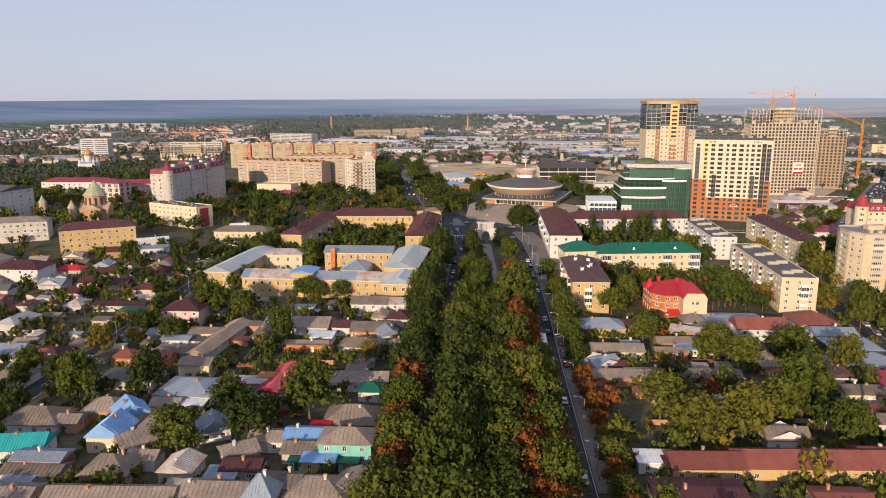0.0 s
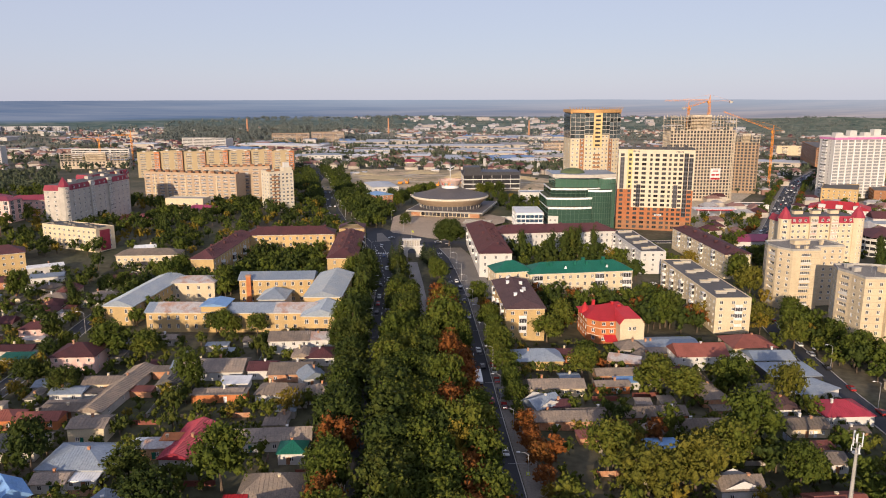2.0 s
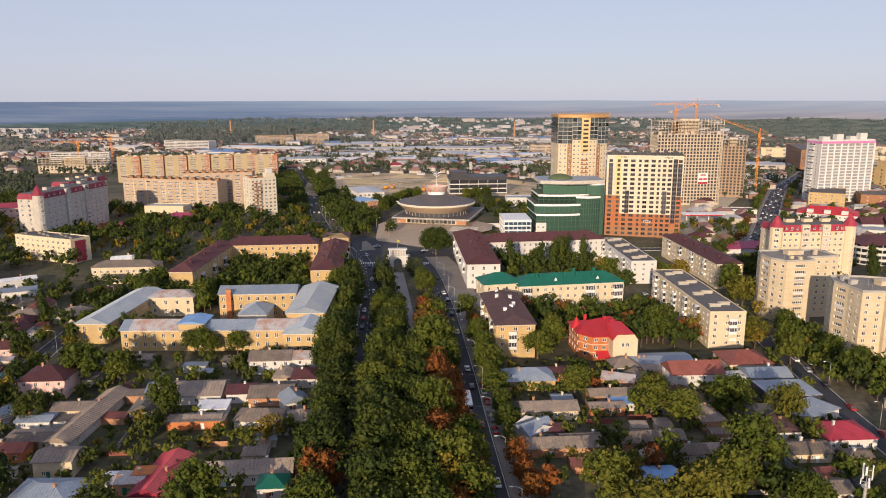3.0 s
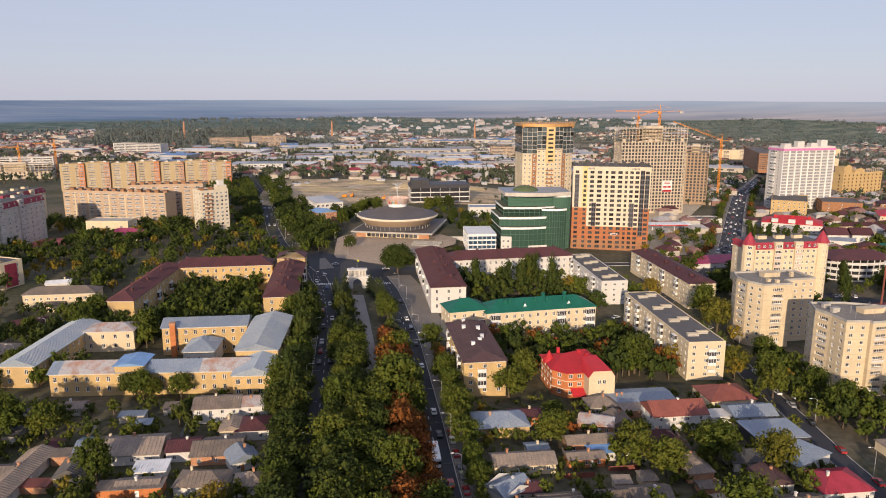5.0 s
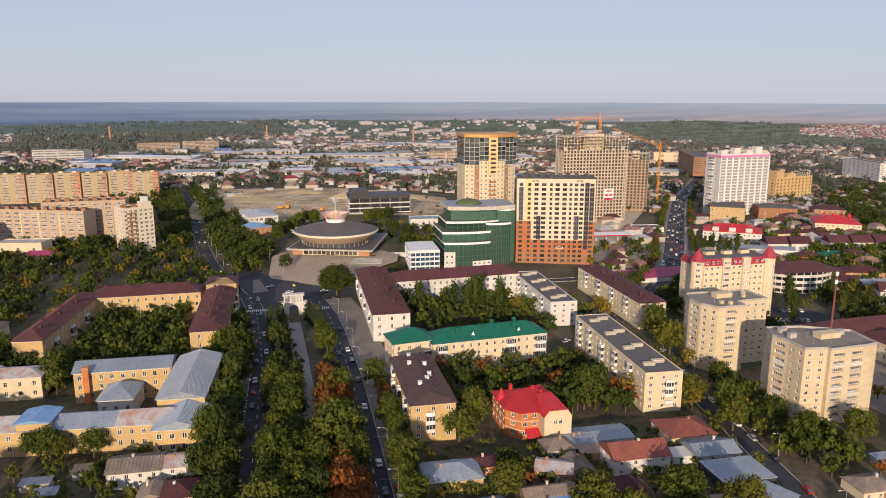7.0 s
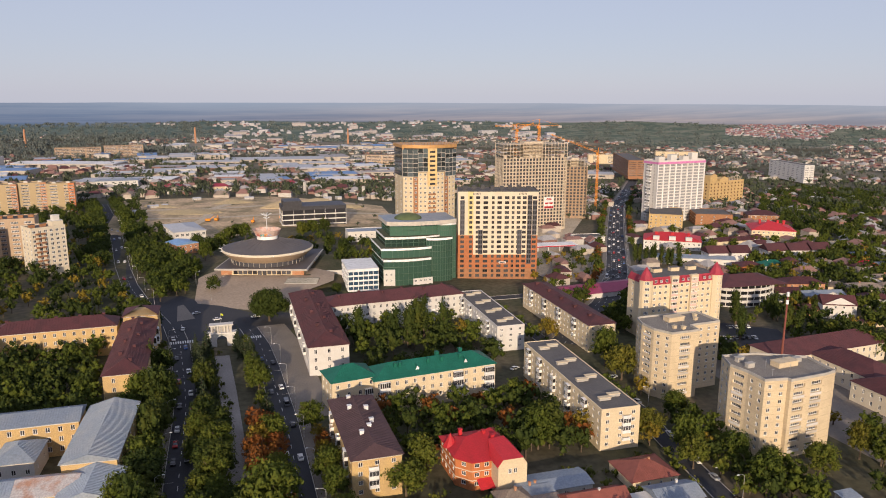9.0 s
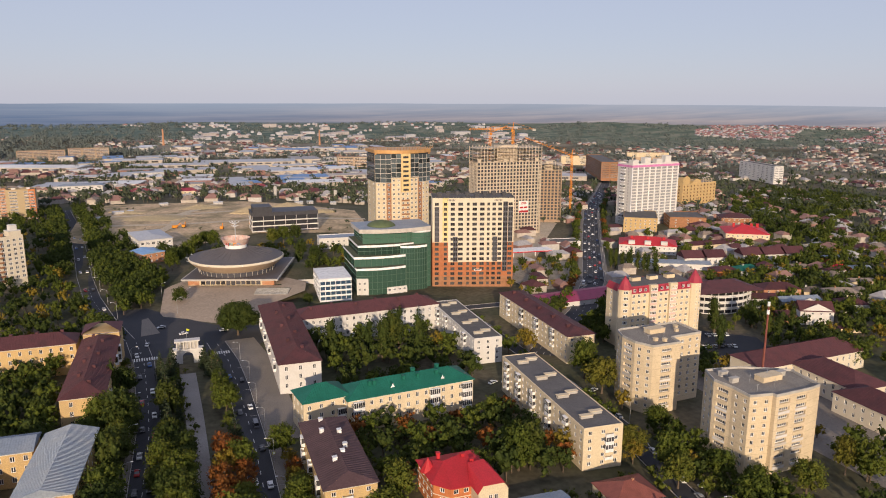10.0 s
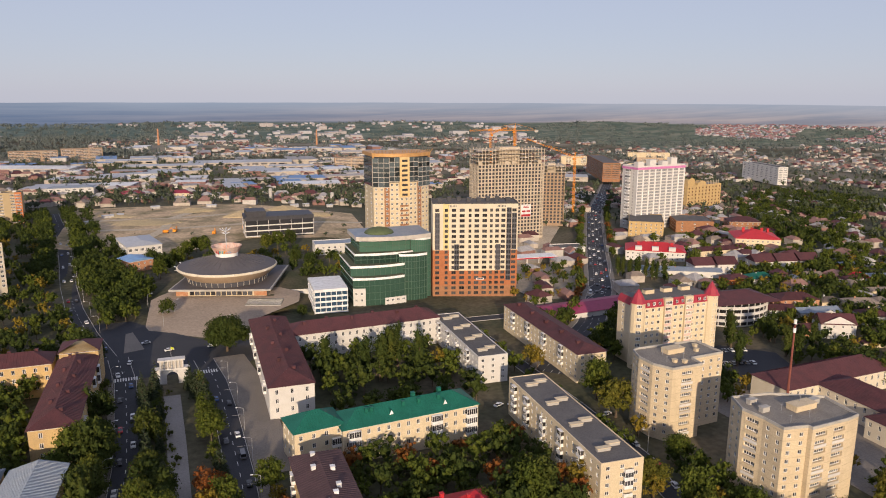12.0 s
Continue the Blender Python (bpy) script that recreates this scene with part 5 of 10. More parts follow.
    tagged(new("bank", s.mesh("bank", ["hedge_ground"])), "grassy bank that carries the circus podium", "bank", kind="structure")
    rl = thing("ramp_wall", 116.0, 566.0, -10.0, "low pale wall beside the circus garden", "wall", z=4.0)
    s = Geo()
    s.box(-14, 14, -0.3, 0.3, -3, 2.2)
    part("wall", s, "white_plaster", rl)


circus()


mk("olive_felt", (0.10, 0.11, 0.07), 0.95, 0.15)


def glass_centre():
    """The stepped office house of green glass with curved white bands."""
    ob = thing("office_building", 178.0, 556.0, -6.0, "stepped office house of green glass with white bands", "office building", z=-2.0)
    def bow(x0, x1, y0, y1, k=10, b=2.4):
        pts = [(x0 + (x1 - x0) * i / k, y0 - b * (1 - (2 * i / k - 1) ** 2)) for i in range(k + 1)]
        return pts + [(x1, y1), (x0, y1)]
    for x0, x1, y0, z0, z1, fh in ((-27, 5, -24, -3, 19, 4.2), (-27.5, 8, -19.5, 19, 25.5, 4.5), (-24, 13, -15, 25.5, 32, 3.5), (-20, 21, -11, 32, 40, 4.0), (3, 21, -19, -3, 31, 4.2), (12, 25, -14, -3, 40, 4.3)):
        P = bow(x0, x1, y0, 18)
        b = Geo()
        b.prism([(x * 0.995, y + 0.3) for x, y in P], z0, z1)
        part("glazing", b, "green_glass", ob, "dark green curtain wall")
        k = int((z1 - z0) / fh + 0.5)
        for j in range(1, k + 1):
            z = z0 + (z1 - z0) * j / k
            c = Geo()
            c.prism([(x * 1.005, y - 0.15) for x, y in P], z - (0.9 if j == k else 0.2), z + (0.6 if j == k else 0.0), 0, 1 if j == k else None)
            part("band", c, ["white_paint", "olive_felt"] if j == k else ["green_band"], ob)
        for i in range(0, 11):
            m = Geo()
            m.beam((P[i][0], P[i][1] + 0.1, z0), (P[i][0], P[i][1] + 0.1, z1), 0.22)
            part("mullion", m, "green_band", ob)
    w = Geo()
    hs = facade(w, (-27.3, -24.4), (-20, -26.2), -3, 13, [(1.2, 2.6), (4.4, 5.8)], [(1, 2.6), (5, 6.6), (9, 10.6)])
    w.face([(-27.3, -24.4, 13), (-20, -26.2, 13), (-20, -23, 13), (-27.3, -22, 13)])
    part("wall", w, "white_plaster", ob, "white wall by the entrance")
    put_windows(hs, ob)
    w = Geo()
    hs = facade(w, (-8, -26.9), (5.8, -25.0), -3, 6.5, even(13.9, 4, 1.8), [(0.6, 2.4), (4.0, 5.4)])
    part("wall", w, "white_plaster", ob, "white lower wall")
    put_windows(hs, ob)
    t = Geo()
    t.prism(bow(-23, 25, -15, 14, 16, 5), 40.4, 43.0, 0, 1)
    part("roof", t, ["grey_panel", "zinc_roof"], ob, "grey curved roof slab")
    d = Geo()
    d.lathe([(9.5, 42.9), (8.6, 44.3), (6.0, 45.7), (2.5, 46.5), (0.3, 46.7)], 24, cx=-6, cy=-4)
    M["olive_dome"] = material("olive_dome", (0.10, 0.13, 0.06), 0.6)
    part("dome", d, "olive_dome", ob, "low olive-green dome", smooth=True)
    return ob


glass_centre()


def framed_house(name, label, x, y, rot, w, d, n, fh, wall, band, glass, z, category="office building", top=1.2, bay=3.0):
    """Glazed storeys between white floor bands."""
    ob = thing(name, x, y, rot, label, category, z=z)
    b = Geo()
    b.prism(rect(w, d), -3, n * fh)
    part("glazing", b, glass, ob)
    for i in range(n + 1):
        c = Geo()
        c.prism(rect(w + 0.8, d + 0.8), i * fh - 0.5, i * fh + (top if i == n else 0.5))
        part("band", c, band if i < n else wall, ob)
    k = max(3, int(w / bay))
    for i in range(k + 1):
        m = Geo()
        xx = -w / 2 + w * i / k
        m.beam((xx, -d / 2 - 0.1, -2), (xx, -d / 2 - 0.1, n * fh), 0.3)
        part("mullion", m, band, ob)
    k = max(2, int(d / (bay + 1)))
    for i in range(1, k + 1):
        for s in (-1, 1):
            m = Geo()
            yy = -d / 2 + d * i / k
            m.beam((s * (w / 2 + 0.1), yy, -2), (s * (w / 2 + 0.1), yy, n * fh), 0.3)
            part("mullion", m, band, ob)
    return ob


framed_house("pavilion", "white glazed pavilion with a pale metal roof", 134.0, 540.5, -7.0, 19.0, 30.0, 4, 3.2, "white_paint", "white_paint", "blue_glass", 1.2, "pavilion")
BIZ = framed_house("office_building", "dark glass office house with white bands", 155.0, 786.0, -4.0, 60.0, 28.0, 4, 4.8, "dark_panel", "white_plaster", "window_glass", -3.0, top=3.0, bay=10.0)
b = Geo()
b.box(-29, -12, -15, 6, 22, 27.5)
part("upper_storey", b, "dark_panel", BIZ)

block("white_hall", "white three-storey house with a zinc roof", "house", 180.0, 690.0, -8.0, 32.0, 18.0, 3, 3.6, 1.0, "white_plaster", "flat", "zinc_roof", cols=(7, 0, 0, 4), win=(1.6, 1.6), z=-4.0)
LCB, H = block("cafe_house", "pale two-storey house with a broad zinc roof", "house", 35.0, 735.0, 10.0, 25.0, 44.0, 2, 4.2, 0.6, "white_plaster", "hip", "shed_roof", 2.2, (6, 0, 0, 8), (2.6, 2.2), "three")
block("brick_house", "red brick house with a blue metal roof", "house", 31.0, 677.0, 25.0, 17.0, 18.0, 2, 3.4, 0.4, "old_brick", "gable", "blue_roof", 1.6, (4, 2, 0, 2))


def gate():
    ob = thing("city_gate", 38.6, 445.5, -5.0, "cream stone gate with an arch and a columned attic", "gate")
    w, t, h, g = 10.0, 3.0, 6.2, Geo()
    n = 12
    arch = [(2.4 * math.cos(math.pi * i / n), 3.0 + 2.4 * math.sin(math.pi * i / n)) for i in range(n + 1)]
    for y, flip in ((-t / 2, 1), (t / 2, -1)):
        for s in (-1, 1):
            q = [(s * 2.4, y, -1), (s * 6.8, y, -1), (s * 6.8, y, h), (s * 2.4, y, h)]
            g.face(q[:: s * flip])
        for (x0, z0), (x1, z1) in zip(arch, arch[1:]):
            g.face([(x1, y, z1), (x0, y, z0), (x0, y, h), (x1, y, h)][::flip])
    for (x0, z0), (x1, z1) in zip(arch, arch[1:]):
        g.face([(x0, -t / 2, z0), (x1, -t / 2, z1), (x1, t / 2, z1), (x0, t / 2, z0)])
    for s in (-1, 1):
        g.face([(s * 2.4, -t / 2, -1), (s * 2.4, t / 2, -1), (s * 2.4, t / 2, 3), (s * 2.4, -t / 2, 3)])
        g.face([(s * 6.8, -t / 2, -1), (s * 6.8, t / 2, -1), (s * 6.8, t / 2, h), (s * 6.8, -t / 2, h)])
    g.face([(-6.8, -t / 2, h), (6.8, -t / 2, h), (6.8, t / 2, h), (-6.8, t / 2, h)])
    part("arch", g, "white_plaster", ob)
    for z0, z1, ww in ((6.2, 6.9, 7.2), (10.3, 11.0, 5.6)):
        c = Geo()
        c.box(-ww, ww, -t / 2 - 0.4, t / 2 + 0.4, z0, z1)
        part("cornice", c, "white_plaster", ob)
    a = Geo()
    a.box(-4.9, 4.9, -t / 2 + 0.7, t / 2 - 0.7, 6.9, 10.3)
    part("attic", a, "grey_panel", ob, "grey recessed attic wall")
    for i in range(7):
        c = Geo()
        c.lathe([(0.35, 6.9), (0.3, 10.3)], 10, cx=-4.6 + 9.2 * i / 6, cy=-t / 2 + 0.3)
        part("column", c, "white_plaster", ob)
    s = Geo()
    s.lathe([(0.09, 10.9), (0.05, 16.4)], 8)
    part("flagpole", s, "steel", ob)
    s = Geo()
    for k_ in range(6):
        u0, u1 = 0.06 + 0.2 * k_, 0.06 + 0.2 * (k_ + 1)
        v0, v1 = 0.22 * math.sin(k_ * 1.1), 0.22 * math.sin((k_ + 1) * 1.1)
        s.face([(u0, v0, 15.2 - 0.05 * k_), (u1, v1, 15.2 - 0.05 * (k_ + 1)), (u1, v1, 16.2 - 0.05 * (k_ + 1)), (u0, v0, 16.2 - 0.05 * k_)])
        s.face([(u0, v0 + 0.02, 15.2 - 0.05 * k_), (u0, v0 + 0.02, 16.2 - 0.05 * k_), (u1, v1 + 0.02, 16.2 - 0.05 * (k_ + 1)), (u1, v1 + 0.02, 15.2 - 0.05 * (k_ + 1))])
    part("flag", s, "sign_yellow", ob, "yellow-green flag on a pole")
    return ob


gate()


def institute():
    label = "ochre two-storey institute wing with a pale blue metal roof"
    A, H = block("institute", "long ochre brick institute house with a zinc roof", "school building", -45.0, 317.0, -8.5, 74.0, 12.0, 2, 3.6, 0.8, "yellow_plaster", "gable", "zinc_roof", 2.6, (20, 0, 0, 2), (1.3, 1.9), seams=0.8)
    p = hip_roof(16.0, 12.0, H + 0.1, 2.65, 0.62, 0.0)
    part("roof_patch", p, "rusty_zinc", A, "rusty stretch of metal roof", at=pose(24, 0, 0))
    part("roof_patch", hip_roof(18.0, 12.0, H + 0.1, 2.65, 0.62, 0.0), "rusty_zinc", A, "rusty stretch of metal roof", at=pose(-24, 0, 0))
    b = Geo()
    b.box(-14, -4, -6.3, 4, 7.6, 11.4)
    part("upper_storey", b, "yellow_plaster", A)
    part("upper_roof", hip_roof(10.6, 11.5, 11.4, 1.0, 0.3, 0.0), "blue_roof", A, "bright blue metal roof", at=pose(-9, -1, 0))
    B, H = block("institute", "ochre institute hall with a gabled zinc roof", "school building", -10.0, 308.5, -8.5, 15.5, 17.0, 2, 3.8, 0.8, "yellow_plaster", "gable", "zinc_roof", 2.8, (4, 0, 0, 0), (1.6, 2.0), seams=0.8)
    C, H = block("institute", label, "school building", -8.0, 338.0, -8.0, 15.5, 42.0, 3, 3.6, 0.8, "yellow_plaster", "gable", "zinc_roof", 2.4, (0, 8, 0, 0), (1.4, 1.9), seams=0.8)
    D, H = block("institute", label, "school building", -32.5, 357.5, -5.0, 34.0, 13.0, 3, 3.5, 0.8, "yellow_plaster", "gable", "zinc_roof", 2.4, (9, 0, 0, 0), (1.4, 1.9), seams=0.8)
    E, H = block("institute_kiosk", "small white house with a zinc pyramid roof", "house", -33.0, 343.0, -8.0, 12.0, 15.0, 1, 4.6, 1.6, "white_plaster", "hip", "zinc_roof", 3.4, (3, 2, 0, 0), (1.4, 1.8), seams=0.8)
    F, H = block("institute", "long white wing with a pale zinc gable roof", "school building", -91.0, 353.0, -12.0, 13.0, 52.0, 2, 3.6, 0.8, "yellow_plaster", "gable", "zinc_roof", 2.6, (2, 12, 0, 0), (1.3, 1.9), seams=0.8)
    G, H = block("institute", "pale old two-storey house behind the institute", "house", -72.0, 368.0, -6.0, 20.0, 12.0, 2, 3.8, 0.8, "cream_plaster", "hip", "rusty_zinc", 2.0, (4, 0, 0, 0), (1.3, 1.9))
    c = thing("chimney_stack", -45.5, 351.0, 0, "tall square red brick chimney stack", "chimney")
    g = Geo()
    g.prism([(-1, -1), (1, -1), (1, 1), (-1, 1)], -1, 13.6)
    part("shaft", g, "orange_brick", c)
    g = Geo()
    g.prism([(-1.2, -1.2), (1.2, -1.2), (1.2, 1.2), (-1.2, 1.2)], 13.6, 14.4)
    part("cap", g, "old_brick", c)


institute()


def flats_nine(x, y, rot, poly, loggias, label, z):
    """A nine-storey panel house on a stepped plan, with loggias, corner windows and a stair head on the flat roof."""
    ob = thing("apartment_block", x, y, rot, label, "apartment block", "blocks of flats", z=z)
    n, fh, base = 9, 2.85, 1.4
    H, g, holes, wide = base + n * fh + 0.8, Geo(), [], []
    rows = storeys(n, fh, 0.9, 1.4, base)
    k = len(poly)
    for i in range(k):
        p, q = poly[i], poly[(i + 1) % k]
        L = math.hypot(q[0] - p[0], q[1] - p[1])
        kind = loggias.get(i, "n")
        if kind == "l":
            wide += facade(g, p, q, -4, H, even(L, 1 if L < 15 else 2, 5.0 if L > 9 else L * 0.6), rows, deep=0.7)
        elif kind == "m":
            wide += facade(g, p, q, -4, H, [(L * 0.16, L * 0.16 + 3.6)], rows, deep=0.7)
        elif kind == "w":
            holes += facade(g, p, q, -4, H, even(L, max(1, int(L / 3.2)), 1.3), rows)
        else:
            facade(g, p, q, -4, H, [], [])
    part("wall", g, "tan_panel", ob)
    put_windows(holes, ob, "two")
    for m, w, zz, h, a in wide:
        part("loggia", window_mesh(w, h, "five"), None, ob, at=pose(m.x, m.y, zz, 0, 0, a))
        r = Geo()
        r.box(-w / 2 - 0.1, w / 2 + 0.1, -0.75, -0.6, -0.95, 0.0)
        part("loggia_parapet", r, ("tan_panel", "tan_panel", "white_plaster", "grey_panel")[int(m.x * 7 + m.y * 3 + zz) % 4], ob, at=pose(m.x, m.y, zz, 0, 0, a))
    cx_, cy_ = sum(p[0] for p in poly) / k, sum(p[1] for p in poly) / k
    for i in range(n + 1):
        r = Geo()
        r.prism([(cx_ + (px - cx_) * 1.0022, cy_ + (py - cy_) * 1.0022) for px, py in poly], base + i * fh - 0.06, base + i * fh + 0.05)
        part("panel_joint", r, "panel_joint", ob)
    part("roof", flat_roof(poly, H, 0.9), ["concrete", "felt"], ob)
    for i in range(4):
        a = Geo()
        a.beam((cx_ - 6 + 4 * i, cy_ + (3 if i % 2 else -4), H), (cx_ - 6 + 4 * i, cy_ + (3 if i % 2 else -4), H + 2.6 + 0.5 * i), 0.1)
        a.beam((cx_ - 6.6 + 4 * i, cy_ + (3 if i % 2 else -4), H + 2.4), (cx_ - 5.4 + 4 * i, cy_ + (3 if i % 2 else -4), H + 2.4), 0.08)
        part("roof_aerial", a, "steel", ob)
    return ob, H


BA, H = flats_nine(202.5, 318.5, 0, [(0, 0), (13.5, -0.5), (14.5, 6), (30, 6), (30, 21), (2, 23), (-0.6, 22), (-3.4, 15), (-3.4, 7)], {0: "l", 2: "w", 6: "w", 7: "l", 8: "w"}, "tan nine-storey panel block with loggias", 0.6)
roof_box(BA, 13, 15, H + 0.1, 8, 4, 1.8, "tan_panel", "tan_panel", "stair_head")
for xx, yy in ((6, 6), (9, 4), (22, 12), (25, 16)):
    roof_box(BA, xx, yy, H + 0.1, 1.4, 1.4, 1.1, "tan_panel", "tan_panel")
BB, H = flats_nine(199.8, 267.5, 0, [(0, 0), (8.2, -1.8), (8.2, -3.4), (24, -3.4), (29.5, -2.6), (32, 11.6), (17, 21.2), (3.4, 24), (-0.6, 15.5), (0.4, 8)],
                   {0: "w", 2: "l", 8: "l", 9: "w", 7: "w"}, "tan nine-storey panel block with glazed loggias", 0.4)
roof_box(BB, 18, 9, H + 0.1, 9, 4, 1.8, "tan_panel", "tan_panel", "stair_head")
roof_box(BB, 6, 18, H + 0.1, 3, 1.6, 1.6, "concrete", "concrete")
roof_box(BB, 25, 10, H + 0.1, 3, 1.6, 1.6, "concrete", "concrete")
roof_box(BB, 5, 12, H + 0.1, 3, 1.6, 1.6, "concrete", "concrete")


def mansard_tower(x, y, rot, w, d, n, z, label, wall="cream_plaster", fh=3.1, turrets=2, cols=(14, 4, 0, 4), under=4.0, red="red_roof"):
    """A tall house with a red mansard storey and pointed corner turrets."""
    ob = thing("apartment_block", x, y, rot, label, "apartment block", "blocks of flats", z=z)
    base = 1.5
    H, P, g, holes = base + n * fh, rect(w, d), Geo(), []
    rows = storeys(n, fh, 0.9, 1.5, base)
    for i in range(4):
        L = w if i % 2 == 0 else d
        holes += facade(g, P[i], P[(i + 1) % 4], -under, H, even(L, cols[i], 1.5), rows if cols[i] else [])
    part("wall", g, wall, ob)
    put_windows(holes, ob, "two")
    m = Geo()
    a, b = rect(w + 0.8, d + 0.8), rect(w - 1.4, d - 1.4)
    for i in range(4):
        j = (i + 1) % 4
        m.face([(*a[i], H), (*a[j], H), (*b[j], H + 3.6), (*b[i], H + 3.6)])
    m.face([(*p, H) for p in a[::-1]])
    part("mansard", m, red, ob, "red metal mansard storey")
    t = Geo()
    t.face([(*p, H + 3.55) for p in b])
    part("roof", t, "bitumen", ob)
    k = max(4, cols[0])
    for i in range(k):
        if i % 5 == 4:
            continue
        xx = -w / 2 + w * (i + 0.5) / k
        q = Geo()
        q.box(xx - 0.9, xx + 0.9, -d / 2 - 0.35, -d / 2 + 0.9, H + 0.7, H + 2.8)
        part("dormer", q, red, ob)
        part("window", window_mesh(1.4, 1.5), None, ob, at=pose(xx, -d / 2 - 0.46, H + 0.95))
    for c in (-w * 0.12, w * 0.16):
        q = Geo()
        q.box(c - 2.2, c + 2.2, -d / 2 - 1.1, -d / 2 + 1, -2, H + 3.9)
        part("bay", q, wall, ob)
        for i in range(n + 1):
            part("window", window_mesh(3.6, 1.6, "four"), None, ob, at=pose(c, -d / 2 - 1.2, base + i * fh + 0.9))
            if z < 0:
                q = Geo()
                q.box(c - 1.9, c + 1.9, -d / 2 - 1.22, -d / 2 - 1.0, base + i * fh - 0.2, base + i * fh + 0.8)
                part("parapet", q, "pink_plaster", ob, "pale pink parapet panel")
    for s in (-1, 1)[:turrets]:
        q = Geo()
        q.lathe([(3.4, -under), (3.4, H + 3.0)], 12, cx=s * w / 2, cy=-d / 2 + 1)
        part("turret", q, wall, ob)
        for i in range(n + 1):
            part("window", window_mesh(2.2, 1.6, "three"), None, ob, at=pose(s * w / 2 + (-1.4 if s < 0 else 0), -d / 2 - 2.3, base + i * fh + 0.9, 0, 0, -24 if s < 0 else 0))
        q = Geo()
        q.lathe([(4.0, H + 2.9), (3.7, H + 3.4), (1.6, H + 7.2), (0.1, H + 9.4)], 8, cx=s * w / 2, cy=-d / 2 + 1)
        part("turret_roof", q, red, ob, "red pointed turret roof")
    for xx in (-w * 0.2, w * 0.05, w * 0.3):
        roof_box(ob, xx, d * 0.15, H + 3.5, 5.0, 3.0, 2.0, wall, "bitumen", "stair_head")
    return ob


mansard_tower(262.0, 391.5, -4.0, 42.0, 17.0, 9, -0.5, "cream ten-storey block with a red mansard and pointed turrets", red="crimson_red", cols=(13, 0, 0, 2))


def red_house():
    ob = thing("town_house", 104.0, 290.5, -4.0, "orange brick town house with a bright red metal roof", "house")
    h, g = 10.0, Geo()
    P = [(-9.0, 11), (-9.0, -4), (-5, -8.5), (1.5, -8.5), (1.5, -14), (11, -14), (11, 11)]
    holes = []
    for i in range(len(P)):
        p, q = P[i], P[(i + 1) % len(P)]
        L = math.hypot(q[0] - p[0], q[1] - p[1])
        c = {0: 4, 1: 1, 2: 2, 4: 1}.get(i, 0)
        t = g
        holes += facade(t, p, q, -3, h, even(L, c, 1.6), storeys(3, 3.1, 0.9, 1.5, 0.6) if c else [])
    part("wall", g, "orange_brick", ob)
    put_windows(holes, ob)
    w = Geo()
    w.box(1.45, 11.05, -14.1, -8.0, -3, h + 0.1)
    w.face([(1.45, -14.1, h + 0.1), (11.05, -14.1, h + 0.1), (9.6, -14.1, h + 2.2), (2.9, -14.1, h + 2.2)])
    part("wall", w, "cream_plaster", ob, "cream gable wall")
    for i in (-0.9, 0.9):
        part("window", window_mesh(1.2, 1.6), None, ob, at=pose(6.2 + i, -14.22, 7.4))
    for i in (1, 2):
        b = Geo()
        for u, v in zip(P, P[1:3] + P[2:3]):
            b.beam((u[0] - 0.06, u[1] - 0.06, 0.45 + 3.1 * i), (v[0] - 0.06, v[1] - 0.06, 0.45 + 3.1 * i), 0.22)
        b.beam((-5, -8.56, 0.45 + 3.1 * i), (1.4, -8.56, 0.45 + 3.1 * i), 0.22)
        part("band", b, "pale_cream", ob)
    r = Geo()
    e = [(-9.7, 11.6), (-9.7, -4.2), (-5.3, -9.2), (2.0, -9.2), (11.6, -9.2), (11.6, 11.6)]
    a, b = (-3.5, 2.0, h + 3.4), (6.0, 5.0, h + 3.8)
    z = [(x, y, h) for x, y in e]
    for tri in ((z[1], z[2], a), (z[2], z[3], a), (z[3], z[4], b, a), (z[4], z[5], b), (z[5], z[0], a, b), (z[0], z[1], a)):
        r.face(tri)
    r.face([(x, y, h - 0.2) for x, y in e[::-1]])
    for i in range(6):
        j = (i + 1) % 6
        r.face([(*e[i], h - 0.2), (*e[j], h - 0.2), z[j], z[i]])
    part("roof", r, "red_roof", ob)
    q = Geo()
    q.face([(1.0, -14.6, h), (2.8, -14.6, h + 2.4), (2.8, -2, h + 3.6), (1.0, -8, h)])
    q.face([(2.8, -14.6, h + 2.4), (9.6, -14.6, h + 2.4), (8.0, -2, h + 3.9), (2.8, -2, h + 3.6)])
    q.face([(9.6, -14.6, h + 2.4), (11.6, -14.6, h), (11.6, -6, h), (8.0, -2, h + 3.9)])
    part("roof", q, "red_roof", ob)
    t = Geo()
    t.lathe([(2.6, h - 0.1), (2.4, h + 0.4), (0.1, h + 4.2)], 8, cx=-8.0, cy=4.0)
    part("turret_roof", t, "red_roof", ob)
    for xx, yy in ((-4, 6), (3, 3), (4.5, -1)):
        chimney(ob, xx, yy, h + 3.0, 1.2, 1.1, "red_roof")
    f = Geo()
    f.face([(-3.5, -12.5, 2.4), (1.4, -12.5, 2.4), (1.4, -8.5, 4.0), (-3.5, -8.5, 4.0)])
    f.face([(-3.5, -8.5, 3.85), (1.4, -8.5, 3.85), (1.4, -12.5, 2.25), (-3.5, -12.5, 2.25)])
    part("porch_roof", f, "red_roof", ob)
    return ob


red_house()


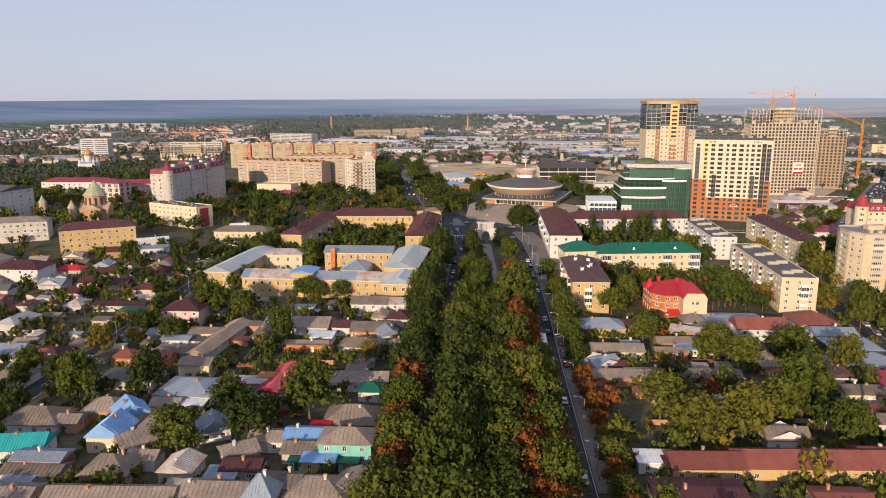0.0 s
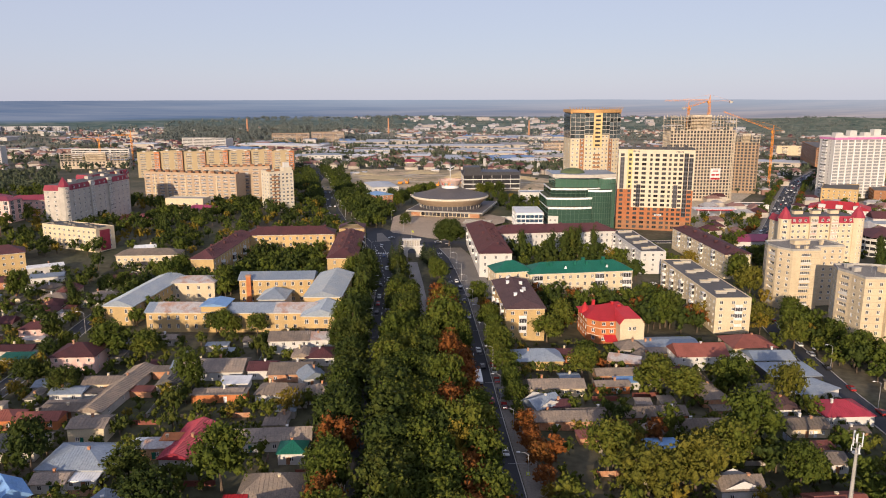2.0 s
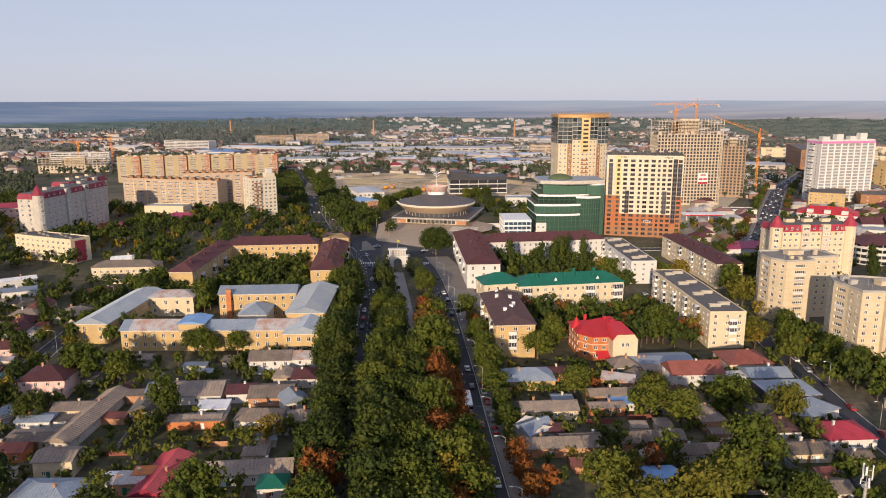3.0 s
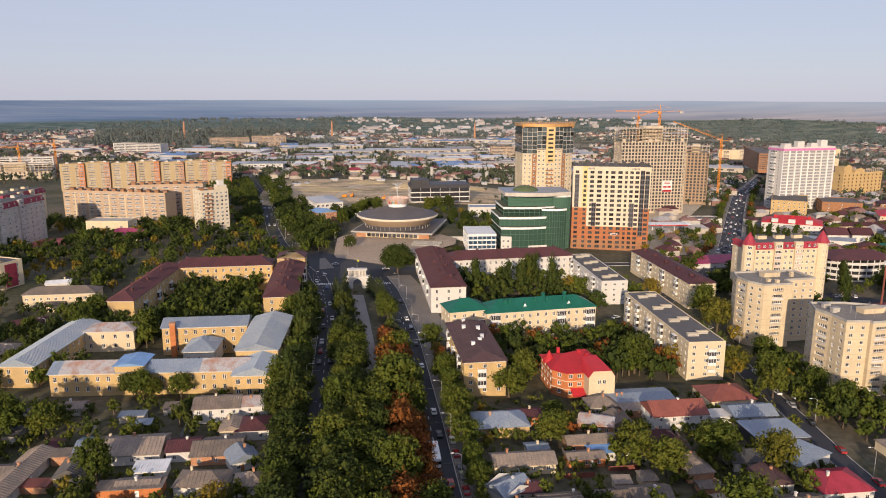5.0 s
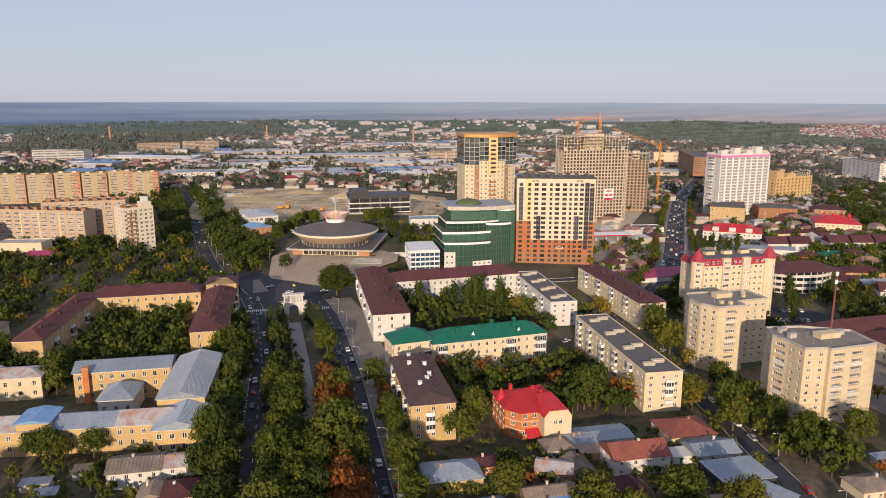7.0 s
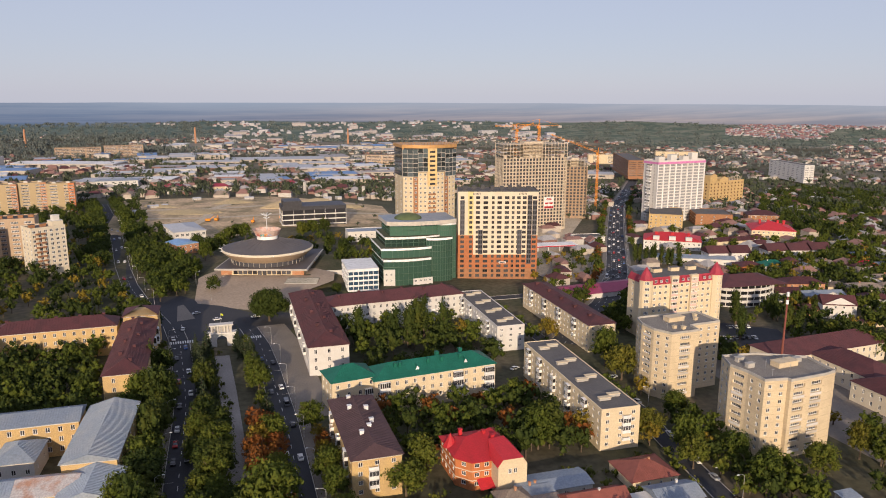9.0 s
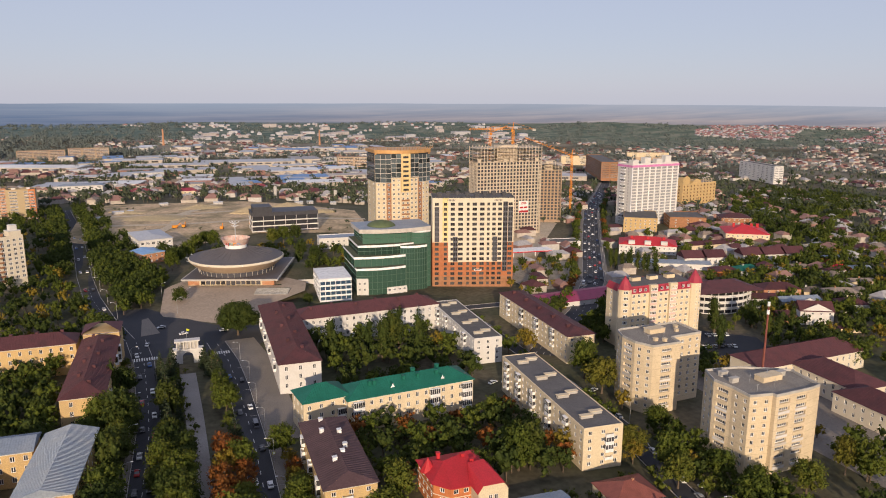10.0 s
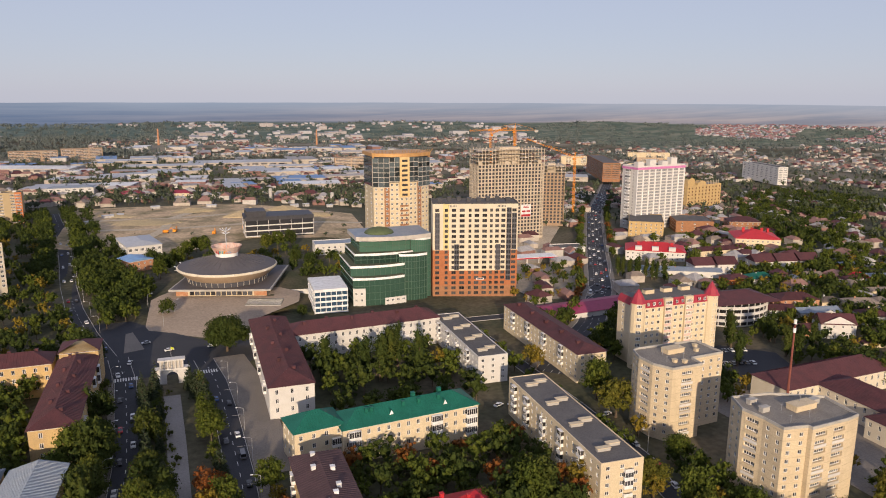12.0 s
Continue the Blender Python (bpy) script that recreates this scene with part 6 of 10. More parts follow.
# ---- the west side: large houses beyond the park ----
def slab(x, y, rot, w, d, n, wall, label, cols, z=None, fh=2.9, roof="bitumen", name="apartment_block", win=(1.5, 1.5), style="two", boxes=5, bmat="orange_brick"):
    ob, H = block(name, label, "apartment block", x, y, rot, w, d, n, fh, 1.2, wall, "flat", roof, cols=cols, win=win, style=style, group="blocks of flats", z=z, parapet=1.0)
    for i in range(boxes):
        roof_box(ob, -w / 2 + w * (i + 0.5) / boxes, 0, H + 0.1, 3.4, 2.4, 2.0, bmat, "bitumen")
    return ob, H


TAN1, H = slab(-126.0, 651.0, -24.4, 89.0, 14.0, 9, "peach_panel", "peach nine-storey slab of flats with brick roof boxes", (13, 0, 0, 0), 8.0, fh=2.8, boxes=12, win=(4.4, 1.5), style="five", bmat="brown_brick")
for c in (-34, -22, -4, 10, 26):
    g = Geo()
    g.box(c - 0.6, c + 0.6, -7.15, -6.9, -4, 25.6)
    part("pilaster", g, "tan_panel", TAN1)
TAN2, H = slab(-91.0, 657.0, 0.0, 56.0, 20.0, 10, "peach_panel", "peach ten-storey wing of flats", (7, 0, 0, 0), 8.5, boxes=9, win=(4.4, 1.5), style="five", bmat="brown_brick")
TAN3, H = slab(-54.8, 619.6, 28.0, 21.0, 16.0, 9, "pale_cream", "cream corner house of flats with a small tower", (6, 3, 0, 3), 10.5, boxes=3, win=(1.9, 1.7), style="two", bmat="brown_brick")
roof_box(TAN3, 6.6, -3, H, 7, 7, 3.6, "pale_cream", "white_plaster", "tower_room")
roof_box(TAN3, 6.6, -3, H + 3.8, 4, 4, 3.2, "white_plaster", "white_plaster", "tower_room")
for c in (-7.0, -3.5):
    for i in range(9):
        balcony(TAN3, c, -8.0, 1.2 + 2.9 * i, 0, 2.6, 1.0, 2.6, "brown_brick", False)


mk("row_panel", (0.43, 0.335, 0.205), 0.9, 0.12, 0.2, 3.0, 0.1, second=(0.36, 0.28, 0.17))


def long_row():
    """Ten-storey flats in a row: tan stretches with stacks of brick balconies between them, each stretch a house of its own."""
    for i in range(7):
        x = -233.0 + 26.4 * i
        ob, H = slab(x, 938.0 - (8.0 if i == 6 else 0.0) + 0.8 * i, -1.0, 26.0, 14.0, 11, "row_panel", "tan ten-storey flats with brick balcony stacks", (2, 0, 0, 0), -2.0 + (1.0 if i % 2 else 0.0), boxes=2, win=(6.8, 1.5), style="six",
                     bmat="white_plaster")
        g = Geo()
        g.box(7.4, 13.1, -8.6, -6.9, -3.0, H + 0.9)
        st = part("balcony_tower", g, "old_brick" if i % 3 else "orange_brick", ob, "red brick stack of balconies")
        for j in range(11):
            part("window", window_mesh(4.2, 1.5, "four"), None, st, at=pose(10.2, -8.72, 1.2 + 2.9 * j + 1.0))


long_row()
mansard_tower(-183.0, 568.0, 74.0, 75.0, 16.0, 9, 8.0, "grey eight-storey block with a dark red mansard and a corner turret", "grey_panel", 3.0, 1, (13, 0, 0, 3), red="crimson_roof")
mansard_tower(-196.0, 642.0, 73.0, 48.0, 15.0, 8, 9.0, "pale eight-storey wing with a dark red mansard", "cream_plaster", 3.0, 0, (8, 0, 0, 0), red="crimson_roof")
SCH, H = block("school", "cream four-storey house with a grey flat roof", "apartment block", -159.6, 471.5, -32.0, 45.0, 13.0, 4, 3.0, 0.8, "cream_plaster", "flat", "bitumen", cols=(11, 2, 0, 2), win=(1.5, 1.5))
for i in range(7):
    roof_box(SCH, -18 + 6 * i, (-2, 2, 0)[i % 3], H + 0.1, 2.4, 1.6, 1.0, "felt", "bitumen")
g = Geo()
g.box(22.5, 22.62, -4.0, 3.0, 0.5, 12.6)
part("wall_panel", g, "crimson_roof", SCH, "dark red panel on the end wall")
block("gym_hall", "pale sports hall beside a low red-roofed wing", "hall", -122.0, 602.0, -13.0, 30.0, 15.0, 2, 5.0, 0.6, "cream_plaster", "flat", "concrete", cols=(3, 2, 0, 1), win=(2.0, 2.0))
block("gym_wing", "low wing with a dark red hipped roof", "hall", -109.0, 584.0, -13.0, 24.0, 13.0, 1, 4.0, 0.6, "cream_plaster", "hip", "magenta_roof", 3.0, (4, 2, 0, 1))
block("office_building", "pink and white office house with a dark red roof", "office building", -292.0, 622.0, -5.0, 62.0, 16.0, 3, 3.6, 1.0, "white_plaster", "hip", "crimson_roof", 3.0, (14, 3, 0, 0), (1.5, 1.8))
block("office_building", "pink office wing with a dark red roof", "office building", -233.0, 606.0, 8.0, 44.0, 15.0, 3, 3.6, 1.0, "pink_plaster", "hip", "crimson_roof", 3.0, (11, 3, 0, 0), (1.5, 1.8))
block("office_porch", "dark glass entrance block of an office", "office building", -245.0, 577.0, -14.0, 17.0, 14.0, 4, 3.6, 1.0, "pink_plaster", "hip", "crimson_roof", 2.4, cols=(3, 2, 0, 2), win=(3.2, 3.2), style="three")
block("white_block", "white six-storey house on the town's edge", "apartment block", -297.0, 509.8, -20.0, 30.0, 28.0, 6, 3.0, 1.0, "white_plaster", "gable", "bitumen", 3.0, cols=(4, 4, 0, 0))
block("office_building", "grey three-storey office house with a slate roof", "office building", -249.8, 431.4, 15.0, 46.0, 13.0, 3, 3.3, 1.0, "grey_panel", "hip", "slate_roof", 2.6, (13, 2, 0, 0))
block("office_building", "yellow brick three-storey house with a maroon mansard", "office building", -190.2, 417.5, 24.0, 40.0, 14.0, 3, 3.4, 1.0, "yellow_plaster", "hip", "maroon_roof", 3.6, (10, 2, 0, 2))
block("school", "long cream two-storey house with a slate roof", "school building", -110.0, 436.0, -4.0, 34.0, 12.0, 2, 3.6, 0.8, "cream_plaster", "hip", "slate_roof", 2.6, (10, 2, 0, 0))
frame_tower(-349.0, 1108.0, -1.0, 92.0, 18.0, 5, 3.3, -2.0, "long unfinished concrete frame of five storeys", False, 3, 18, 3)
crane(-348, 1122, -2, 40, 36, 178, 14)
crane(-305, 1128, -2, 44, 30, 165, 12)


mk("terracotta", (0.46, 0.27, 0.16), 0.9, 0.15, 0.3, 3.0, 0.2, second=(0.52, 0.34, 0.21))


def church():
    ob = thing("church", -222.0, 489.0, 10.0, "terracotta stone church with a pointed green dome", "church")
    g = Geo()
    g.prism([(-9, -7), (9, -7), (9, 7), (-9, 7)], -3, 9)
    g.prism([(-5, -11), (5, -11), (5, 11), (-5, 11)], -3, 9)
    part("wall", g, "terracotta", ob)
    r = Geo()
    for a, b in ((9.4, 7.4), (5.4, 11.4)):
        if a > b:
            r.face([(-a, -b, 9), (a, -b, 9), (a, 0, 12.5), (-a, 0, 12.5)]), r.face([(a, b, 9), (-a, b, 9), (-a, 0, 12.5), (a, 0, 12.5)])
            r.face([(a, -b, 9), (a, b, 9), (a, 0, 12.5)]), r.face([(-a, b, 9), (-a, -b, 9), (-a, 0, 12.5)])
        else:
            r.face([(-a, -b, 9), (0, -b, 12.5), (0, b, 12.5), (-a, b, 9)]), r.face([(a, b, 9), (0, b, 12.5), (0, -b, 12.5), (a, -b, 9)])
            r.face([(-a, -b, 9), (a, -b, 9), (0, -b, 12.5)]), r.face([(a, b, 9), (-a, b, 9), (0, b, 12.5)])
    part("roof", r, "peach_panel", ob)
    d = Geo()
    d.lathe([(7.0, 9), (7.0, 17.6), (7.7, 17.7)], 12)
    part("drum", d, "terracotta", ob)
    c = Geo()
    c.lathe([(7.9, 17.6), (4.2, 22.4), (0.2, 27.6)], 12)
    M["verdigris"] = material("verdigris", (0.36, 0.36, 0.24), 0.6)
    part("dome", c, "verdigris", ob, "pointed pale green dome")
    for i in range(12):
        a = 2 * math.pi * (i + 0.5) / 12
        w = Geo()
        w.box(-0.75, 0.75, -0.15, 0.1, 11.5, 16.4)
        part("drum_window", w, "window_glass", ob, at=pose(6.85 * math.cos(a), 6.85 * math.sin(a), 0, 0, 0, math.degrees(a) + 90))
    for x, y in ((-13, -8), (-40, 22)):
        t = Geo()
        t.lathe([(2.6, -3), (2.6, 10.5), (3.0, 10.6)], 8, cx=x, cy=y)
        part("bell_tower", t, "peach_panel", ob)
        t = Geo()
        t.lathe([(3.1, 10.5), (1.2, 13.6), (0.1, 16)], 8, cx=x, cy=y)
        part("bell_roof", t, "verdigris", ob)
    return ob


church()

def white_church():
    """A white church with gilded onion domes among the trees of the west wood."""
    ob = thing("church", -404.0, 884.0, 8.0, "white church with gilded onion domes among trees", "church")
    g = Geo()
    g.prism(rect(20, 16), -4, 12)
    part("wall", g, "white_plaster", ob)
    part("roof", hip_roof(20, 16, 12, 3.0, 0.6), "blue_roof", ob, "pale blue metal roof")
    for x, y, k in ((0, 0, 1.0), (-8, -6, 0.42), (8, -6, 0.42), (-8, 6, 0.42), (8, 6, 0.42)):
        d = Geo()
        d.lathe([(4.2 * k, 12), (4.2 * k, 12 + 9 * k), (4.6 * k, 12 + 9.2 * k)], 12, cx=x, cy=y)
        part("drum", d, "white_plaster", ob)
        d = Geo()
        z = 12 + 9.2 * k
        d.lathe([(3.9 * k, z), (5.2 * k, z + 1.8 * k), (4.6 * k, z + 3.6 * k), (2.2 * k, z + 5.6 * k), (0.6 * k, z + 7.2 * k), (0.15 * k, z + 9.5 * k)], 14, cx=x, cy=y)
        part("dome", d, "gold_panel", ob, "gilded onion dome", smooth=True)


white_church()

# ---- the east side: houses along the avenue ----
MR, H = block("office_building", "long cream house with a broad maroon hipped roof", "office building", 298.0, 329.5, -1.0, 64.0, 19.0, 2, 3.8, 0.8, "pale_cream", "hip", "maroon_roof", 4.6, (16, 0, 0, 0), (1.2, 2.2), seams=1.5)
block("office_building", "cream house wing with a maroon hipped roof", "office building", 291.5, 304.0, -4.0, 19.0, 34.0, 2, 3.8, 0.8, "pale_cream", "hip", "maroon_roof", 4.4, (5, 0, 0, 8), (1.2, 2.2), seams=1.5)
block("office_building", "cream two-storey house with a maroon hipped roof", "office building", 281.0, 277.0, -4.0, 18.0, 28.0, 2, 3.6, 0.8, "pale_cream", "hip", "maroon_roof", 4.2, (5, 0, 0, 7), (1.2, 1.8), seams=1.5)
sheet("yard", [(236, 236), (268, 230), (300, 250), (284, 322), (262, 350), (240, 350), (238, 290)], "paving", 0.2, "worn paved yard between offices and flats", "yard", 6)
RG = thing("office_building", 340.0, 423.0, -8.0, "round-fronted white house with bands of dark glass", "office building", z=-1.0)
for i in range(4):
    for r0, z0, z1, mt in ((17.0, 3.6 * i, 3.6 * i + 1.6, "white_plaster"), (16.6, 3.6 * i + 1.6, 3.6 * i + 3.6, "window_glass")):
        g = Geo()
        g.prism([(r0 * 1.25 * math.cos(radians(a)), r0 * 0.8 * math.sin(radians(a))) for a in range(180, 361, 12)] + [(r0 * 1.25, 12), (-r0 * 1.25, 12)], z0 - (3 if i == 0 else 0), z1)
        part("band" if mt == "white_plaster" else "glazing", g, mt, RG)
    for a in range(186, 360, 12):
        m = Geo()
        x, y = 21.1 * math.cos(radians(a)), 13.5 * math.sin(radians(a))
        m.beam((x, y, 3.6 * i), (x, y, 3.6 * i + 3.6), 0.35)
        part("mullion", m, "white_plaster", RG)
g = hip_roof(43, 27, 14.4, 4.0, 0.6)
part("roof", g, "maroon_roof", RG)
block("market_hall", "long low hall with a magenta metal roof", "hall", 274.0, 471.0, 0.0, 64.0, 22.0, 1, 4.0, 0.6, "white_plaster", "gable", "magenta_roof", 2.6, (8, 2, 0, 0), z=-2.0)
RS, H = block("office_building", "white house with a broad bright red mansard roof", "office building", 420.0, 584.0, -38.0, 46.0, 28.0, 2, 3.4, 0.8, "white_plaster", "hip", "red_roof", 5.0, (12, 6, 0, 6))
for xx in (-13, 0, 13):
    chimney(RS, xx, -3, H + 3.2, 2.0, 2.2, "red_roof")
    q = Geo()
    q.box(xx - 2.6, xx + 2.6, -13.6, -9.4, H + 0.2, H + 3.2)
    part("dormer", q, "white_plaster", RS)
block("apartment_block", "ochre five-storey house with a stepped flat roof", "apartment block", 493.0, 684.0, -38.0, 32.0, 50.0, 4, 3.2, 1.0, "yellow_plaster", "flat", "bitumen", cols=(7, 0, 0, 10), group="blocks of flats")
block("office_building", "red-brown brick house with a flat roof", "office building", 548.0, 682.0, -30.0, 36.0, 40.0, 3, 3.2, 1.0, "brown_brick", "flat", "bitumen", cols=(3, 0, 0, 9))
RR, H = block("apartment_block", "white five-storey house with a bright red roof", "apartment block", 523.0, 578.0, -36.0, 36.0, 34.0, 3, 3.3, 1.0, "cream_plaster", "hip", "red_roof", 5.5, (9, 0, 0, 8))
for xx in (-9, -2, 6, 11):
    chimney(RR, xx, 2, H + 4.0, 2.2, 2.0, "red_roof")
UNF, H = block("unfinished_house", "ochre unfinished house with empty windows", "house", 700.0, 842.0, 9.0, 66.0, 34.0, 6, 4.2, 1.0, "yellow_plaster", "flat", "bitumen", cols=(10, 0, 0, 3), win=(2.0, 2.0), frame="brown_brick", z=-12.0)
for x0, x1, h in ((-33, -20, 8.0), (-14, 2, 3.5)):
    g = Geo()
    g.box(x0, x1, -17.1, -4.0, H, H + h)
    g.face([(x0, -17.15, H + h), (x1, -17.15, H + h), ((x0 + x1) / 2, -17.15, H + h + 3.0)])
    part("gable_storey", g, "yellow_plaster", UNF)
for i in range(8):
    g = Geo()
    g.box(8 + 3.2 * i, 8.5 + 3.2 * i, -14, -13.5, H, H + 5.0)
    part("column", g, "raw_concrete", UNF)
block("office_building", "long brown office house with pale window bands", "office building", 838.0, 1222.0, -26.0, 30.0, 170.0, 7, 3.8, 1.0, "brown_brick", "flat", "bitumen", cols=(2, 0, 0, 9), win=(13.0, 1.7), style="six", frame="far_pale", z=-17.0)
slab(1104.0, 1095.0, -17.0, 18.0, 118.0, 8, "white_plaster", "long white slab of flats on the slope", (2, 0, 0, 8), z=-24.0, boxes=0, fh=3.1, win=(7.0, 1.5), style="six")
block("shop_house", "grey maroon-roofed house behind poplars", "house", 590.0, 655.0, -30.0, 30.0, 20.0, 3, 3.2, 0.6, "brown_brick", "hip", "maroon_roof", 4.0, (6, 0, 0, 4))
for i in range(5):
    x, y = 408.0 + 17.0 * i + (14 if i > 1 else 0), 520.0 - 5.2 * i
    T, H = block("terrace_house", "white gabled terrace house with a maroon roof", "house", x, y, -18.0, 15.0, 14.0, 2, 3.4, 0.6, "white_plaster", "gable", "maroon_roof", 4.6, (3, 2, 0, 2), group="terrace houses")
    for j in (0, 1):
        balcony(T, 1.5, -7, 0.6 + 3.4 * j, 0, 6.0, 1.4, 2.8, glazed=False)
for i, (x, y, w, d, n, rot, wall) in enumerate(((1180, 1500, 60, 14, 5, -30, "peach_panel"),
                                           (1010, 1560, 70, 16, 6, -20, "tan_panel"), (1080, 1380, 90, 14, 4, -28, "tan_panel"), (1300, 1650, 110, 14, 5, -24, "tan_panel"))):
    slab(x, y, rot, w, d, n, wall, "distant slab of flats on the slope", (max(2, int(w / 28)), 0, 0, 0), boxes=0, fh=3.0, win=(12.0, 1.5), style="six")
gs = thing("petrol_station", 318.0, 606.0, -10.0, "white petrol station canopy with a red edge", "petrol station", z=-4.0)
g = Geo()
g.box(-18, 18, -7, 7, 5.2, 6.2)
part("canopy", g, "white_paint", gs)
g = Geo()
g.box(-18.1, 18.1, -7.1, -6.9, 5.2, 6.0)
part("edge_band", g, "red_roof", gs)
for x in (-14, -5, 5, 14):
    g = Geo()
    g.box(x - 0.3, x + 0.3, -0.3, 0.3, 0, 5.2)
    part("column", g, "white_paint", gs)
block("kiosk_row", "grey shop house by the petrol station", "shop", 366.0, 630.0, -12.0, 26.0, 16.0, 1, 5.0, 0.6, "white_plaster", "flat", "bitumen", cols=(5, 2, 0, 2), z=-5.0)
ms = thing("lattice_mast", 262.5, 318.0, 0, "brown steel radio mast with white drums on top", "mast")
g = Geo()
g.lathe([(0.6, 0), (0.35, 38)], 8)
part("shaft", g, "rust_roof", ms)
for z in (35, 38.5):
    g = Geo()
    g.lathe([(0.6, z), (0.6, z + 1.8)], 10)
    part("drum", g, "white_paint", ms)

# ---- small houses ----
WALL_WORD = {"white_plaster": "whitewashed", "cream_plaster": "cream", "yellow_plaster": "ochre", "orange_brick": "orange brick", "old_brick": "old brick", "grey_panel": "grey",
             "pink_plaster": "pink", "teal_plaster": "turquoise", "rust_roof": "red-brown", "dark_panel": "dark-walled"}
ROOF_WORD = {"zinc_roof": "pale zinc", "slate_roof": "weathered grey slate", "maroon_roof": "maroon metal", "rust_roof": "rust-red metal", "blue_roof": "bright blue metal", "red_roof": "bright red metal",
             "green_roof": "dark green metal", "teal_roof": "turquoise metal", "bitumen": "grey felt", "white_paint": "white sheet", "rusty_zinc": "rusty zinc", "brown_roof": "brown metal",
             "orange_brick": "orange", "white_plaster": "white", "cream_plaster": "cream", "crimson_red": "crimson metal"}
dice = random.Random(7)


def house(x, y, rot, w, d, eave, rise, kind, roof, wall, few=False):
    shape = {"hip": "hipped", "gable": "gabled", "gable2": "steep gabled", "flat": "flat"}[kind]
    ob = thing("shed" if kind == "flat" and w * d < 60 else "house", x, y, rot, "%s %s with a %s %s roof" % (WALL_WORD[wall], "shed" if kind == "flat" and w * d < 60 else "house", ROOF_WORD[roof], shape),
               "shed" if kind == "flat" and w * d < 60 else "house", "small houses")
    FOOT.append((x, y, rot, w, d))
    P, g, holes = rect(w, d), Geo(), []
    nf, ns = max(1, int(w / 3.6)), max(1, int(d / 4.5))
    if few or kind == "flat":
        nf, ns = min(nf, 2) if y < 200 else 0, 0
    nf, ns = min(nf, 4), min(ns, 2) if eave > 5 or y < 215 else 0
    if eave > 5:
        rows = [(0.9, 2.2), (eave - 2.0, eave - 0.7)]
    else:
        rows = [(0.9, min(2.2, eave - 0.5))]
    skip = dice.randrange(4)
    for i in range(4):
        L, n = (w, nf) if i % 2 == 0 else (d, ns)
        n = 0 if i == 2 or (i % 2 and (i + skip) % 3 == 0) else n
        holes += facade(g, P[i], P[(i + 1) % 4], -2.0, eave, even(L, n, 1.1), rows if n else [], deep=0.15)
    if kind in ("gable", "gable2"):
        along = (w >= d) if kind == "gable" else False
        for s in (-1, 1):
            if along:
                g.face([(s * w / 2, -s * d / 2, eave), (s * w / 2, s * d / 2, eave), (s * w / 2, 0, eave + rise * 0.95)])
            else:
                g.face([(s * w / 2, s * d / 2, eave), (-s * w / 2, s * d / 2, eave), (0, s * d / 2, eave + rise * 0.95)])
    part("wall", g, wall, ob)
    put_windows(holes, ob)
    if not few and y < 260:
        dr = Geo()
        dr.box(-0.5, 0.5, -0.06, 0.02, 0, 2.05, 0)
        part("door", dr, ("brown_brick", "white_paint", "green_roof")[dice.randrange(3)], ob, at=pose(w * 0.5 * (0.5 - 1.0 * (skip % 2)) * 0.5, -d / 2 - 0.005, 0.1))
    seam = 1.0 if roof in ("slate_roof", "bitumen") else 0.7
    if kind == "flat":
        r = Geo()
        tilt = dice.choice((0.0, 0.35, 0.5))
        xs = [(-w / 2 - 0.4, 0.0)]
        for i in range(1, int(w / seam)):
            c = -w / 2 + i * seam
            xs += [(c - 0.07, 0.0), (c - 0.04, 0.08), (c + 0.04, 0.08), (c + 0.07, 0.0)]
        xs.append((w / 2 + 0.4, 0.0))
        for (x0, h0), (x1, h1) in zip(xs, xs[1:]):
            r.face([(x0, -d / 2 - 0.4, eave + h0), (x1, -d / 2 - 0.4, eave + h1), (x1, d / 2 + 0.4, eave + tilt + h1), (x0, d / 2 + 0.4, eave + tilt + h0)])
        q = [(-w / 2 - 0.4, -d / 2 - 0.4, eave - 0.2), (w / 2 + 0.4, -d / 2 - 0.4, eave - 0.2), (w / 2 + 0.4, d / 2 + 0.4, eave + tilt - 0.2), (-w / 2 - 0.4, d / 2 + 0.4, eave + tilt - 0.2)]
        r.face(q[::-1])
        for i in range(4):
            j = (i + 1) % 4
            r.face([q[i], q[j], (q[j][0], q[j][1], q[j][2] + 0.2), (q[i][0], q[i][1], q[i][2] + 0.2)])
        part("roof", r, roof, ob)
    elif kind == "gable2":
        r = hip_roof(d, w, eave, rise, 0.45, 0.0, seams=seam)
        part("roof", r, roof, ob, at=pose(0, 0, 0, 0, 0, 90))
    else:
        part("roof", hip_roof(w, d, eave, rise, 0.45, 1.0 if kind == "hip" else 0.0, seams=seam), roof, ob)
    if kind != "flat":
        chimney(ob, dice.uniform(-0.25, 0.25) * w, dice.uniform(-0.1, 0.2) * d, eave + rise * 0.75, dice.uniform(0.7, 1.3), 0.6, dice.choice(("old_brick", "cream_plaster", "white_plaster", "old_brick")))
    return ob

# ---- small houses between the streets ----
house(-142.6, 239.0, -5, 10, 8, 3.0, 2.2, "gable", "zinc_roof", "grey_panel")
house(-129.0, 233.5, -5, 11, 8, 3.0, 2.2, "hip", "rust_roof", "white_plaster")
house(-131.0, 224.0, -5, 8, 5, 2.8, 0.8, "gable", "zinc_roof", "white_plaster")
house(-129.2, 215.9, -5, 11, 8, 3.0, 2.2, "hip", "slate_roof", "white_plaster")
house(-100.7, 232.1, -5, 8, 7, 3.2, 2, "hip", "rust_roof", "orange_brick")
house(-90.8, 230.4, -5, 12, 6, 3, 1.6, "gable", "rust_roof", "orange_brick")
house(-85.5, 237.2, -5, 13, 6, 2.6, 1, "gable", "slate_roof", "grey_panel")
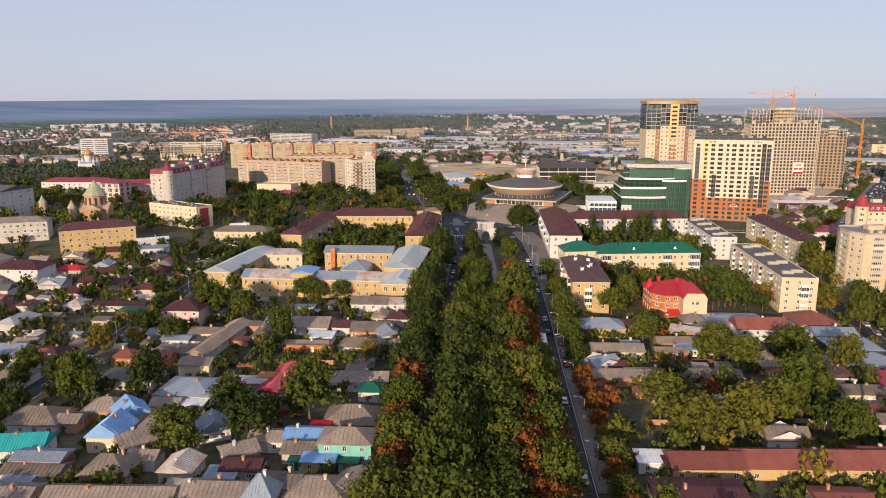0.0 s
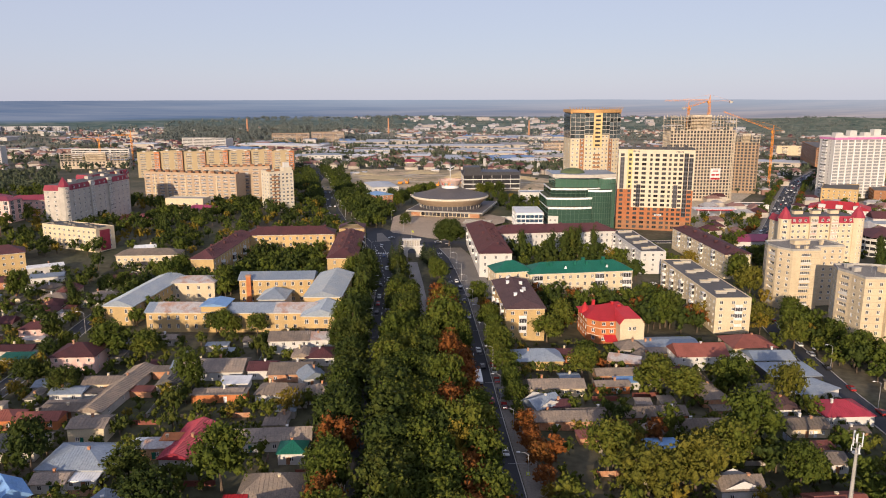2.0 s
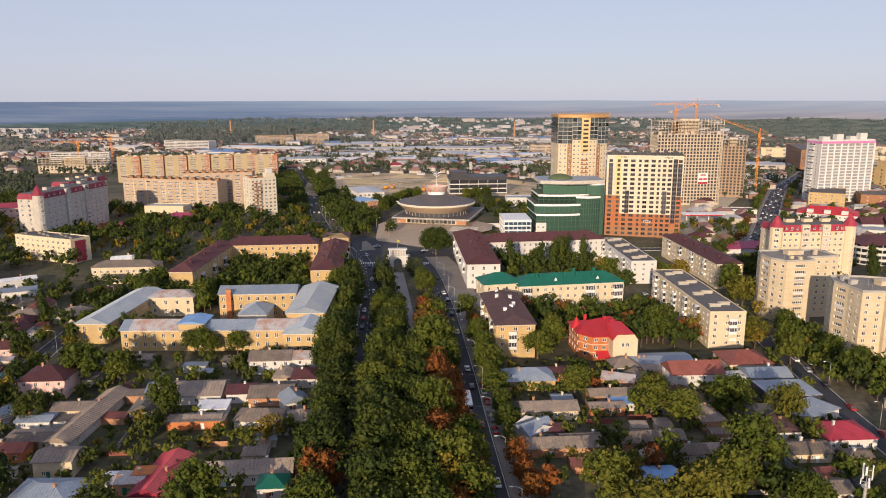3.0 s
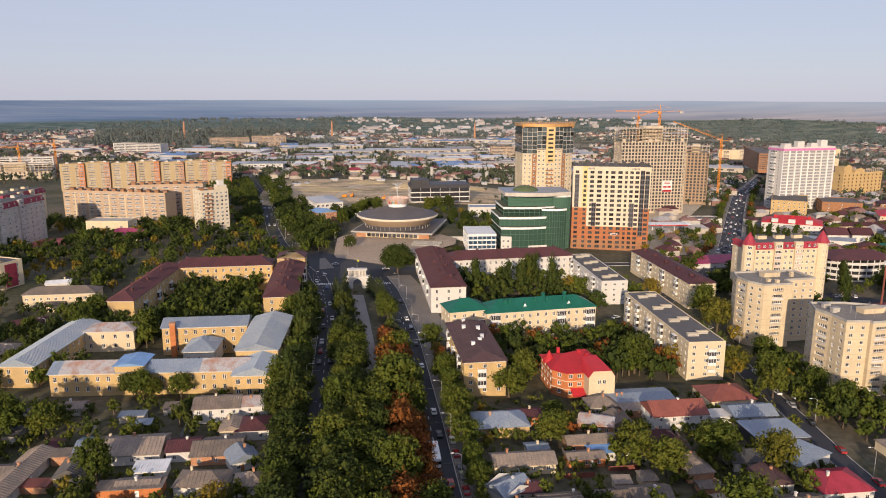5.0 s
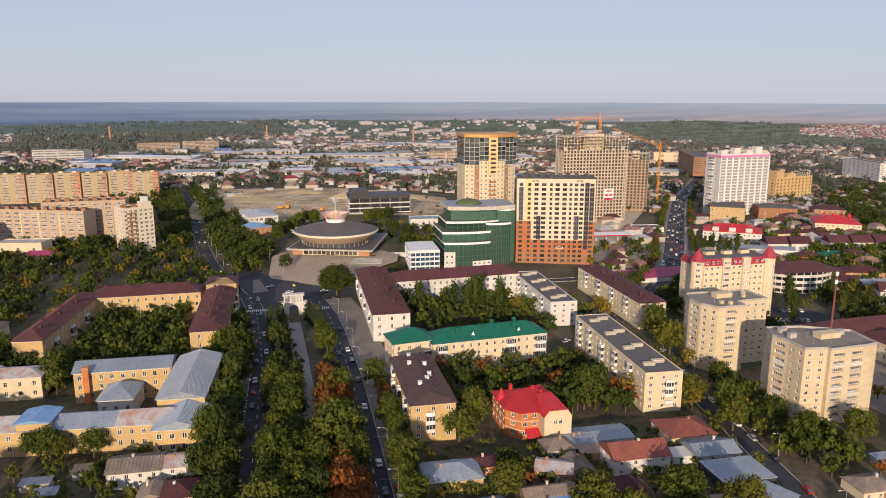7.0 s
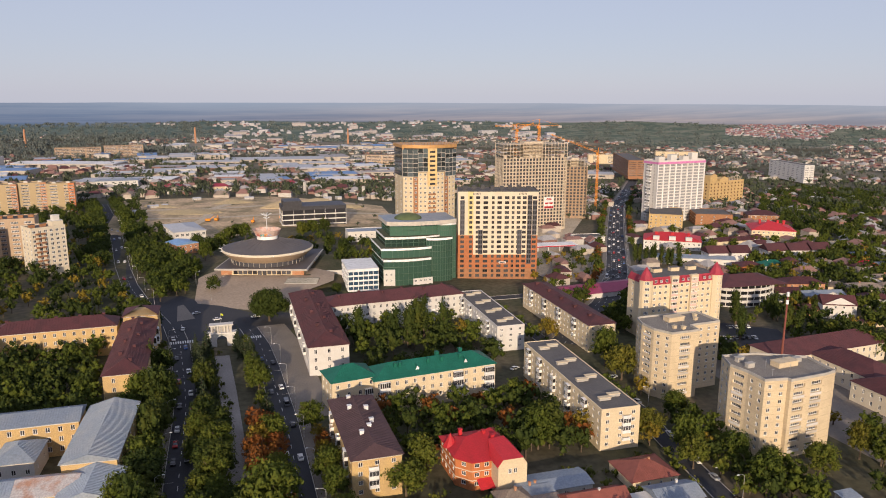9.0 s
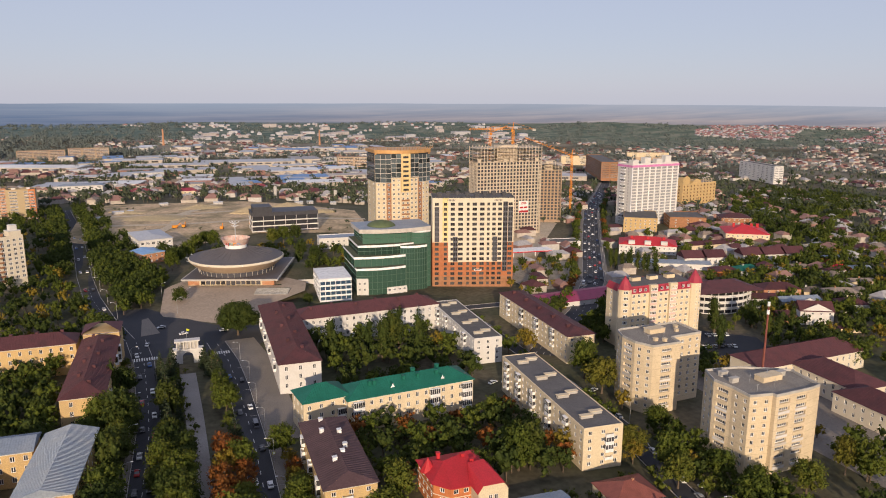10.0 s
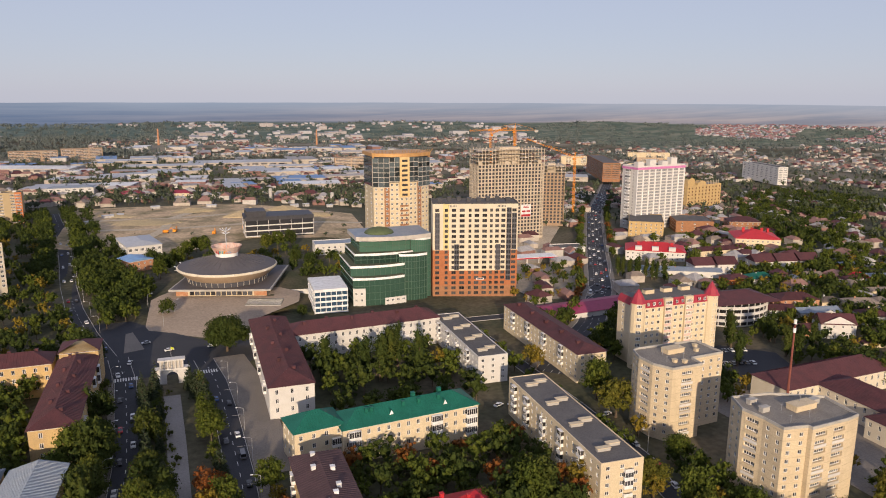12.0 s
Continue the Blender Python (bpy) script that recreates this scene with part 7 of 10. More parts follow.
house(-73.2, 220.1, -5, 10, 8, 5, 1.2, "gable", "slate_roof", "cream_plaster")
house(-92.0, 214.0, -5, 17, 11, 3, 0.4, "flat", "bitumen", "grey_panel")
house(-69.8, 202.6, -8, 17, 14, 3.4, 2.8, "hip", "zinc_roof", "white_plaster")
house(-89.5, 190.3, -5, 11, 9, 3.2, 2.6, "hip", "slate_roof", "old_brick")
house(-80.5, 184.0, 35, 8, 9, 4.5, 3, "gable", "blue_roof", "cream_plaster")
house(-80.8, 172.4, -4, 9, 9.5, 4.5, 3.6, "gable2", "blue_roof", "cream_plaster")
house(-70.7, 177.5, -5, 10.5, 9.5, 3.2, 3.2, "hip", "slate_roof", "cream_plaster")
house(-73.9, 193.2, -5, 8, 6, 2.8, 1.2, "gable", "slate_roof", "white_plaster")
house(-67.0, 193.2, -5, 8, 4, 2.6, 0.3, "flat", "white_paint", "white_plaster")
house(-105.7, 184.1, -5, 16, 11, 3, 3, "hip", "slate_roof", "white_plaster")
house(-96.0, 182.2, -5, 6, 6, 3, 1.5, "gable", "slate_roof", "old_brick")
house(-101.7, 167.7, 4, 13.5, 8.5, 3.4, 2.6, "gable", "teal_roof", "white_plaster")
house(-91.7, 158.7, -5, 12, 6, 4.6, 1, "gable", "zinc_roof", "rust_roof")
house(-91.9, 155.7, -5, 14, 6, 2.8, 1.2, "gable", "slate_roof", "grey_panel")
house(-93.6, 152.3, -5, 7, 5, 2.6, 0.3, "flat", "zinc_roof", "grey_panel")
house(-74.2, 170.0, 40, 9, 9, 3, 2.4, "gable", "slate_roof", "grey_panel")
house(-74.0, 155.8, -5, 11, 10, 3.2, 3, "hip", "slate_roof", "old_brick")
house(-68.4, 161.3, -5, 7, 6, 3, 1.4, "gable", "slate_roof", "white_plaster")
house(-90.3, 144.3, -5, 9, 8, 3, 1.6, "gable", "slate_roof", "grey_panel")
house(-68.3, 142.0, -3, 28, 9, 3.2, 2.4, "gable", "slate_roof", "cream_plaster")
house(-52.4, 143.8, -5, 12, 10, 3.2, 2.8, "hip", "slate_roof", "cream_plaster")
house(-43.2, 142.5, -5, 13, 10, 3.2, 2.8, "gable", "slate_roof", "old_brick")
house(-56.2, 176.9, 20, 8, 8, 3.2, 2.6, "gable2", "zinc_roof", "white_plaster")
house(-46.1, 163.2, 30, 8, 8, 3, 2, "gable", "slate_roof", "grey_panel")
house(-43.2, 156.0, -5, 9, 7, 3, 1.4, "gable", "maroon_roof", "grey_panel")
house(-47.4, 152.5, -5, 7, 5, 2.6, 0.3, "flat", "zinc_roof", "grey_panel")
house(-35.6, 140.2, -5, 7, 7, 4.5, 5, "hip", "zinc_roof", "yellow_plaster")
house(-32.2, 146.2, -5, 9, 7, 4, 1.5, "gable", "slate_roof", "yellow_plaster")
house(-44.0, 208.0, -10, 8.5, 21, 3.4, 1.8, "gable2", "crimson_red", "white_plaster")
house(-40.1, 170.2, -5, 9, 7, 3.2, 1.4, "gable", "slate_roof", "white_plaster")
house(-51.7, 207.5, -5, 7, 6, 3.4, 1, "gable", "rusty_zinc", "old_brick")
house(-57.0, 209.7, -5, 6, 5, 2.5, 0.3, "flat", "white_paint", "white_plaster")
house(-48.1, 208.8, -5, 6, 4, 4.4, 0.3, "flat", "orange_brick", "white_plaster")
house(-24.3, 208.6, -3, 26, 7.5, 3.2, 2.2, "gable", "slate_roof", "white_plaster")
house(-31.1, 170.5, -5, 9, 7, 3.6, 1.4, "gable", "blue_roof", "white_plaster")
house(-15.9, 200.0, -5, 7, 6.5, 3.4, 2, "hip", "green_roof", "white_plaster")
house(-19.4, 181.1, -5, 15, 11, 3.2, 3.4, "hip", "slate_roof", "old_brick")
house(-19.3, 163.8, -5, 13, 9, 5.8, 2.4, "hip", "slate_roof", "teal_plaster")
house(-25.6, 158.6, -5, 8, 5, 3, 0.3, "flat", "blue_roof", "yellow_plaster")
house(-18.5, 157.9, -5, 4.5, 3.5, 2.6, 0.3, "flat", "green_roof", "teal_plaster")
house(-23.7, 143.8, -5, 14, 11, 3.2, 3, "hip", "slate_roof", "old_brick")
house(-17.0, 146.5, 60, 9, 8, 3, 2, "gable", "slate_roof", "grey_panel")
house(-39.7, 243.2, -5, 11, 5, 2.8, 0.8, "gable", "slate_roof", "orange_brick")
house(-27.7, 174.2, -5, 5, 5, 3.4, 0.3, "flat", "red_roof", "pink_plaster")
house(-30.4, 163.8, -5, 9, 7, 3, 1.6, "gable", "slate_roof", "grey_panel")
house(-30.3, 159.3, -5, 5, 4, 2.6, 0.3, "flat", "green_roof", "white_plaster")
house(-95.1, 278.4, -5, 15, 14, 6.6, 3, "hip", "maroon_roof", "pink_plaster")
house(-132.0, 343.6, -5, 11, 9, 3.2, 2.6, "hip", "maroon_roof", "white_plaster")
house(-125.5, 320.8, -5, 13, 8, 3.2, 2.2, "hip", "maroon_roof", "pink_plaster")
house(-128.2, 296.0, -5, 22, 7, 2.8, 1.2, "gable", "maroon_roof", "grey_panel")
house(-120.1, 286.0, -5, 10, 6, 2.8, 0.3, "flat", "green_roof", "grey_panel")
house(-179.4, 361.1, -5, 13, 8, 3, 2, "hip", "red_roof", "grey_panel")
house(-157.5, 334.9, -5, 14, 9, 3.2, 2.4, "hip", "maroon_roof", "old_brick")
house(-171.6, 327.5, -5, 11, 9, 4, 2.4, "gable2", "zinc_roof", "grey_panel")
house(-157.5, 315.7, -5, 12, 8, 3.2, 2.2, "hip", "maroon_roof", "pink_plaster")
house(-197.8, 350.0, -5, 24, 15, 7, 3.4, "hip", "maroon_roof", "white_plaster")
house(-183.4, 376.7, -5, 12, 8, 3, 1.6, "gable", "slate_roof", "grey_panel")
house(-159.7, 419.1, 25, 17, 8, 4, 0.8, "gable", "white_paint", "white_plaster")
house(-153.2, 404.7, 15, 15, 10, 3.6, 1, "gable", "zinc_roof", "white_plaster")
house(-115.7, 403.3, 15, 16, 8, 3, 1.6, "gable", "maroon_roof", "cream_plaster")
house(-114.0, 363.6, -5, 15, 13, 3.4, 2.8, "hip", "slate_roof", "grey_panel")
house(-136.3, 367.9, -5, 12, 8, 3, 2, "hip", "slate_roof", "old_brick")
house(-171.2, 399.4, 10, 12, 9, 3.4, 2, "gable", "maroon_roof", "old_brick")
house(-97.8, 257.7, -5, 9, 7, 2.8, 1, "gable", "zinc_roof", "grey_panel")
house(-89.8, 250.4, -5, 10, 6, 2.8, 0.8, "gable", "zinc_roof", "white_plaster")
house(-80.8, 257.3, -5, 12, 7, 3, 1.4, "gable", "slate_roof", "cream_plaster")
house(-74.3, 250.0, 79, 37, 7.5, 3, 1.6, "gable", "slate_roof", "grey_panel")
house(-86.2, 239.5, -5, 14, 5, 2.8, 0.3, "flat", "slate_roof", "grey_panel")
house(-62.6, 264.6, -5, 9, 4, 3, 0.3, "flat", "slate_roof", "old_brick")
house(-55.1, 268.4, -5, 12, 9, 3.2, 1.4, "gable", "zinc_roof", "white_plaster")
house(-126.6, 235.6, -5, 12, 7, 3.2, 1.8, "gable", "maroon_roof", "white_plaster")
house(-142.8, 249.2, -5, 8, 6, 2.8, 1, "gable", "slate_roof", "white_plaster")
house(-142.8, 237.6, -5, 10, 8, 3, 1.2, "gable", "zinc_roof", "grey_panel")
house(-149.7, 281.3, -5, 7, 5, 2.6, 1, "gable", "slate_roof", "grey_panel")
house(-146.0, 240.1, -5, 6, 5, 2.6, 0.3, "flat", "slate_roof", "white_plaster")
house(-118.5, 459.4, 10, 12, 8, 4, 1.2, "gable", "white_paint", "white_plaster")
house(-112.2, 429.7, -5, 9, 6, 4, 1, "gable", "slate_roof", "cream_plaster")
house(-46.6, 265.6, -5, 21, 13, 3.2, 2.4, "gable", "slate_roof", "white_plaster")
house(-30.1, 262.4, -5, 9, 9, 3.4, 1.6, "gable", "maroon_roof", "white_plaster")
house(-37.9, 251.7, -5, 9, 6, 2.8, 0.3, "flat", "white_paint", "white_plaster")
house(-41.5, 242.4, -5, 17, 5, 3, 0.4, "flat", "slate_roof", "orange_brick")
house(-55.5, 266.8, -5, 9, 9, 3, 1, "gable", "zinc_roof", "white_plaster")
house(-71.0, 300.7, -5, 8, 6, 2.8, 1, "gable", "slate_roof", "grey_panel")
house(-50.0, 290.3, -5, 8, 4, 2.6, 0.3, "flat", "zinc_roof", "grey_panel")
house(-22.4, 288.0, -5, 15, 11, 5.2, 2, "gable", "slate_roof", "white_plaster")
house(-11.8, 286.6, -5, 13, 9, 5.2, 1.8, "gable", "rusty_zinc", "white_plaster")
house(-10.4, 272.7, -5, 10, 10, 3.4, 2.4, "hip", "maroon_roof", "white_plaster")
house(-17.0, 273.2, -5, 7, 8, 3.4, 1.6, "gable2", "slate_roof", "cream_plaster")
house(-20.2, 260.0, -5, 14, 12, 3, 2, "gable", "slate_roof", "old_brick")
house(-13.3, 252.8, 20, 8, 8, 3.2, 2, "gable2", "zinc_roof", "white_plaster")
house(-10.2, 237.9, -5, 8, 7, 3.2, 2.4, "hip", "slate_roof", "white_plaster")
house(67.4, 261.7, -5, 17, 12, 3.6, 2.6, "hip", "zinc_roof", "yellow_plaster")
house(77.3, 266.0, -5, 10, 7, 3.2, 1.2, "gable", "maroon_roof", "orange_brick")
house(66.9, 236.3, -5, 18, 8, 3, 1.8, "gable", "slate_roof", "cream_plaster")
house(58.3, 221.9, 25, 10, 8, 3.2, 2, "gable2", "zinc_roof", "white_plaster")
house(62.2, 221.1, -5, 8, 6, 3, 1.2, "gable", "maroon_roof", "grey_panel")
house(62.6, 211.6, -5, 24, 7, 3, 1.8, "gable", "slate_roof", "old_brick")
house(126.9, 257.0, -5, 18.5, 11, 5.6, 3.2, "gable", "rust_roof", "white_plaster")
house(122.0, 274.5, -5, 24, 10, 3.4, 0.8, "gable", "zinc_roof", "white_plaster")
house(155.0, 271.5, -5, 17, 14, 3.4, 3.2, "hip", "rust_roof", "cream_plaster")
house(154.6, 256.0, -5, 15, 10, 3.4, 2, "gable", "zinc_roof", "white_plaster")
house(152.6, 240.6, -5, 17, 13, 4, 0.4, "flat", "zinc_roof", "dark_panel")
house(150.6, 225.4, 20, 16, 10, 3.6, 0.4, "flat", "zinc_roof", "white_plaster")
house(134.9, 227.0, -5, 13, 7, 3, 0.3, "flat", "bitumen", "grey_panel")
house(149.6, 209.2, -5, 15, 12, 3.6, 2.8, "hip", "crimson_red", "white_plaster")
house(133.4, 215.2, -5, 9, 9, 3.2, 1.8, "gable2", "brown_roof", "white_plaster")
house(91.4, 245.2, -5, 15, 6, 3, 1.6, "gable", "slate_roof", "old_brick")
house(86.1, 235.9, -5, 11, 5, 2.8, 1, "gable", "slate_roof", "orange_brick")
house(75.7, 212.8, -5, 24, 7, 3, 1.8, "gable", "slate_roof", "old_brick")
house(93.3, 213.2, -5, 14, 7, 3, 1.6, "gable", "slate_roof", "orange_brick")
house(99.4, 257.6, -30, 11, 8, 3.2, 1.6, "gable", "rusty_zinc", "old_brick")
house(106.4, 256.8, -5, 8, 9, 3.2, 2, "gable2", "slate_roof", "yellow_plaster")
house(106.5, 270.7, -5, 10, 8, 3.2, 2.4, "hip", "slate_roof", "grey_panel")
house(115.3, 273.1, -5, 10, 7, 3, 1, "gable", "zinc_roof", "white_plaster")
house(116.2, 265.6, -5, 8, 5, 2.8, 0.3, "flat", "slate_roof", "old_brick")
house(92.7, 238.9, -5, 8, 5, 2.8, 0.3, "flat", "blue_roof", "white_plaster")
house(98.7, 203.8, -5, 8, 6, 3, 1.4, "gable", "slate_roof", "white_plaster")
house(106.8, 204.0, -5, 7, 6, 2.8, 1.2, "gable", "slate_roof", "grey_panel")
house(132.8, 201.6, -5, 11, 8, 3, 1.6, "gable", "slate_roof", "cream_plaster")
house(143.4, 257.0, -5, 7, 6, 2.8, 0.3, "flat", "white_plaster", "white_plaster")
house(93.2, 156.3, -3, 38, 10, 3.6, 2.4, "gable", "rust_roof", "yellow_plaster")
house(67.1, 155.6, -3, 17, 9, 3.4, 2.2, "gable", "rust_roof", "yellow_plaster")
house(112.5, 158.1, -3, 12, 10, 3.6, 2.4, "gable", "rust_roof", "yellow_plaster")
house(55.7, 157.6, -5, 8.5, 6.5, 3.2, 0.3, "flat", "white_paint", "white_plaster")
house(59.7, 154.5, -5, 5, 5, 3.2, 0.3, "flat", "maroon_roof", "old_brick")
house(60.4, 141.7, -5, 20, 10, 3.4, 0.8, "gable", "maroon_roof", "grey_panel")
house(84.1, 193.1, -5, 9, 6, 2.6, 0.8, "gable", "blue_roof", "old_brick")
house(78.5, 186.2, -5, 9, 6, 2.6, 0.8, "gable", "rusty_zinc", "old_brick")
house(103.4, 193.2, -5, 9, 6, 2.6, 0.8, "gable", "rust_roof", "old_brick")
house(125.6, 180.8, -5, 8, 7, 3, 1.6, "gable", "slate_roof", "white_plaster")
house(92.2, 140.1, -5, 12, 8, 3, 1, "gable", "rust_roof", "cream_plaster")
house(133.0, 201.6, -5, 11, 8, 3, 1.6, "gable", "slate_roof", "cream_plaster")
house(204.4, 235.9, -5, 6, 4, 2.6, 0.3, "flat", "zinc_roof", "white_plaster")
house(186.3, 223.9, -5, 12, 9, 3.2, 2, "hip", "slate_roof", "cream_plaster")
house(389.4, 423.1, -20, 24, 14, 8, 3, "hip", "maroon_roof", "old_brick")
house(367.6, 414.7, -25, 15, 10, 6, 2.4, "gable", "maroon_roof", "white_plaster")
house(386.5, 405.3, -15, 26, 10, 5, 2, "gable", "zinc_roof", "grey_panel")
house(368.7, 379.6, -30, 18, 12, 8, 4.5, "gable2", "maroon_roof", "white_plaster")
house(358.0, 387.6, -20, 14, 10, 4, 2, "gable", "maroon_roof", "old_brick")
house(424.2, 404.6, -25, 20, 12, 6, 2.4, "hip", "slate_roof", "cream_plaster")
house(410.7, 387.5, -25, 16, 12, 5, 3, "hip", "maroon_roof", "white_plaster")
house(520.1, 485.0, -15, 18, 9, 4, 1, "gable", "zinc_roof", "orange_brick")
house(484.9, 454.7, -20, 18, 10, 4, 3, "hip", "red_roof", "white_plaster")
house(501.7, 450.7, -20, 16, 9, 4, 1.4, "gable", "zinc_roof", "white_plaster")
house(467.4, 424.5, -20, 18, 9, 4, 1.4, "gable", "slate_roof", "cream_plaster")
house(543.0, 527.2, -15, 14, 8, 4, 0.4, "flat", "cream_plaster", "cream_plaster")
house(464.0, 471.2, -20, 12, 9, 4, 2, "gable", "slate_roof", "orange_brick")
house(409.4, 487.6, -10, 18, 12, 4, 2.4, "hip", "maroon_roof", "orange_brick")
house(426.4, 482.4, -10, 18, 12, 4, 3, "hip", "green_roof", "white_plaster")
house(473.0, 571.2, -8, 36, 12, 5, 2.5, "hip", "maroon_roof", "cream_plaster")
house(415.6, 419.0, -25, 14, 10, 4, 2.4, "hip", "slate_roof", "cream_plaster")
house(389.5, 523.2, -32, 60, 14, 5, 1.5, "gable", "zinc_roof", "white_plaster")
house(367.8, 359.7, -15, 22, 4, 3, 0.3, "flat", "maroon_roof", "cream_plaster")

ROADS = [(EAST_ROAD, 5.2), (WEST_ROAD, 5.2), (NORTH_ROAD, 5.5), (AVENUE, 9.5), (WEST_STREET, 4.6), (PARK_STREET, 4.4), (CROSS_STREET, 5.0)]


def seg_dist(x, y, a, b):
    dx, dy = b[0] - a[0], b[1] - a[1]
    t = max(0.0, min(1.0, ((x - a[0]) * dx + (y - a[1]) * dy) / (dx * dx + dy * dy)))
    return math.hypot(x - a[0] - t * dx, y - a[1] - t * dy)


def free(x, y, r):
    for line, hw in ROADS:
        for a, b in zip(line, line[1:]):
            if seg_dist(x, y, a, b) < hw + r * 0.35:
                return False
    for fx, fy, rot, w, d in FOOT:
        if abs(x - fx) > 70 or abs(y - fy) > 70:
            continue
        c, s = math.cos(radians(rot)), math.sin(radians(rot))
        u, v = (x - fx) * c + (y - fy) * s, -(x - fx) * s + (y - fy) * c
        if abs(u) < w / 2 + r * 0.5 and abs(v) < d / 2 + r * 0.5:
            return False
    return True


def filler(poly, n, seed):
    """Outbuildings and small houses that fill the plots."""
    d = random.Random(seed)
    xs, ys, made = [p[0] for p in poly], [p[1] for p in poly], 0
    for _ in range(n * 14):
        if made >= n:
            return
        x, y = d.uniform(min(xs), max(xs)), d.uniform(min(ys), max(ys))
        inside = False
        for (x0, y0), (x1, y1) in zip(poly, poly[1:] + poly[:1]):
            if (y0 > y) != (y1 > y) and x < (x1 - x0) * (y - y0) / (y1 - y0) + x0:
                inside = not inside
        big = d.random() < (0.85 if seed == 53 else 0.4)
        w, e = (d.uniform(8, 12) * (1.3 if seed == 47 else 1), d.uniform(6, 9)) if big else (d.uniform(4, 8), d.uniform(3, 5))
        if not inside or not free(x, y, (1.2 if seed != 47 else 0.85) * max(w, e)):
            continue
        kind = d.choice(("gable", "hip", "gable2", "gable")) if big else d.choice(("flat", "flat", "gable"))
        house(x, y, -5 + d.choice((0, 0, 90)) + d.uniform(-6, 6), round(w, 1), round(e, 1), d.uniform(2.7, 3.4) if big else d.uniform(2.2, 2.8), d.uniform(1.6, 2.6) if big else d.uniform(0.5, 1.0), kind,
              d.choice(("maroon_roof", "slate_roof", "maroon_roof", "rust_roof") if seed == 53 else ("slate_roof", "slate_roof", "slate_roof", "zinc_roof", "rusty_zinc", "maroon_roof", "rust_roof", "bitumen")),
              d.choice(("white_plaster", "old_brick", "grey_panel", "cream_plaster", "grey_panel")), True)
        made += 1


filler([(-150, 130), (-18, 130), (-14, 200), (-10, 292), (-106, 300), (-150, 420), (-210, 420), (-200, 130)], 46, 41)
filler([(-112, 215), (-14, 205), (-6, 296), (-108, 302)], 14, 47)
filler([(-215, 285), (-112, 285), (-112, 345), (-150, 430), (-215, 430)], 26, 53)
filler([(54, 150), (158, 150), (166, 235), (172, 282), (62, 280)], 18, 43)

# ---- trees ----
rng = np.random.default_rng(11)


def quads_mesh(name, v, q, slots, mats, smooth=False):
    me = bpy.data.meshes.new(name)
    me.vertices.add(len(v))
    me.vertices.foreach_set("co", np.asarray(v, np.float32).ravel())
    me.loops.add(len(q) * 4)
    me.loops.foreach_set("vertex_index", np.asarray(q, np.int32).ravel())
    me.polygons.add(len(q))
    me.polygons.foreach_set("loop_start", np.arange(0, len(q) * 4, 4, dtype=np.int32))
    for m in mats:
        me.materials.append(M[m])
    if len(mats) > 1:
        me.polygons.foreach_set("material_index", np.asarray(slots, np.int32))
    me.update(calc_edges=True)
    me.validate()
    return me


def clump_cloud(lobes, cards, size, k=6, m=3, core=0.6):
    """Leaf cards set over a cloud of lobes (x, y, z, radius, height factor), round darker inner masses. Returns vertices and quads."""
    V, Q, n = [], [], 0
    for x, y, z, r, s in lobes:
        if m:
            a = np.arange(k) * 2 * np.pi / k
            pts = []
            for j in range(m + 1):
                t = -1.35 + 2.7 * j / m
                rr = r * core * np.cos(t) * rng.uniform(0.75, 1.2, k)
                pts.append(np.stack([x + rr * np.cos(a), y + rr * np.sin(a), np.full(k, z + r * core * s * np.sin(t))], 1))
            V.append(np.concatenate(pts))
            for j in range(m):
                for i in range(k):
                    Q.append((n + j * k + i, n + j * k + (i + 1) % k, n + (j + 1) * k + (i + 1) % k, n + (j + 1) * k + i))
            n += k * (m + 1)
        c = max(4, int(cards * r * r))
        u = rng.normal(size=(c, 3))
        u[:, 2] = np.abs(u[:, 2]) * 1.0 - 0.35
        u /= np.linalg.norm(u, axis=1, keepdims=True)
        p = np.array([x, y, z]) + u * np.array([r, r, r * s]) * rng.uniform(0.55, 1.22, (c, 1))
        nn = u * 0.8 + np.array([0, 0, 0.25]) + rng.normal(scale=0.75, size=(c, 3))
        nn /= np.linalg.norm(nn, axis=1, keepdims=True)
        t1 = np.cross(nn, rng.normal(size=(c, 3)))
        t1 /= np.linalg.norm(t1, axis=1, keepdims=True)
        t2 = np.cross(nn, t1)
        sz = size * rng.uniform(0.6, 1.35, (c, 1))
        lift = nn * sz * 0.22
        quad = np.stack([p - t1 * sz - lift, p - t2 * sz * 0.6, p + t1 * sz - lift, p + t2 * sz * 0.6 + lift * 0.5], 1)
        V.append(quad.reshape(-1, 3))
        Q += [(n + 4 * i, n + 4 * i + 1, n + 4 * i + 2, n + 4 * i + 3) for i in range(c)]
        n += 4 * c
    return np.concatenate(V), np.array(Q)


def lobes_broad(h, r, count, seed):
    """Lobes spread over an uneven egg-shaped crown, with gaps between them."""
    d = np.random.default_rng(seed)
    out, ax, ay = [], d.uniform(0.85, 1.12), d.uniform(0.85, 1.12)
    for i in range(count):
        zz = -0.5 + 1.46 * (i + 0.5) / count
        a = i * 2.39996 + d.uniform(-0.4, 0.4)
        q = math.sqrt(max(0.0, 1 - zz * zz))
        k = d.uniform(0.56, 0.86)
        out.append((r * ax * q * k * math.cos(a), r * ay * q * k * math.sin(a), h * (0.53 + 0.44 * zz * d.uniform(0.85, 1.0)), r * d.uniform(0.24, 0.44), d.uniform(0.75, 1.05)))
    out.append((0, 0, h * 0.55, r * 0.64, 1.15))
    return out


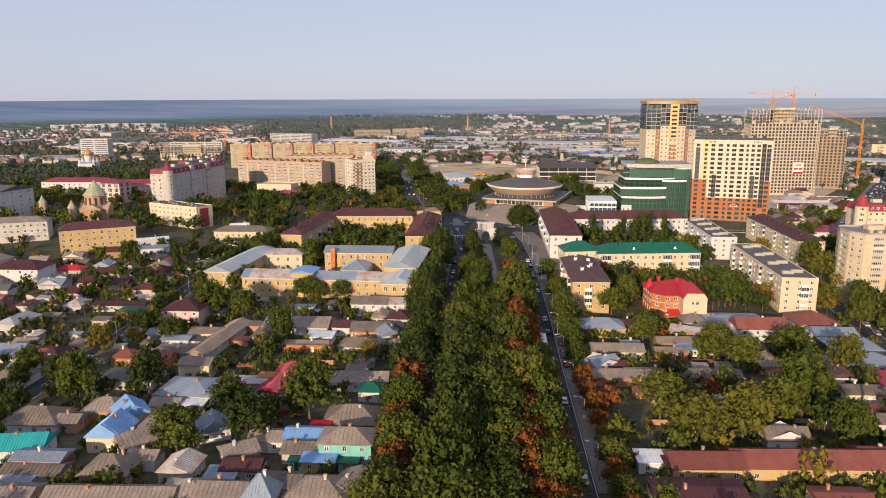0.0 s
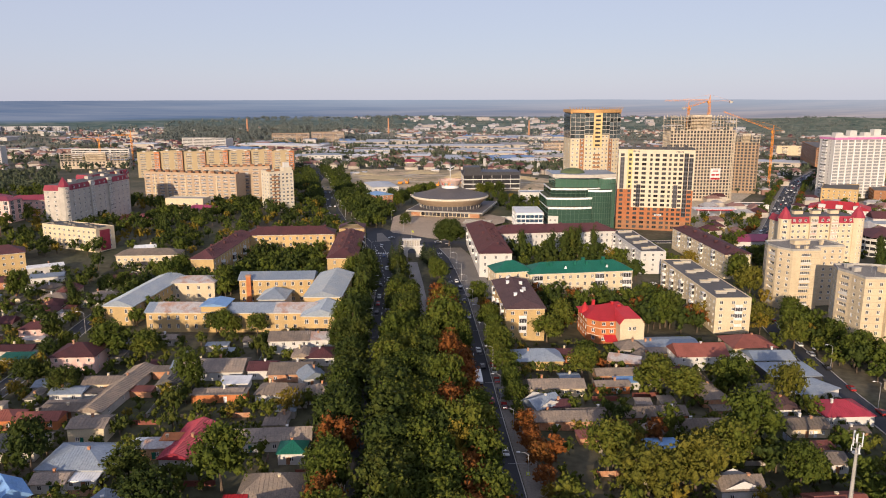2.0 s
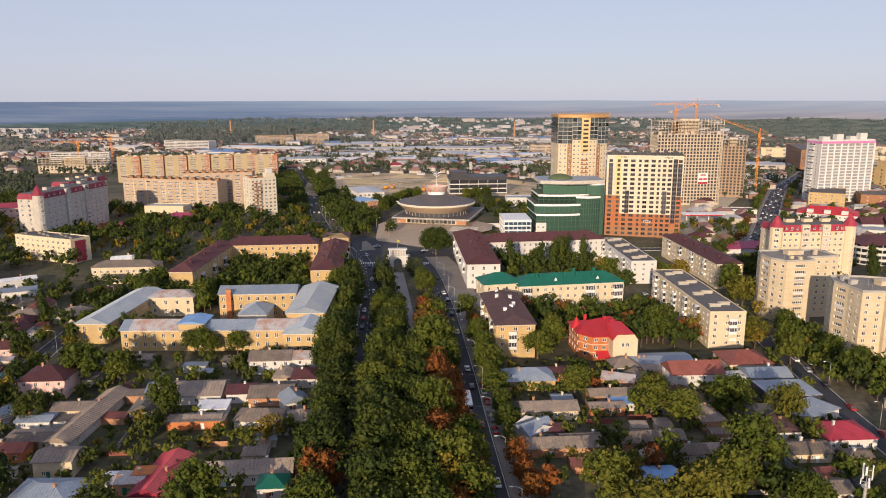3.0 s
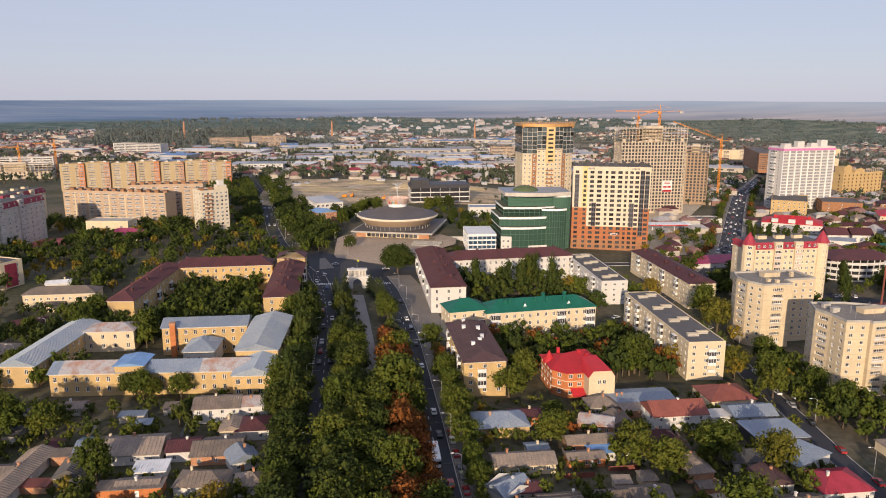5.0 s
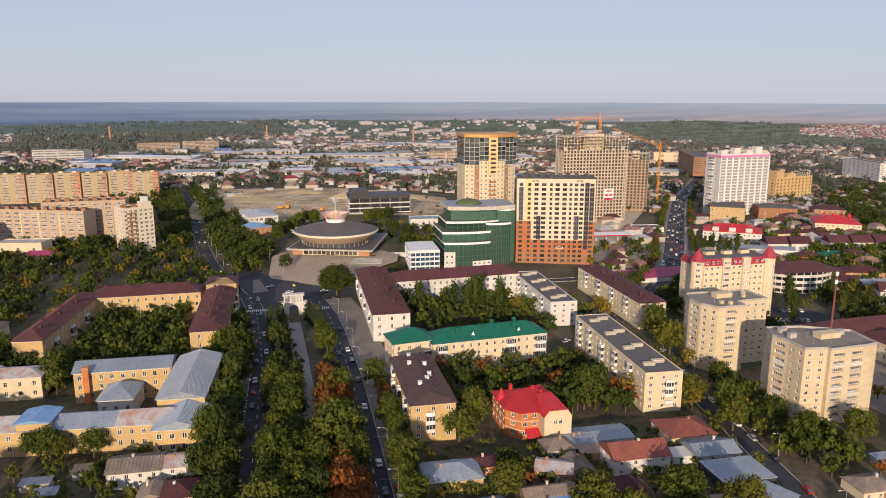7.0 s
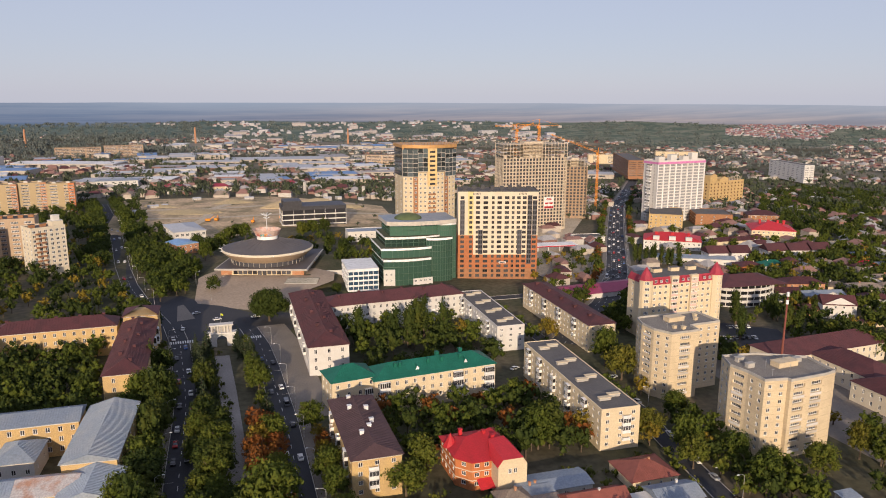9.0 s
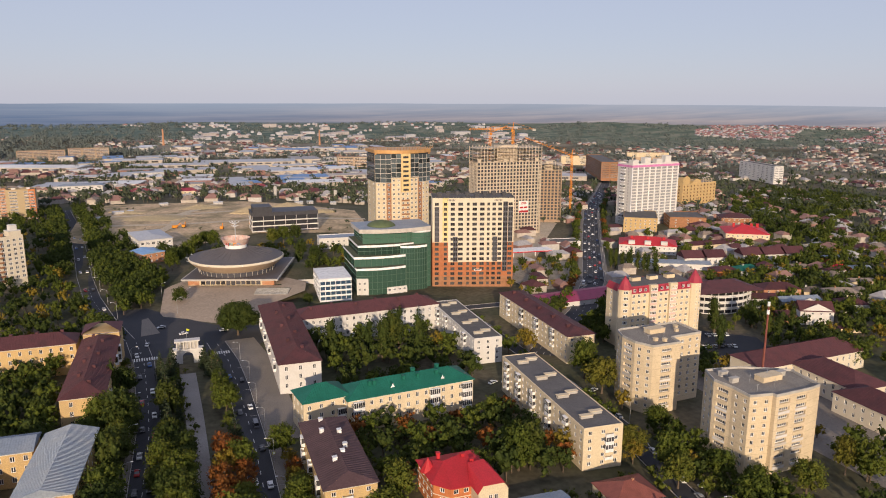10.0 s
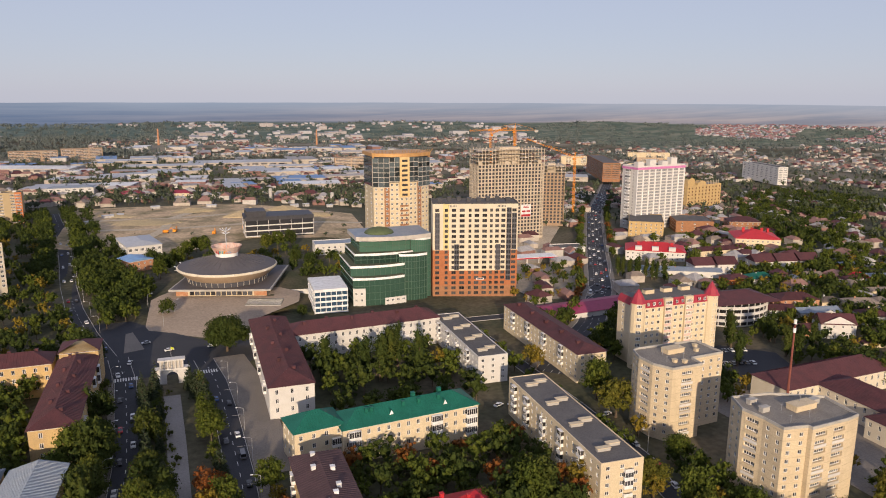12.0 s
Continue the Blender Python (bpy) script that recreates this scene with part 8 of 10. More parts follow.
def lobes_poplar(h, r, count, seed):
    d = np.random.default_rng(seed)
    return [(d.normal(scale=r * 0.3), d.normal(scale=r * 0.3), h * (0.16 + 0.78 * i / count), r * (0.62 + 0.3 * math.sin(math.pi * (0.12 + 0.8 * i / count))), 1.7) for i in range(count)]


def lobes_spruce(h, r, count, seed):
    d = np.random.default_rng(seed)
    out = []
    for i in range(count):
        z = 0.08 + 0.88 * i / count
        rr = r * (1.0 - z) ** 0.8
        m = max(1, int(6 * (1.05 - z)))
        for j in range(m):
            a = 2 * math.pi * j / m + i * 0.9 + d.uniform(-0.2, 0.2)
            out.append((rr * 0.55 * math.cos(a), rr * 0.55 * math.sin(a), h * z, max(0.4, rr * 0.5), 0.6))
    return out


def trunk_geo(h, r, seed, limbs=6):
    d, g = random.Random(seed), Geo()
    rings, x, y, n = [], 0.0, 0.0, 7
    top = h * 0.62
    i0 = len(g.v)
    levels = 5
    for j in range(levels + 1):
        t = j / levels
        x, y = x + d.uniform(-0.12, 0.12), y + d.uniform(-0.12, 0.12)
        rr = r * (1.5 if j == 0 else 1.0) * (1 - 0.75 * t)
        rings.append((x, y, top * t))
        g.v += [(x + rr * math.cos(2 * math.pi * a / n), y + rr * math.sin(2 * math.pi * a / n), top * t - (0.6 if j == 0 else 0)) for a in range(n)]
    for j in range(levels):
        for a in range(n):
            b = (a + 1) % n
            g.f.append((i0 + j * n + a, i0 + j * n + b, i0 + (j + 1) * n + b, i0 + (j + 1) * n + a))
            g.s.append(0)
    for i in range(limbs):
        a, z0 = 2 * math.pi * i / limbs + d.uniform(-0.4, 0.4), top * d.uniform(0.45, 0.95)
        L = h * d.uniform(0.2, 0.36)
        m = (L * 0.5 * math.cos(a), L * 0.5 * math.sin(a), z0 + L * 0.5)
        e = (L * 0.95 * math.cos(a), L * 0.95 * math.sin(a), z0 + L * 1.05)
        g.beam((0, 0, z0), m, r * 0.55), g.beam(m, e, r * 0.32)
    return g


KINDS = {}
def tree_kind(key, n, make, h, r, leaf, cards, size, k=6, m=3, core=0.6):
    """Makes n shapes of one kind of tree, each with a trunk and a crown; height h, crown radius r."""
    KINDS[key] = []
    for i in range(n):
        v, q = clump_cloud(make(i), cards, size, k, m, core)
        crown = quads_mesh("crown", v, q, None, [leaf])
        tr = trunk_geo(h, 0.028 * h, hash_of(key) + i, 0 if key in ("spruce", "poplar") else 6).mesh("trunk", ["bark"])
        KINDS[key].append((crown, tr, v, q, leaf))


def hash_of(s):
    return sum(ord(c) * (i + 3) for i, c in enumerate(s))


tree_kind("broad", 6, lambda i: lobes_broad(11.5, 5.4, 26, 20 + i), 11.5, 5.4, "leaf_green", 15.5, 0.38, 4, 2)
tree_kind("dark", 6, lambda i: lobes_broad(11.0, 5.2, 26, 40 + i), 11.0, 5.2, "leaf_dark", 15.5, 0.38, 4, 2)
tree_kind("olive", 4, lambda i: lobes_broad(11.0, 5.2, 26, 340 + i), 11.0, 5.2, "leaf_olive", 15.5, 0.38, 4, 2)
tree_kind("red", 4, lambda i: lobes_broad(9.0, 3.9, 20, 60 + i), 9.0, 3.9, "leaf_red", 17.0, 0.32, 4, 2)
tree_kind("yellow", 3, lambda i: lobes_broad(8.0, 3.7, 18, 80 + i), 8.0, 3.7, "leaf_yellow", 17.0, 0.32, 4, 2)
tree_kind("small", 4, lambda i: lobes_broad(6.0, 3.0, 15, 100 + i), 6.0, 3.0, "leaf_green", 18.0, 0.29, 4, 2)
tree_kind("poplar", 3, lambda i: lobes_poplar(15.0, 2.1, 11, 120 + i), 15.0, 2.1, "leaf_dark", 15.0, 0.40, 5, 2)
tree_kind("spruce", 3, lambda i: lobes_spruce(14.0, 3.2, 12, 140 + i), 14.0, 3.2, "leaf_spruce", 22.0, 0.36, 4, 2)
tree_kind("mass", 7, lambda i: lobes_broad(9.0, 4.5, 9, 160 + i), 9.0, 4.5, "leaf_green", 5.4, 0.55, 4, 2, 0.74)
tree_kind("massdark", 6, lambda i: lobes_broad(9.5, 4.5, 9, 180 + i), 9.5, 4.5, "leaf_dark", 5.4, 0.55, 4, 2, 0.74)
tree_kind("massyellow", 3, lambda i: lobes_broad(7.5, 3.7, 8, 200 + i), 7.5, 3.7, "leaf_yellow", 5.4, 0.54, 4, 2, 0.74)
tree_kind("massred", 3, lambda i: lobes_broad(7.5, 3.7, 8, 240 + i), 7.5, 3.7, "leaf_red", 5.4, 0.54, 4, 2, 0.74)
tree_kind("great", 1, lambda i: lobes_broad(17.0, 8.6, 60, 260 + i), 17.0, 8.6, "leaf_dark", 18.0, 0.42, 5, 2, 0.7)
tree_kind("bush", 5, lambda i: lobes_broad(2.6, 1.9, 3, 280 + i), 2.6, 1.9, "leaf_green", 9.0, 0.30, 4, 2, 0.72)
tree_kind("bushdark", 4, lambda i: lobes_broad(2.8, 2.0, 3, 300 + i), 2.8, 2.0, "leaf_dark", 9.0, 0.30, 4, 2, 0.72)
tree_kind("far", 5, lambda i: lobes_broad(9.0, 5.4, 1, 220 + i), 9.0, 5.4, "leaf_far_haze", 0.6, 1.3, 4, 2)
tree_kind("ridge", 5, lambda i: lobes_broad(9.0, 5.4, 1, 320 + i), 9.0, 5.4, "leaf_ridge_haze", 0.6, 1.3, 4, 2)
TREE_LABEL = {"broad": "broad green tree with a full leafy crown", "dark": "dark green tree with a dense leafy crown", "olive": "broad olive-green tree turning yellow", "red": "autumn tree with rust-red leaves", "yellow": "tree with yellowing autumn leaves",
              "small": "small green garden tree", "great": "large round dark green tree beside the paved square", "poplar": "tall narrow dark green poplar", "spruce": "tall dark blue-green spruce"}
trees_made = [0]


def tree(kind, x, y, s=1.0):
    """One tree as a thing of its own."""
    crown, tr, *_ = KINDS[kind][dice.randrange(len(KINDS[kind]))]
    ob = new("tree", tr)
    ob.matrix_basis = pose(x, y, ground_z(x, y), 0, 0, dice.uniform(0, 360)) @ Matrix.Diagonal((s * dice.uniform(0.85, 1.12), s * dice.uniform(0.85, 1.12), s * dice.uniform(0.9, 1.22), 1))
    tagged(ob, TREE_LABEL[kind], "tree", "trees")
    part("crown", crown, None, ob)
    trees_made[0] += 1
    return ob


def thicket(name, label, spots):
    """Many trees as one mesh: spots of (kind, x, y, scale)."""
    V, Q, S, mats, n = [], [], [], ["bark"], 0
    for kind, x, y, s in spots:
        crown, tr, v, q, leaf = KINDS[kind][dice.randrange(len(KINDS[kind]))]
        if leaf not in mats:
            mats.append(leaf)
        a, z = dice.uniform(0, 6.28), ground_z(x, y)
        c, t = math.cos(a) * s, math.sin(a) * s
        w = np.empty_like(v)
        w[:, 0], w[:, 1], w[:, 2] = v[:, 0] * c - v[:, 1] * t + x, v[:, 0] * t + v[:, 1] * c + y, v[:, 2] * s * dice.uniform(0.85, 1.15) + z
        V.append(w), Q.append(q + n), S.append(np.full(len(q), mats.index(leaf)))
        n += len(w)
        h = (0.9 if kind in ("bush", "bushdark") else 4.2) * s
        b = np.array([(x + sx * 0.2, y + sy * 0.2, zz) for zz in (z - 0.5, z + h) for sx, sy in ((-1, -1), (1, -1), (1, 1), (-1, 1))])
        V.append(b), Q.append(np.array([(0, 1, 5, 4), (1, 2, 6, 5), (2, 3, 7, 6), (3, 0, 4, 7)]) + n), S.append(np.zeros(4, int))
        n += 8
    if spots:
        me = quads_mesh(name, np.concatenate(V), np.concatenate(Q), np.concatenate(S), mats)
        tagged(new(name, me), label, "trees", kind="stuff")


def along(line, o, step, jitter, y0, y1):
    pts = strip_points(line, 1.0)
    off, acc, out = offset(pts, o), 0.0, []
    for i in range(1, len(off)):
        acc += math.hypot(off[i][0] - off[i - 1][0], off[i][1] - off[i - 1][1])
        if acc >= step and y0 <= off[i][1] <= y1:
            acc = 0.0
            out.append((off[i][0] + dice.uniform(-jitter, jitter), off[i][1] + dice.uniform(-jitter, jitter)))
    return out


# the boulevard: rows between the two carriageways
for o, step, y0, y1, kinds, big in ((6.8, 8.8, 75, 345, ("dark", "dark", "broad"), 1.12), (13.0, 9.2, 75, 350, ("dark", "broad", "broad"), 1.16), (19.0, 9.4, 80, 300, ("dark", "broad", "dark"), 1.16),
                                    (25.0, 7.4, 80, 352, ("red", "red", "red", "broad", "red", "yellow"), 1.35), (30.4, 8.4, 80, 345, ("broad", "red", "broad", "red"), 1.15)):
    for x, y in along(WEST_ROAD, o, step, 1.5, y0, y1):
        tree(dice.choice(kinds), x, y, dice.uniform(0.86, 1.14) * big * (0.85 if y > 285 else 1.22 if y < 255 and o < 10 else 1.0))
for x, y in along(WEST_ROAD, -7.0, 8.2, 1.2, 75, 285):
    if free(x, y, 0.5):
        tree(dice.choice(("dark", "broad", "dark", "red")), x, y, dice.uniform(0.9, 1.15) * (1.25 if y < 250 else 1.0))
for x, y in along(WEST_ROAD, -9.0, 8.0, 1.0, 285, 362):
    if free(x, y, 0.5):
        tree(dice.choice(("poplar", "dark", "broad", "dark")), x, y, dice.uniform(1.0, 1.35))
for x, y in along(WEST_ROAD, -8.2, 9.0, 0.8, 366, 400) + along(WEST_ROAD, -8.6, 11.0, 0.8, 400, 450):
    tree(dice.choice(("dark", "small", "broad")), x, y, dice.uniform(0.8, 1.1))
for x, y, s_ in ((9.0, 371.0, 1.5), (11.0, 377.0, 1.35), (5.0, 473.0, 1.35), (3.0, 492.0, 1.2)):
    tree("dark", x, y, s_)
for x, y in along(WEST_ROAD, 6.6, 8.0, 0.8, 352, 440):
    tree(dice.choice(("spruce", "spruce", "spruce", "dark")), x, y, dice.uniform(0.8, 1.2))
for x, y in along(EAST_ROAD, -7.0, 7.0, 0.8, 352, 438):
    tree(dice.choice(("small", "broad", "small", "spruce")), x, y, dice.uniform(0.75, 1.05))
for x, y in along(ALLEY, -5.2, 9.0, 0.5, 352, 438):
    tree(dice.choice(("spruce", "small")), x, y, dice.uniform(0.6, 1.0))
for x, y in along(EAST_ROAD, 9.0, 8.0, 1.2, 130, 345):
    if free(x, y, 2.0):
        tree(dice.choice(("broad", "small", "red", "broad", "yellow")), x, y, dice.uniform(0.7, 1.0))
tree("great", 66.0, 478.0, 1.05)
# single large trees that stand out over the roofs
WEST_TREES = ((-87, 381, 1.3), (-87, 406, 1.1), (-60, 371, 1.3), (-54, 311, 0.9), (-37, 306, 0.8), (-46, 307, 0.6), (-1, 298, 1.35), (2, 354, 1.0), (4, 376, 1.2), (-2, 366, 1.0), (-4, 282, 0.9), (-86, 283, 1.2), (-32, 185, 1.3), (-52, 250, 1.0), (-46, 173, 1.2),
              (-82, 201, 1.2), (-93, 253, 0.9), (-155, 373, 1.2), (-56, 192, 1.0), (-74, 282, 1.1), (-50, 308, 1.0), (-62, 165, 1.2), (-100, 196, 1.2))
EAST_TREES = ((201, 361, 1.4), (195, 305, 1.1), (184, 248, 1.2), (174, 270, 1.1), (188, 266, 1.0), (210, 251, 1.1), (132, 300, 1.3), (139, 220, 1.2), (127, 234, 1.1), (100, 232, 1.3), (86, 261, 0.8), (78, 286, 1.1), (198, 344, 1.4),
              (172, 291, 1.1), (179, 280, 1.1), (192, 255, 1.1), (232, 254, 1.1), (235, 248, 1.1), (80, 248, 1.1), (70, 168, 1.3), (83, 170, 1.4), (65, 182, 1.3), (109, 190, 1.5), (111, 170, 1.2), (106, 224, 1.2), (125, 228, 1.3), (98, 182, 1.3))
NORTH_TREES = ((324, 331, 1.2), (328, 322, 1.2), (324, 343, 1.1), (43, 547, 0.9), (59, 670, 1.2), (68, 700, 1.2), (77, 724, 1.1), (82, 710, 1.1), (50, 654, 1.2), (131, 715, 1.1), (141, 720, 1.2), (152, 724, 1.2), (142, 660, 1.1), (147, 636, 1.1),
               (114, 523, 0.6), (42, 681, 1.1), (45, 639, 1.1), (135, 302, 1.3), (114, 295, 1.1), (86, 293, 1.1))
for x, y, s_ in WEST_TREES + NORTH_TREES:
    tree(dice.choice(("broad", "dark", "broad")), x, y, s_)
for x, y, s_ in EAST_TREES:
    tree(dice.choice(("broad", "broad", "olive")), x, y, s_ * 0.94)
for x, y, s_ in ((-19, 228, 1.2), (-111, 237, 1.3), (196, 407, 1.2), (171, 289, 1.1), (152, 302, 1.4)):
    tree("yellow", x, y, s_)
for x, y, s_ in ((303, 387, 1.2), (329, 386, 1.2), (306, 391, 1.1), (-125, 357, 1.1), (7, 409, 1.0), (9, 379, 1.0), (337, 367, 1.1)):
    tree("poplar", x, y, s_)
for x, y in ((44.5, 434.0), (46.5, 424.0), (31.0, 434.0), (29.5, 424.0)):
    tree("spruce", x, y, 1.0)
for x, y in along(WEST_STREET, -6.5, 9.0, 1.5, 130, 400) + along(WEST_STREET, 6.5, 10.0, 1.5, 130, 400):
    if free(x, y, 0.4) and dice.random() < 0.7:
        tree(dice.choice(("broad", "dark", "dark", "yellow")), x, y, dice.uniform(0.55, 0.9))
for i in range(9):
    tree("poplar", 351 + i * 2.3 + dice.uniform(-2, 2), 543 - i * 3.6 + dice.uniform(-2, 2), dice.uniform(0.9, 1.2))
for x, y in ((118, 420), (124, 416), (127, 424), (141, 412), (103, 428), (130, 423), (137, 429)):
    tree("poplar", x, y, 1.4)
tree("yellow", 154, 420, 1.1)
tree("yellow", 197, 402, 1.1)
for x, y in ((286, 366), (291, 370), (322, 362), (318, 366)):
    tree("poplar", x, y, 1.1)


def fill(poly, count, kinds, r, smin, smax, sep):
    """Spots spread over a polygon, clear of roads and houses and of each other."""
    xs, ys = [p[0] for p in poly], [p[1] for p in poly]
    out, cells = [], {}
    for _ in range(count * 9):
        if len(out) >= count:
            break
        x, y = dice.uniform(min(xs), max(xs)), dice.uniform(min(ys), max(ys))
        inside = False
        for (x0, y0), (x1, y1) in zip(poly, poly[1:] + poly[:1]):
            if (y0 > y) != (y1 > y) and x < (x1 - x0) * (y - y0) / (y1 - y0) + x0:
                inside = not inside
        if not inside:
            continue
        c = (int(x // sep), int(y // sep))
        if any(math.hypot(x - a, y - b) < sep for i in (-1, 0, 1) for j in (-1, 0, 1) for a, b in cells.get((c[0] + i, c[1] + j), ())):
            continue
        if not free(x, y, r):
            continue
        cells.setdefault(c, []).append((x, y))
        out.append((dice.choice(kinds), x, y, dice.uniform(smin, smax)))
    return out


def grove(poly, count, kinds, r, smin, smax, sep):
    for i, (k, x, y, s) in enumerate(fill(poly, count, kinds, r, smin, smax, sep)):
        GROVE.append((k, x, y, s))


GROVE = []
grove([(95, 375), (158, 375), (160, 448), (98, 448)], 42, ("massdark", "mass", "massdark"), 3.0, 0.9, 1.3, 6.0)
grove([(82, 300), (150, 292), (152, 345), (84, 342)], 48, ("massdark", "mass", "massdark", "mass", "massred"), 3.0, 0.9, 1.3, 5.6)
grove([(-58, 395), (-14, 388), (-16, 448), (-56, 448)], 34, ("massdark", "mass", "massdark"), 3.0, 0.9, 1.3, 6.0)
thicket("courtyard_trees", "tall leafy trees in the courtyards", GROVE)
G1, G2 = ("mass", "mass", "massdark", "massdark", "massyellow"), ("massdark", "massdark", "mass")
spots = []
spots += fill([(-105, 362), (-12, 362), (-16, 395), (-82, 400), (-105, 420)], 50, G2, 3, 0.9, 1.35, 6)
spots += fill([(-200, 440), (-12, 470), (2, 480), (-4, 540), (-24, 640), (-34, 800), (-150, 720), (-220, 560)], 420, ("massdark", "massdark", "mass", "massdark", "massyellow"), 3, 0.65, 1.15, 5.6)
spots += fill([(12, 535), (26, 545), (40, 610), (24, 650), (6, 720), (-10, 800), (-4, 640)], 130, G2, 3, 0.8, 1.2, 5)
spots += fill([(110, 575), (200, 640), (170, 715), (60, 690), (112, 640)], 45, G1, 3, 0.7, 1.1, 7)
spots += fill([(176, 230), (200, 240), (196, 330), (182, 380), (205, 470), (190, 470), (176, 330)], 45, G1, 3, 0.8, 1.2, 6)
spots += fill([(205, 225), (330, 240), (330, 285), (240, 290), (235, 255)], 16, G1, 3, 0.8, 1.2, 7)
spots += fill([(228, 395), (300, 400), (300, 470), (228, 462)], 55, G1, 3, 0.8, 1.2, 6)
spots += fill([(62, 150), (150, 140), (158, 222), (70, 225)], 22, G1, 2.5, 0.8, 1.3, 6)
spots += fill([(523, 457), (560, 560), (640, 711), (762, 825), (980, 960), (980, 772), (667, 600)], 420, G2, 3, 0.8, 1.3, 7)
spots += fill([(322, 330), (480, 340), (560, 520), (420, 505), (330, 400)], 260, G1, 2.2, 0.7, 1.15, 6.5)
spots += fill([(228, 480), (300, 500), (330, 560), (260, 500)], 10, G1, 3, 0.6, 0.9, 6)
spots += fill([(240, 330), (270, 340), (268, 380), (230, 375)], 20, G1, 3, 0.8, 1.2, 6)
for o, y0, y1 in ((-13.5, 555, 900), (13.5, 600, 900), (-12.5, 470, 540)):
    spots += [(dice.choice(("mass", "massdark", "massred", "mass")), x, y, dice.uniform(0.6, 1.0)) for x, y in along(AVENUE, o, 7.5, 1.5, y0, y1)]
spots += fill([(255, 490), (330, 560), (345, 600), (270, 560), (240, 510)], 22, G1, 2, 0.6, 0.95, 7)
spots += fill([(-150, 560), (-90, 545), (-70, 630), (-150, 620)], 30, G2, 2, 0.8, 1.15, 6)
spots += fill([(226, 405), (258, 410), (262, 458), (230, 452)], 34, G1, 1.5, 0.8, 1.15, 5)
spots += fill([(-150, 298), (-92, 300), (-76, 330), (-76, 345), (-98, 420), (-150, 430)], 22, G2, 2, 0.7, 1.1, 6)
for o in (-9.5, 9.5, -15.0, 14.0):
    spots += [(dice.choice(G2), x, y, dice.uniform(0.8, 1.2)) for x, y in along(NORTH_ROAD, o, 7.5, 2.0, 640, 965)]
spots += fill([(2, 660), (26, 690), (18, 790), (4, 850), (-10, 980), (-26, 980), (-8, 800)], 46, G2, 2.0, 0.7, 1.15, 6)
spots += fill([(-150, 730), (-40, 800), (-32, 965), (-135, 960)], 130, G2, 3, 0.7, 1.15, 6)
thicket("park_trees", "dense green park and street trees", spots)
spots = fill([(-340, 60), (-14, 60), (-2, 300), (-110, 312), (-130, 420), (-210, 430), (-340, 440)], 360, ("mass", "massdark", "massdark", "massyellow", "mass", "massdark"), 1.4, 0.45, 0.9, 5.0)
spots += fill([(-200, 120), (-14, 120), (-4, 300), (-110, 312), (-140, 420), (-200, 420)], 900, ("bush", "bushdark", "bushdark", "bush"), 0.5, 0.7, 1.6, 2.6)
spots += fill([(42, 60), (260, 60), (215, 260), (176, 285), (52, 282)], 84, ("mass", "mass", "massyellow", "mass", "massred"), 1.2, 0.5, 1.0, 5.4)
spots += fill([(46, 130), (160, 130), (174, 282), (56, 282)], 420, ("bush", "bushdark", "bushdark", "bush"), 0.5, 0.7, 1.6, 2.6)
spots += fill([(24, 348), (34, 348), (38, 438), (27, 438)], 30, ("bush", "bushdark"), 0.3, 0.7, 1.1, 2.4)
spots += fill([(-330, 430), (-210, 440), (-230, 620), (-420, 620)], 120, G1, 1.5, 0.8, 1.2, 7)
thicket("garden_trees", "green and yellowing garden trees between houses", spots)

# ---- the far town ----
far = random.Random(23)


def far_houses(name, label, roofs, n, place, wmin, wmax, hmin, hmax, pitched=True, height=ground_z, walls=("far_wall", "far_pale", "far_wall", "far_red")):
    """Many far houses as one mesh."""
    g, mats = Geo(), list(walls) + list(roofs)
    for _ in range(n):
        p = place()
        if p is None:
            continue
        x, y = p
        if not free(x, y, 6.0):
            continue
        w, d, h, a = far.uniform(wmin, wmax), far.uniform(wmin, wmax) * 0.75, far.uniform(hmin, hmax), radians(far.choice((-6, 84)) + far.uniform(-14, 14))
        c, s, z = math.cos(a), math.sin(a), height(x, y)
        def t(u, v, k):
            return (x + u * c - v * s, y + u * s + v * c, z + k)
        P, wl_, rf = rect(w, d), far.randrange(4), 4 + far.randrange(len(roofs))
        for i in range(4):
            (u0, v0), (u1, v1) = P[i], P[(i + 1) % 4]
            g.face([t(u0, v0, -4), t(u1, v1, -4), t(u1, v1, h), t(u0, v0, h)], wl_)
        if pitched:
            e, k = rect(w + 0.8, d + 0.8), h + far.uniform(0.2, 0.36) * d
            r0, r1 = t(-w / 2 + d * 0.3, 0, k), t(w / 2 - d * 0.3, 0, k)
            q = [t(u, v, h - 0.1) for u, v in e]
            g.face([q[0], q[1], r1, r0], rf), g.face([q[2], q[3], r0, r1], rf), g.face([q[1], q[2], r1], rf), g.face([q[3], q[0], r0], rf)
        else:
            g.face([t(u, v, h) for u, v in rect(w + 0.6, d + 0.6)], rf)
            g.face([t(u, v, h - 0.5) for u, v in rect(w + 0.6, d + 0.6)[::-1]], rf)
            for i in range(int(w / 7)):
                uu = -w / 2 + 3.5 + i * 7
                g.face([t(uu - 1.5, -d / 2 - 0.1, h * 0.35), t(uu + 1.5, -d / 2 - 0.1, h * 0.35), t(uu + 1.5, -d / 2 - 0.1, h * 0.7), t(uu - 1.5, -d / 2 - 0.1, h * 0.7)], 2)
    tagged(new(name, g.mesh(name, mats)), label, "houses", kind="stuff")


def sector(r0, r1, a0, a1):
    """A random spot between two distances and two bearings (degrees, to the right of straight ahead)."""
    def place():
        r, a = math.sqrt(far.uniform(r0 * r0, r1 * r1)), radians(far.uniform(a0, a1))
        return r * math.sin(a), r * math.cos(a)
    return place


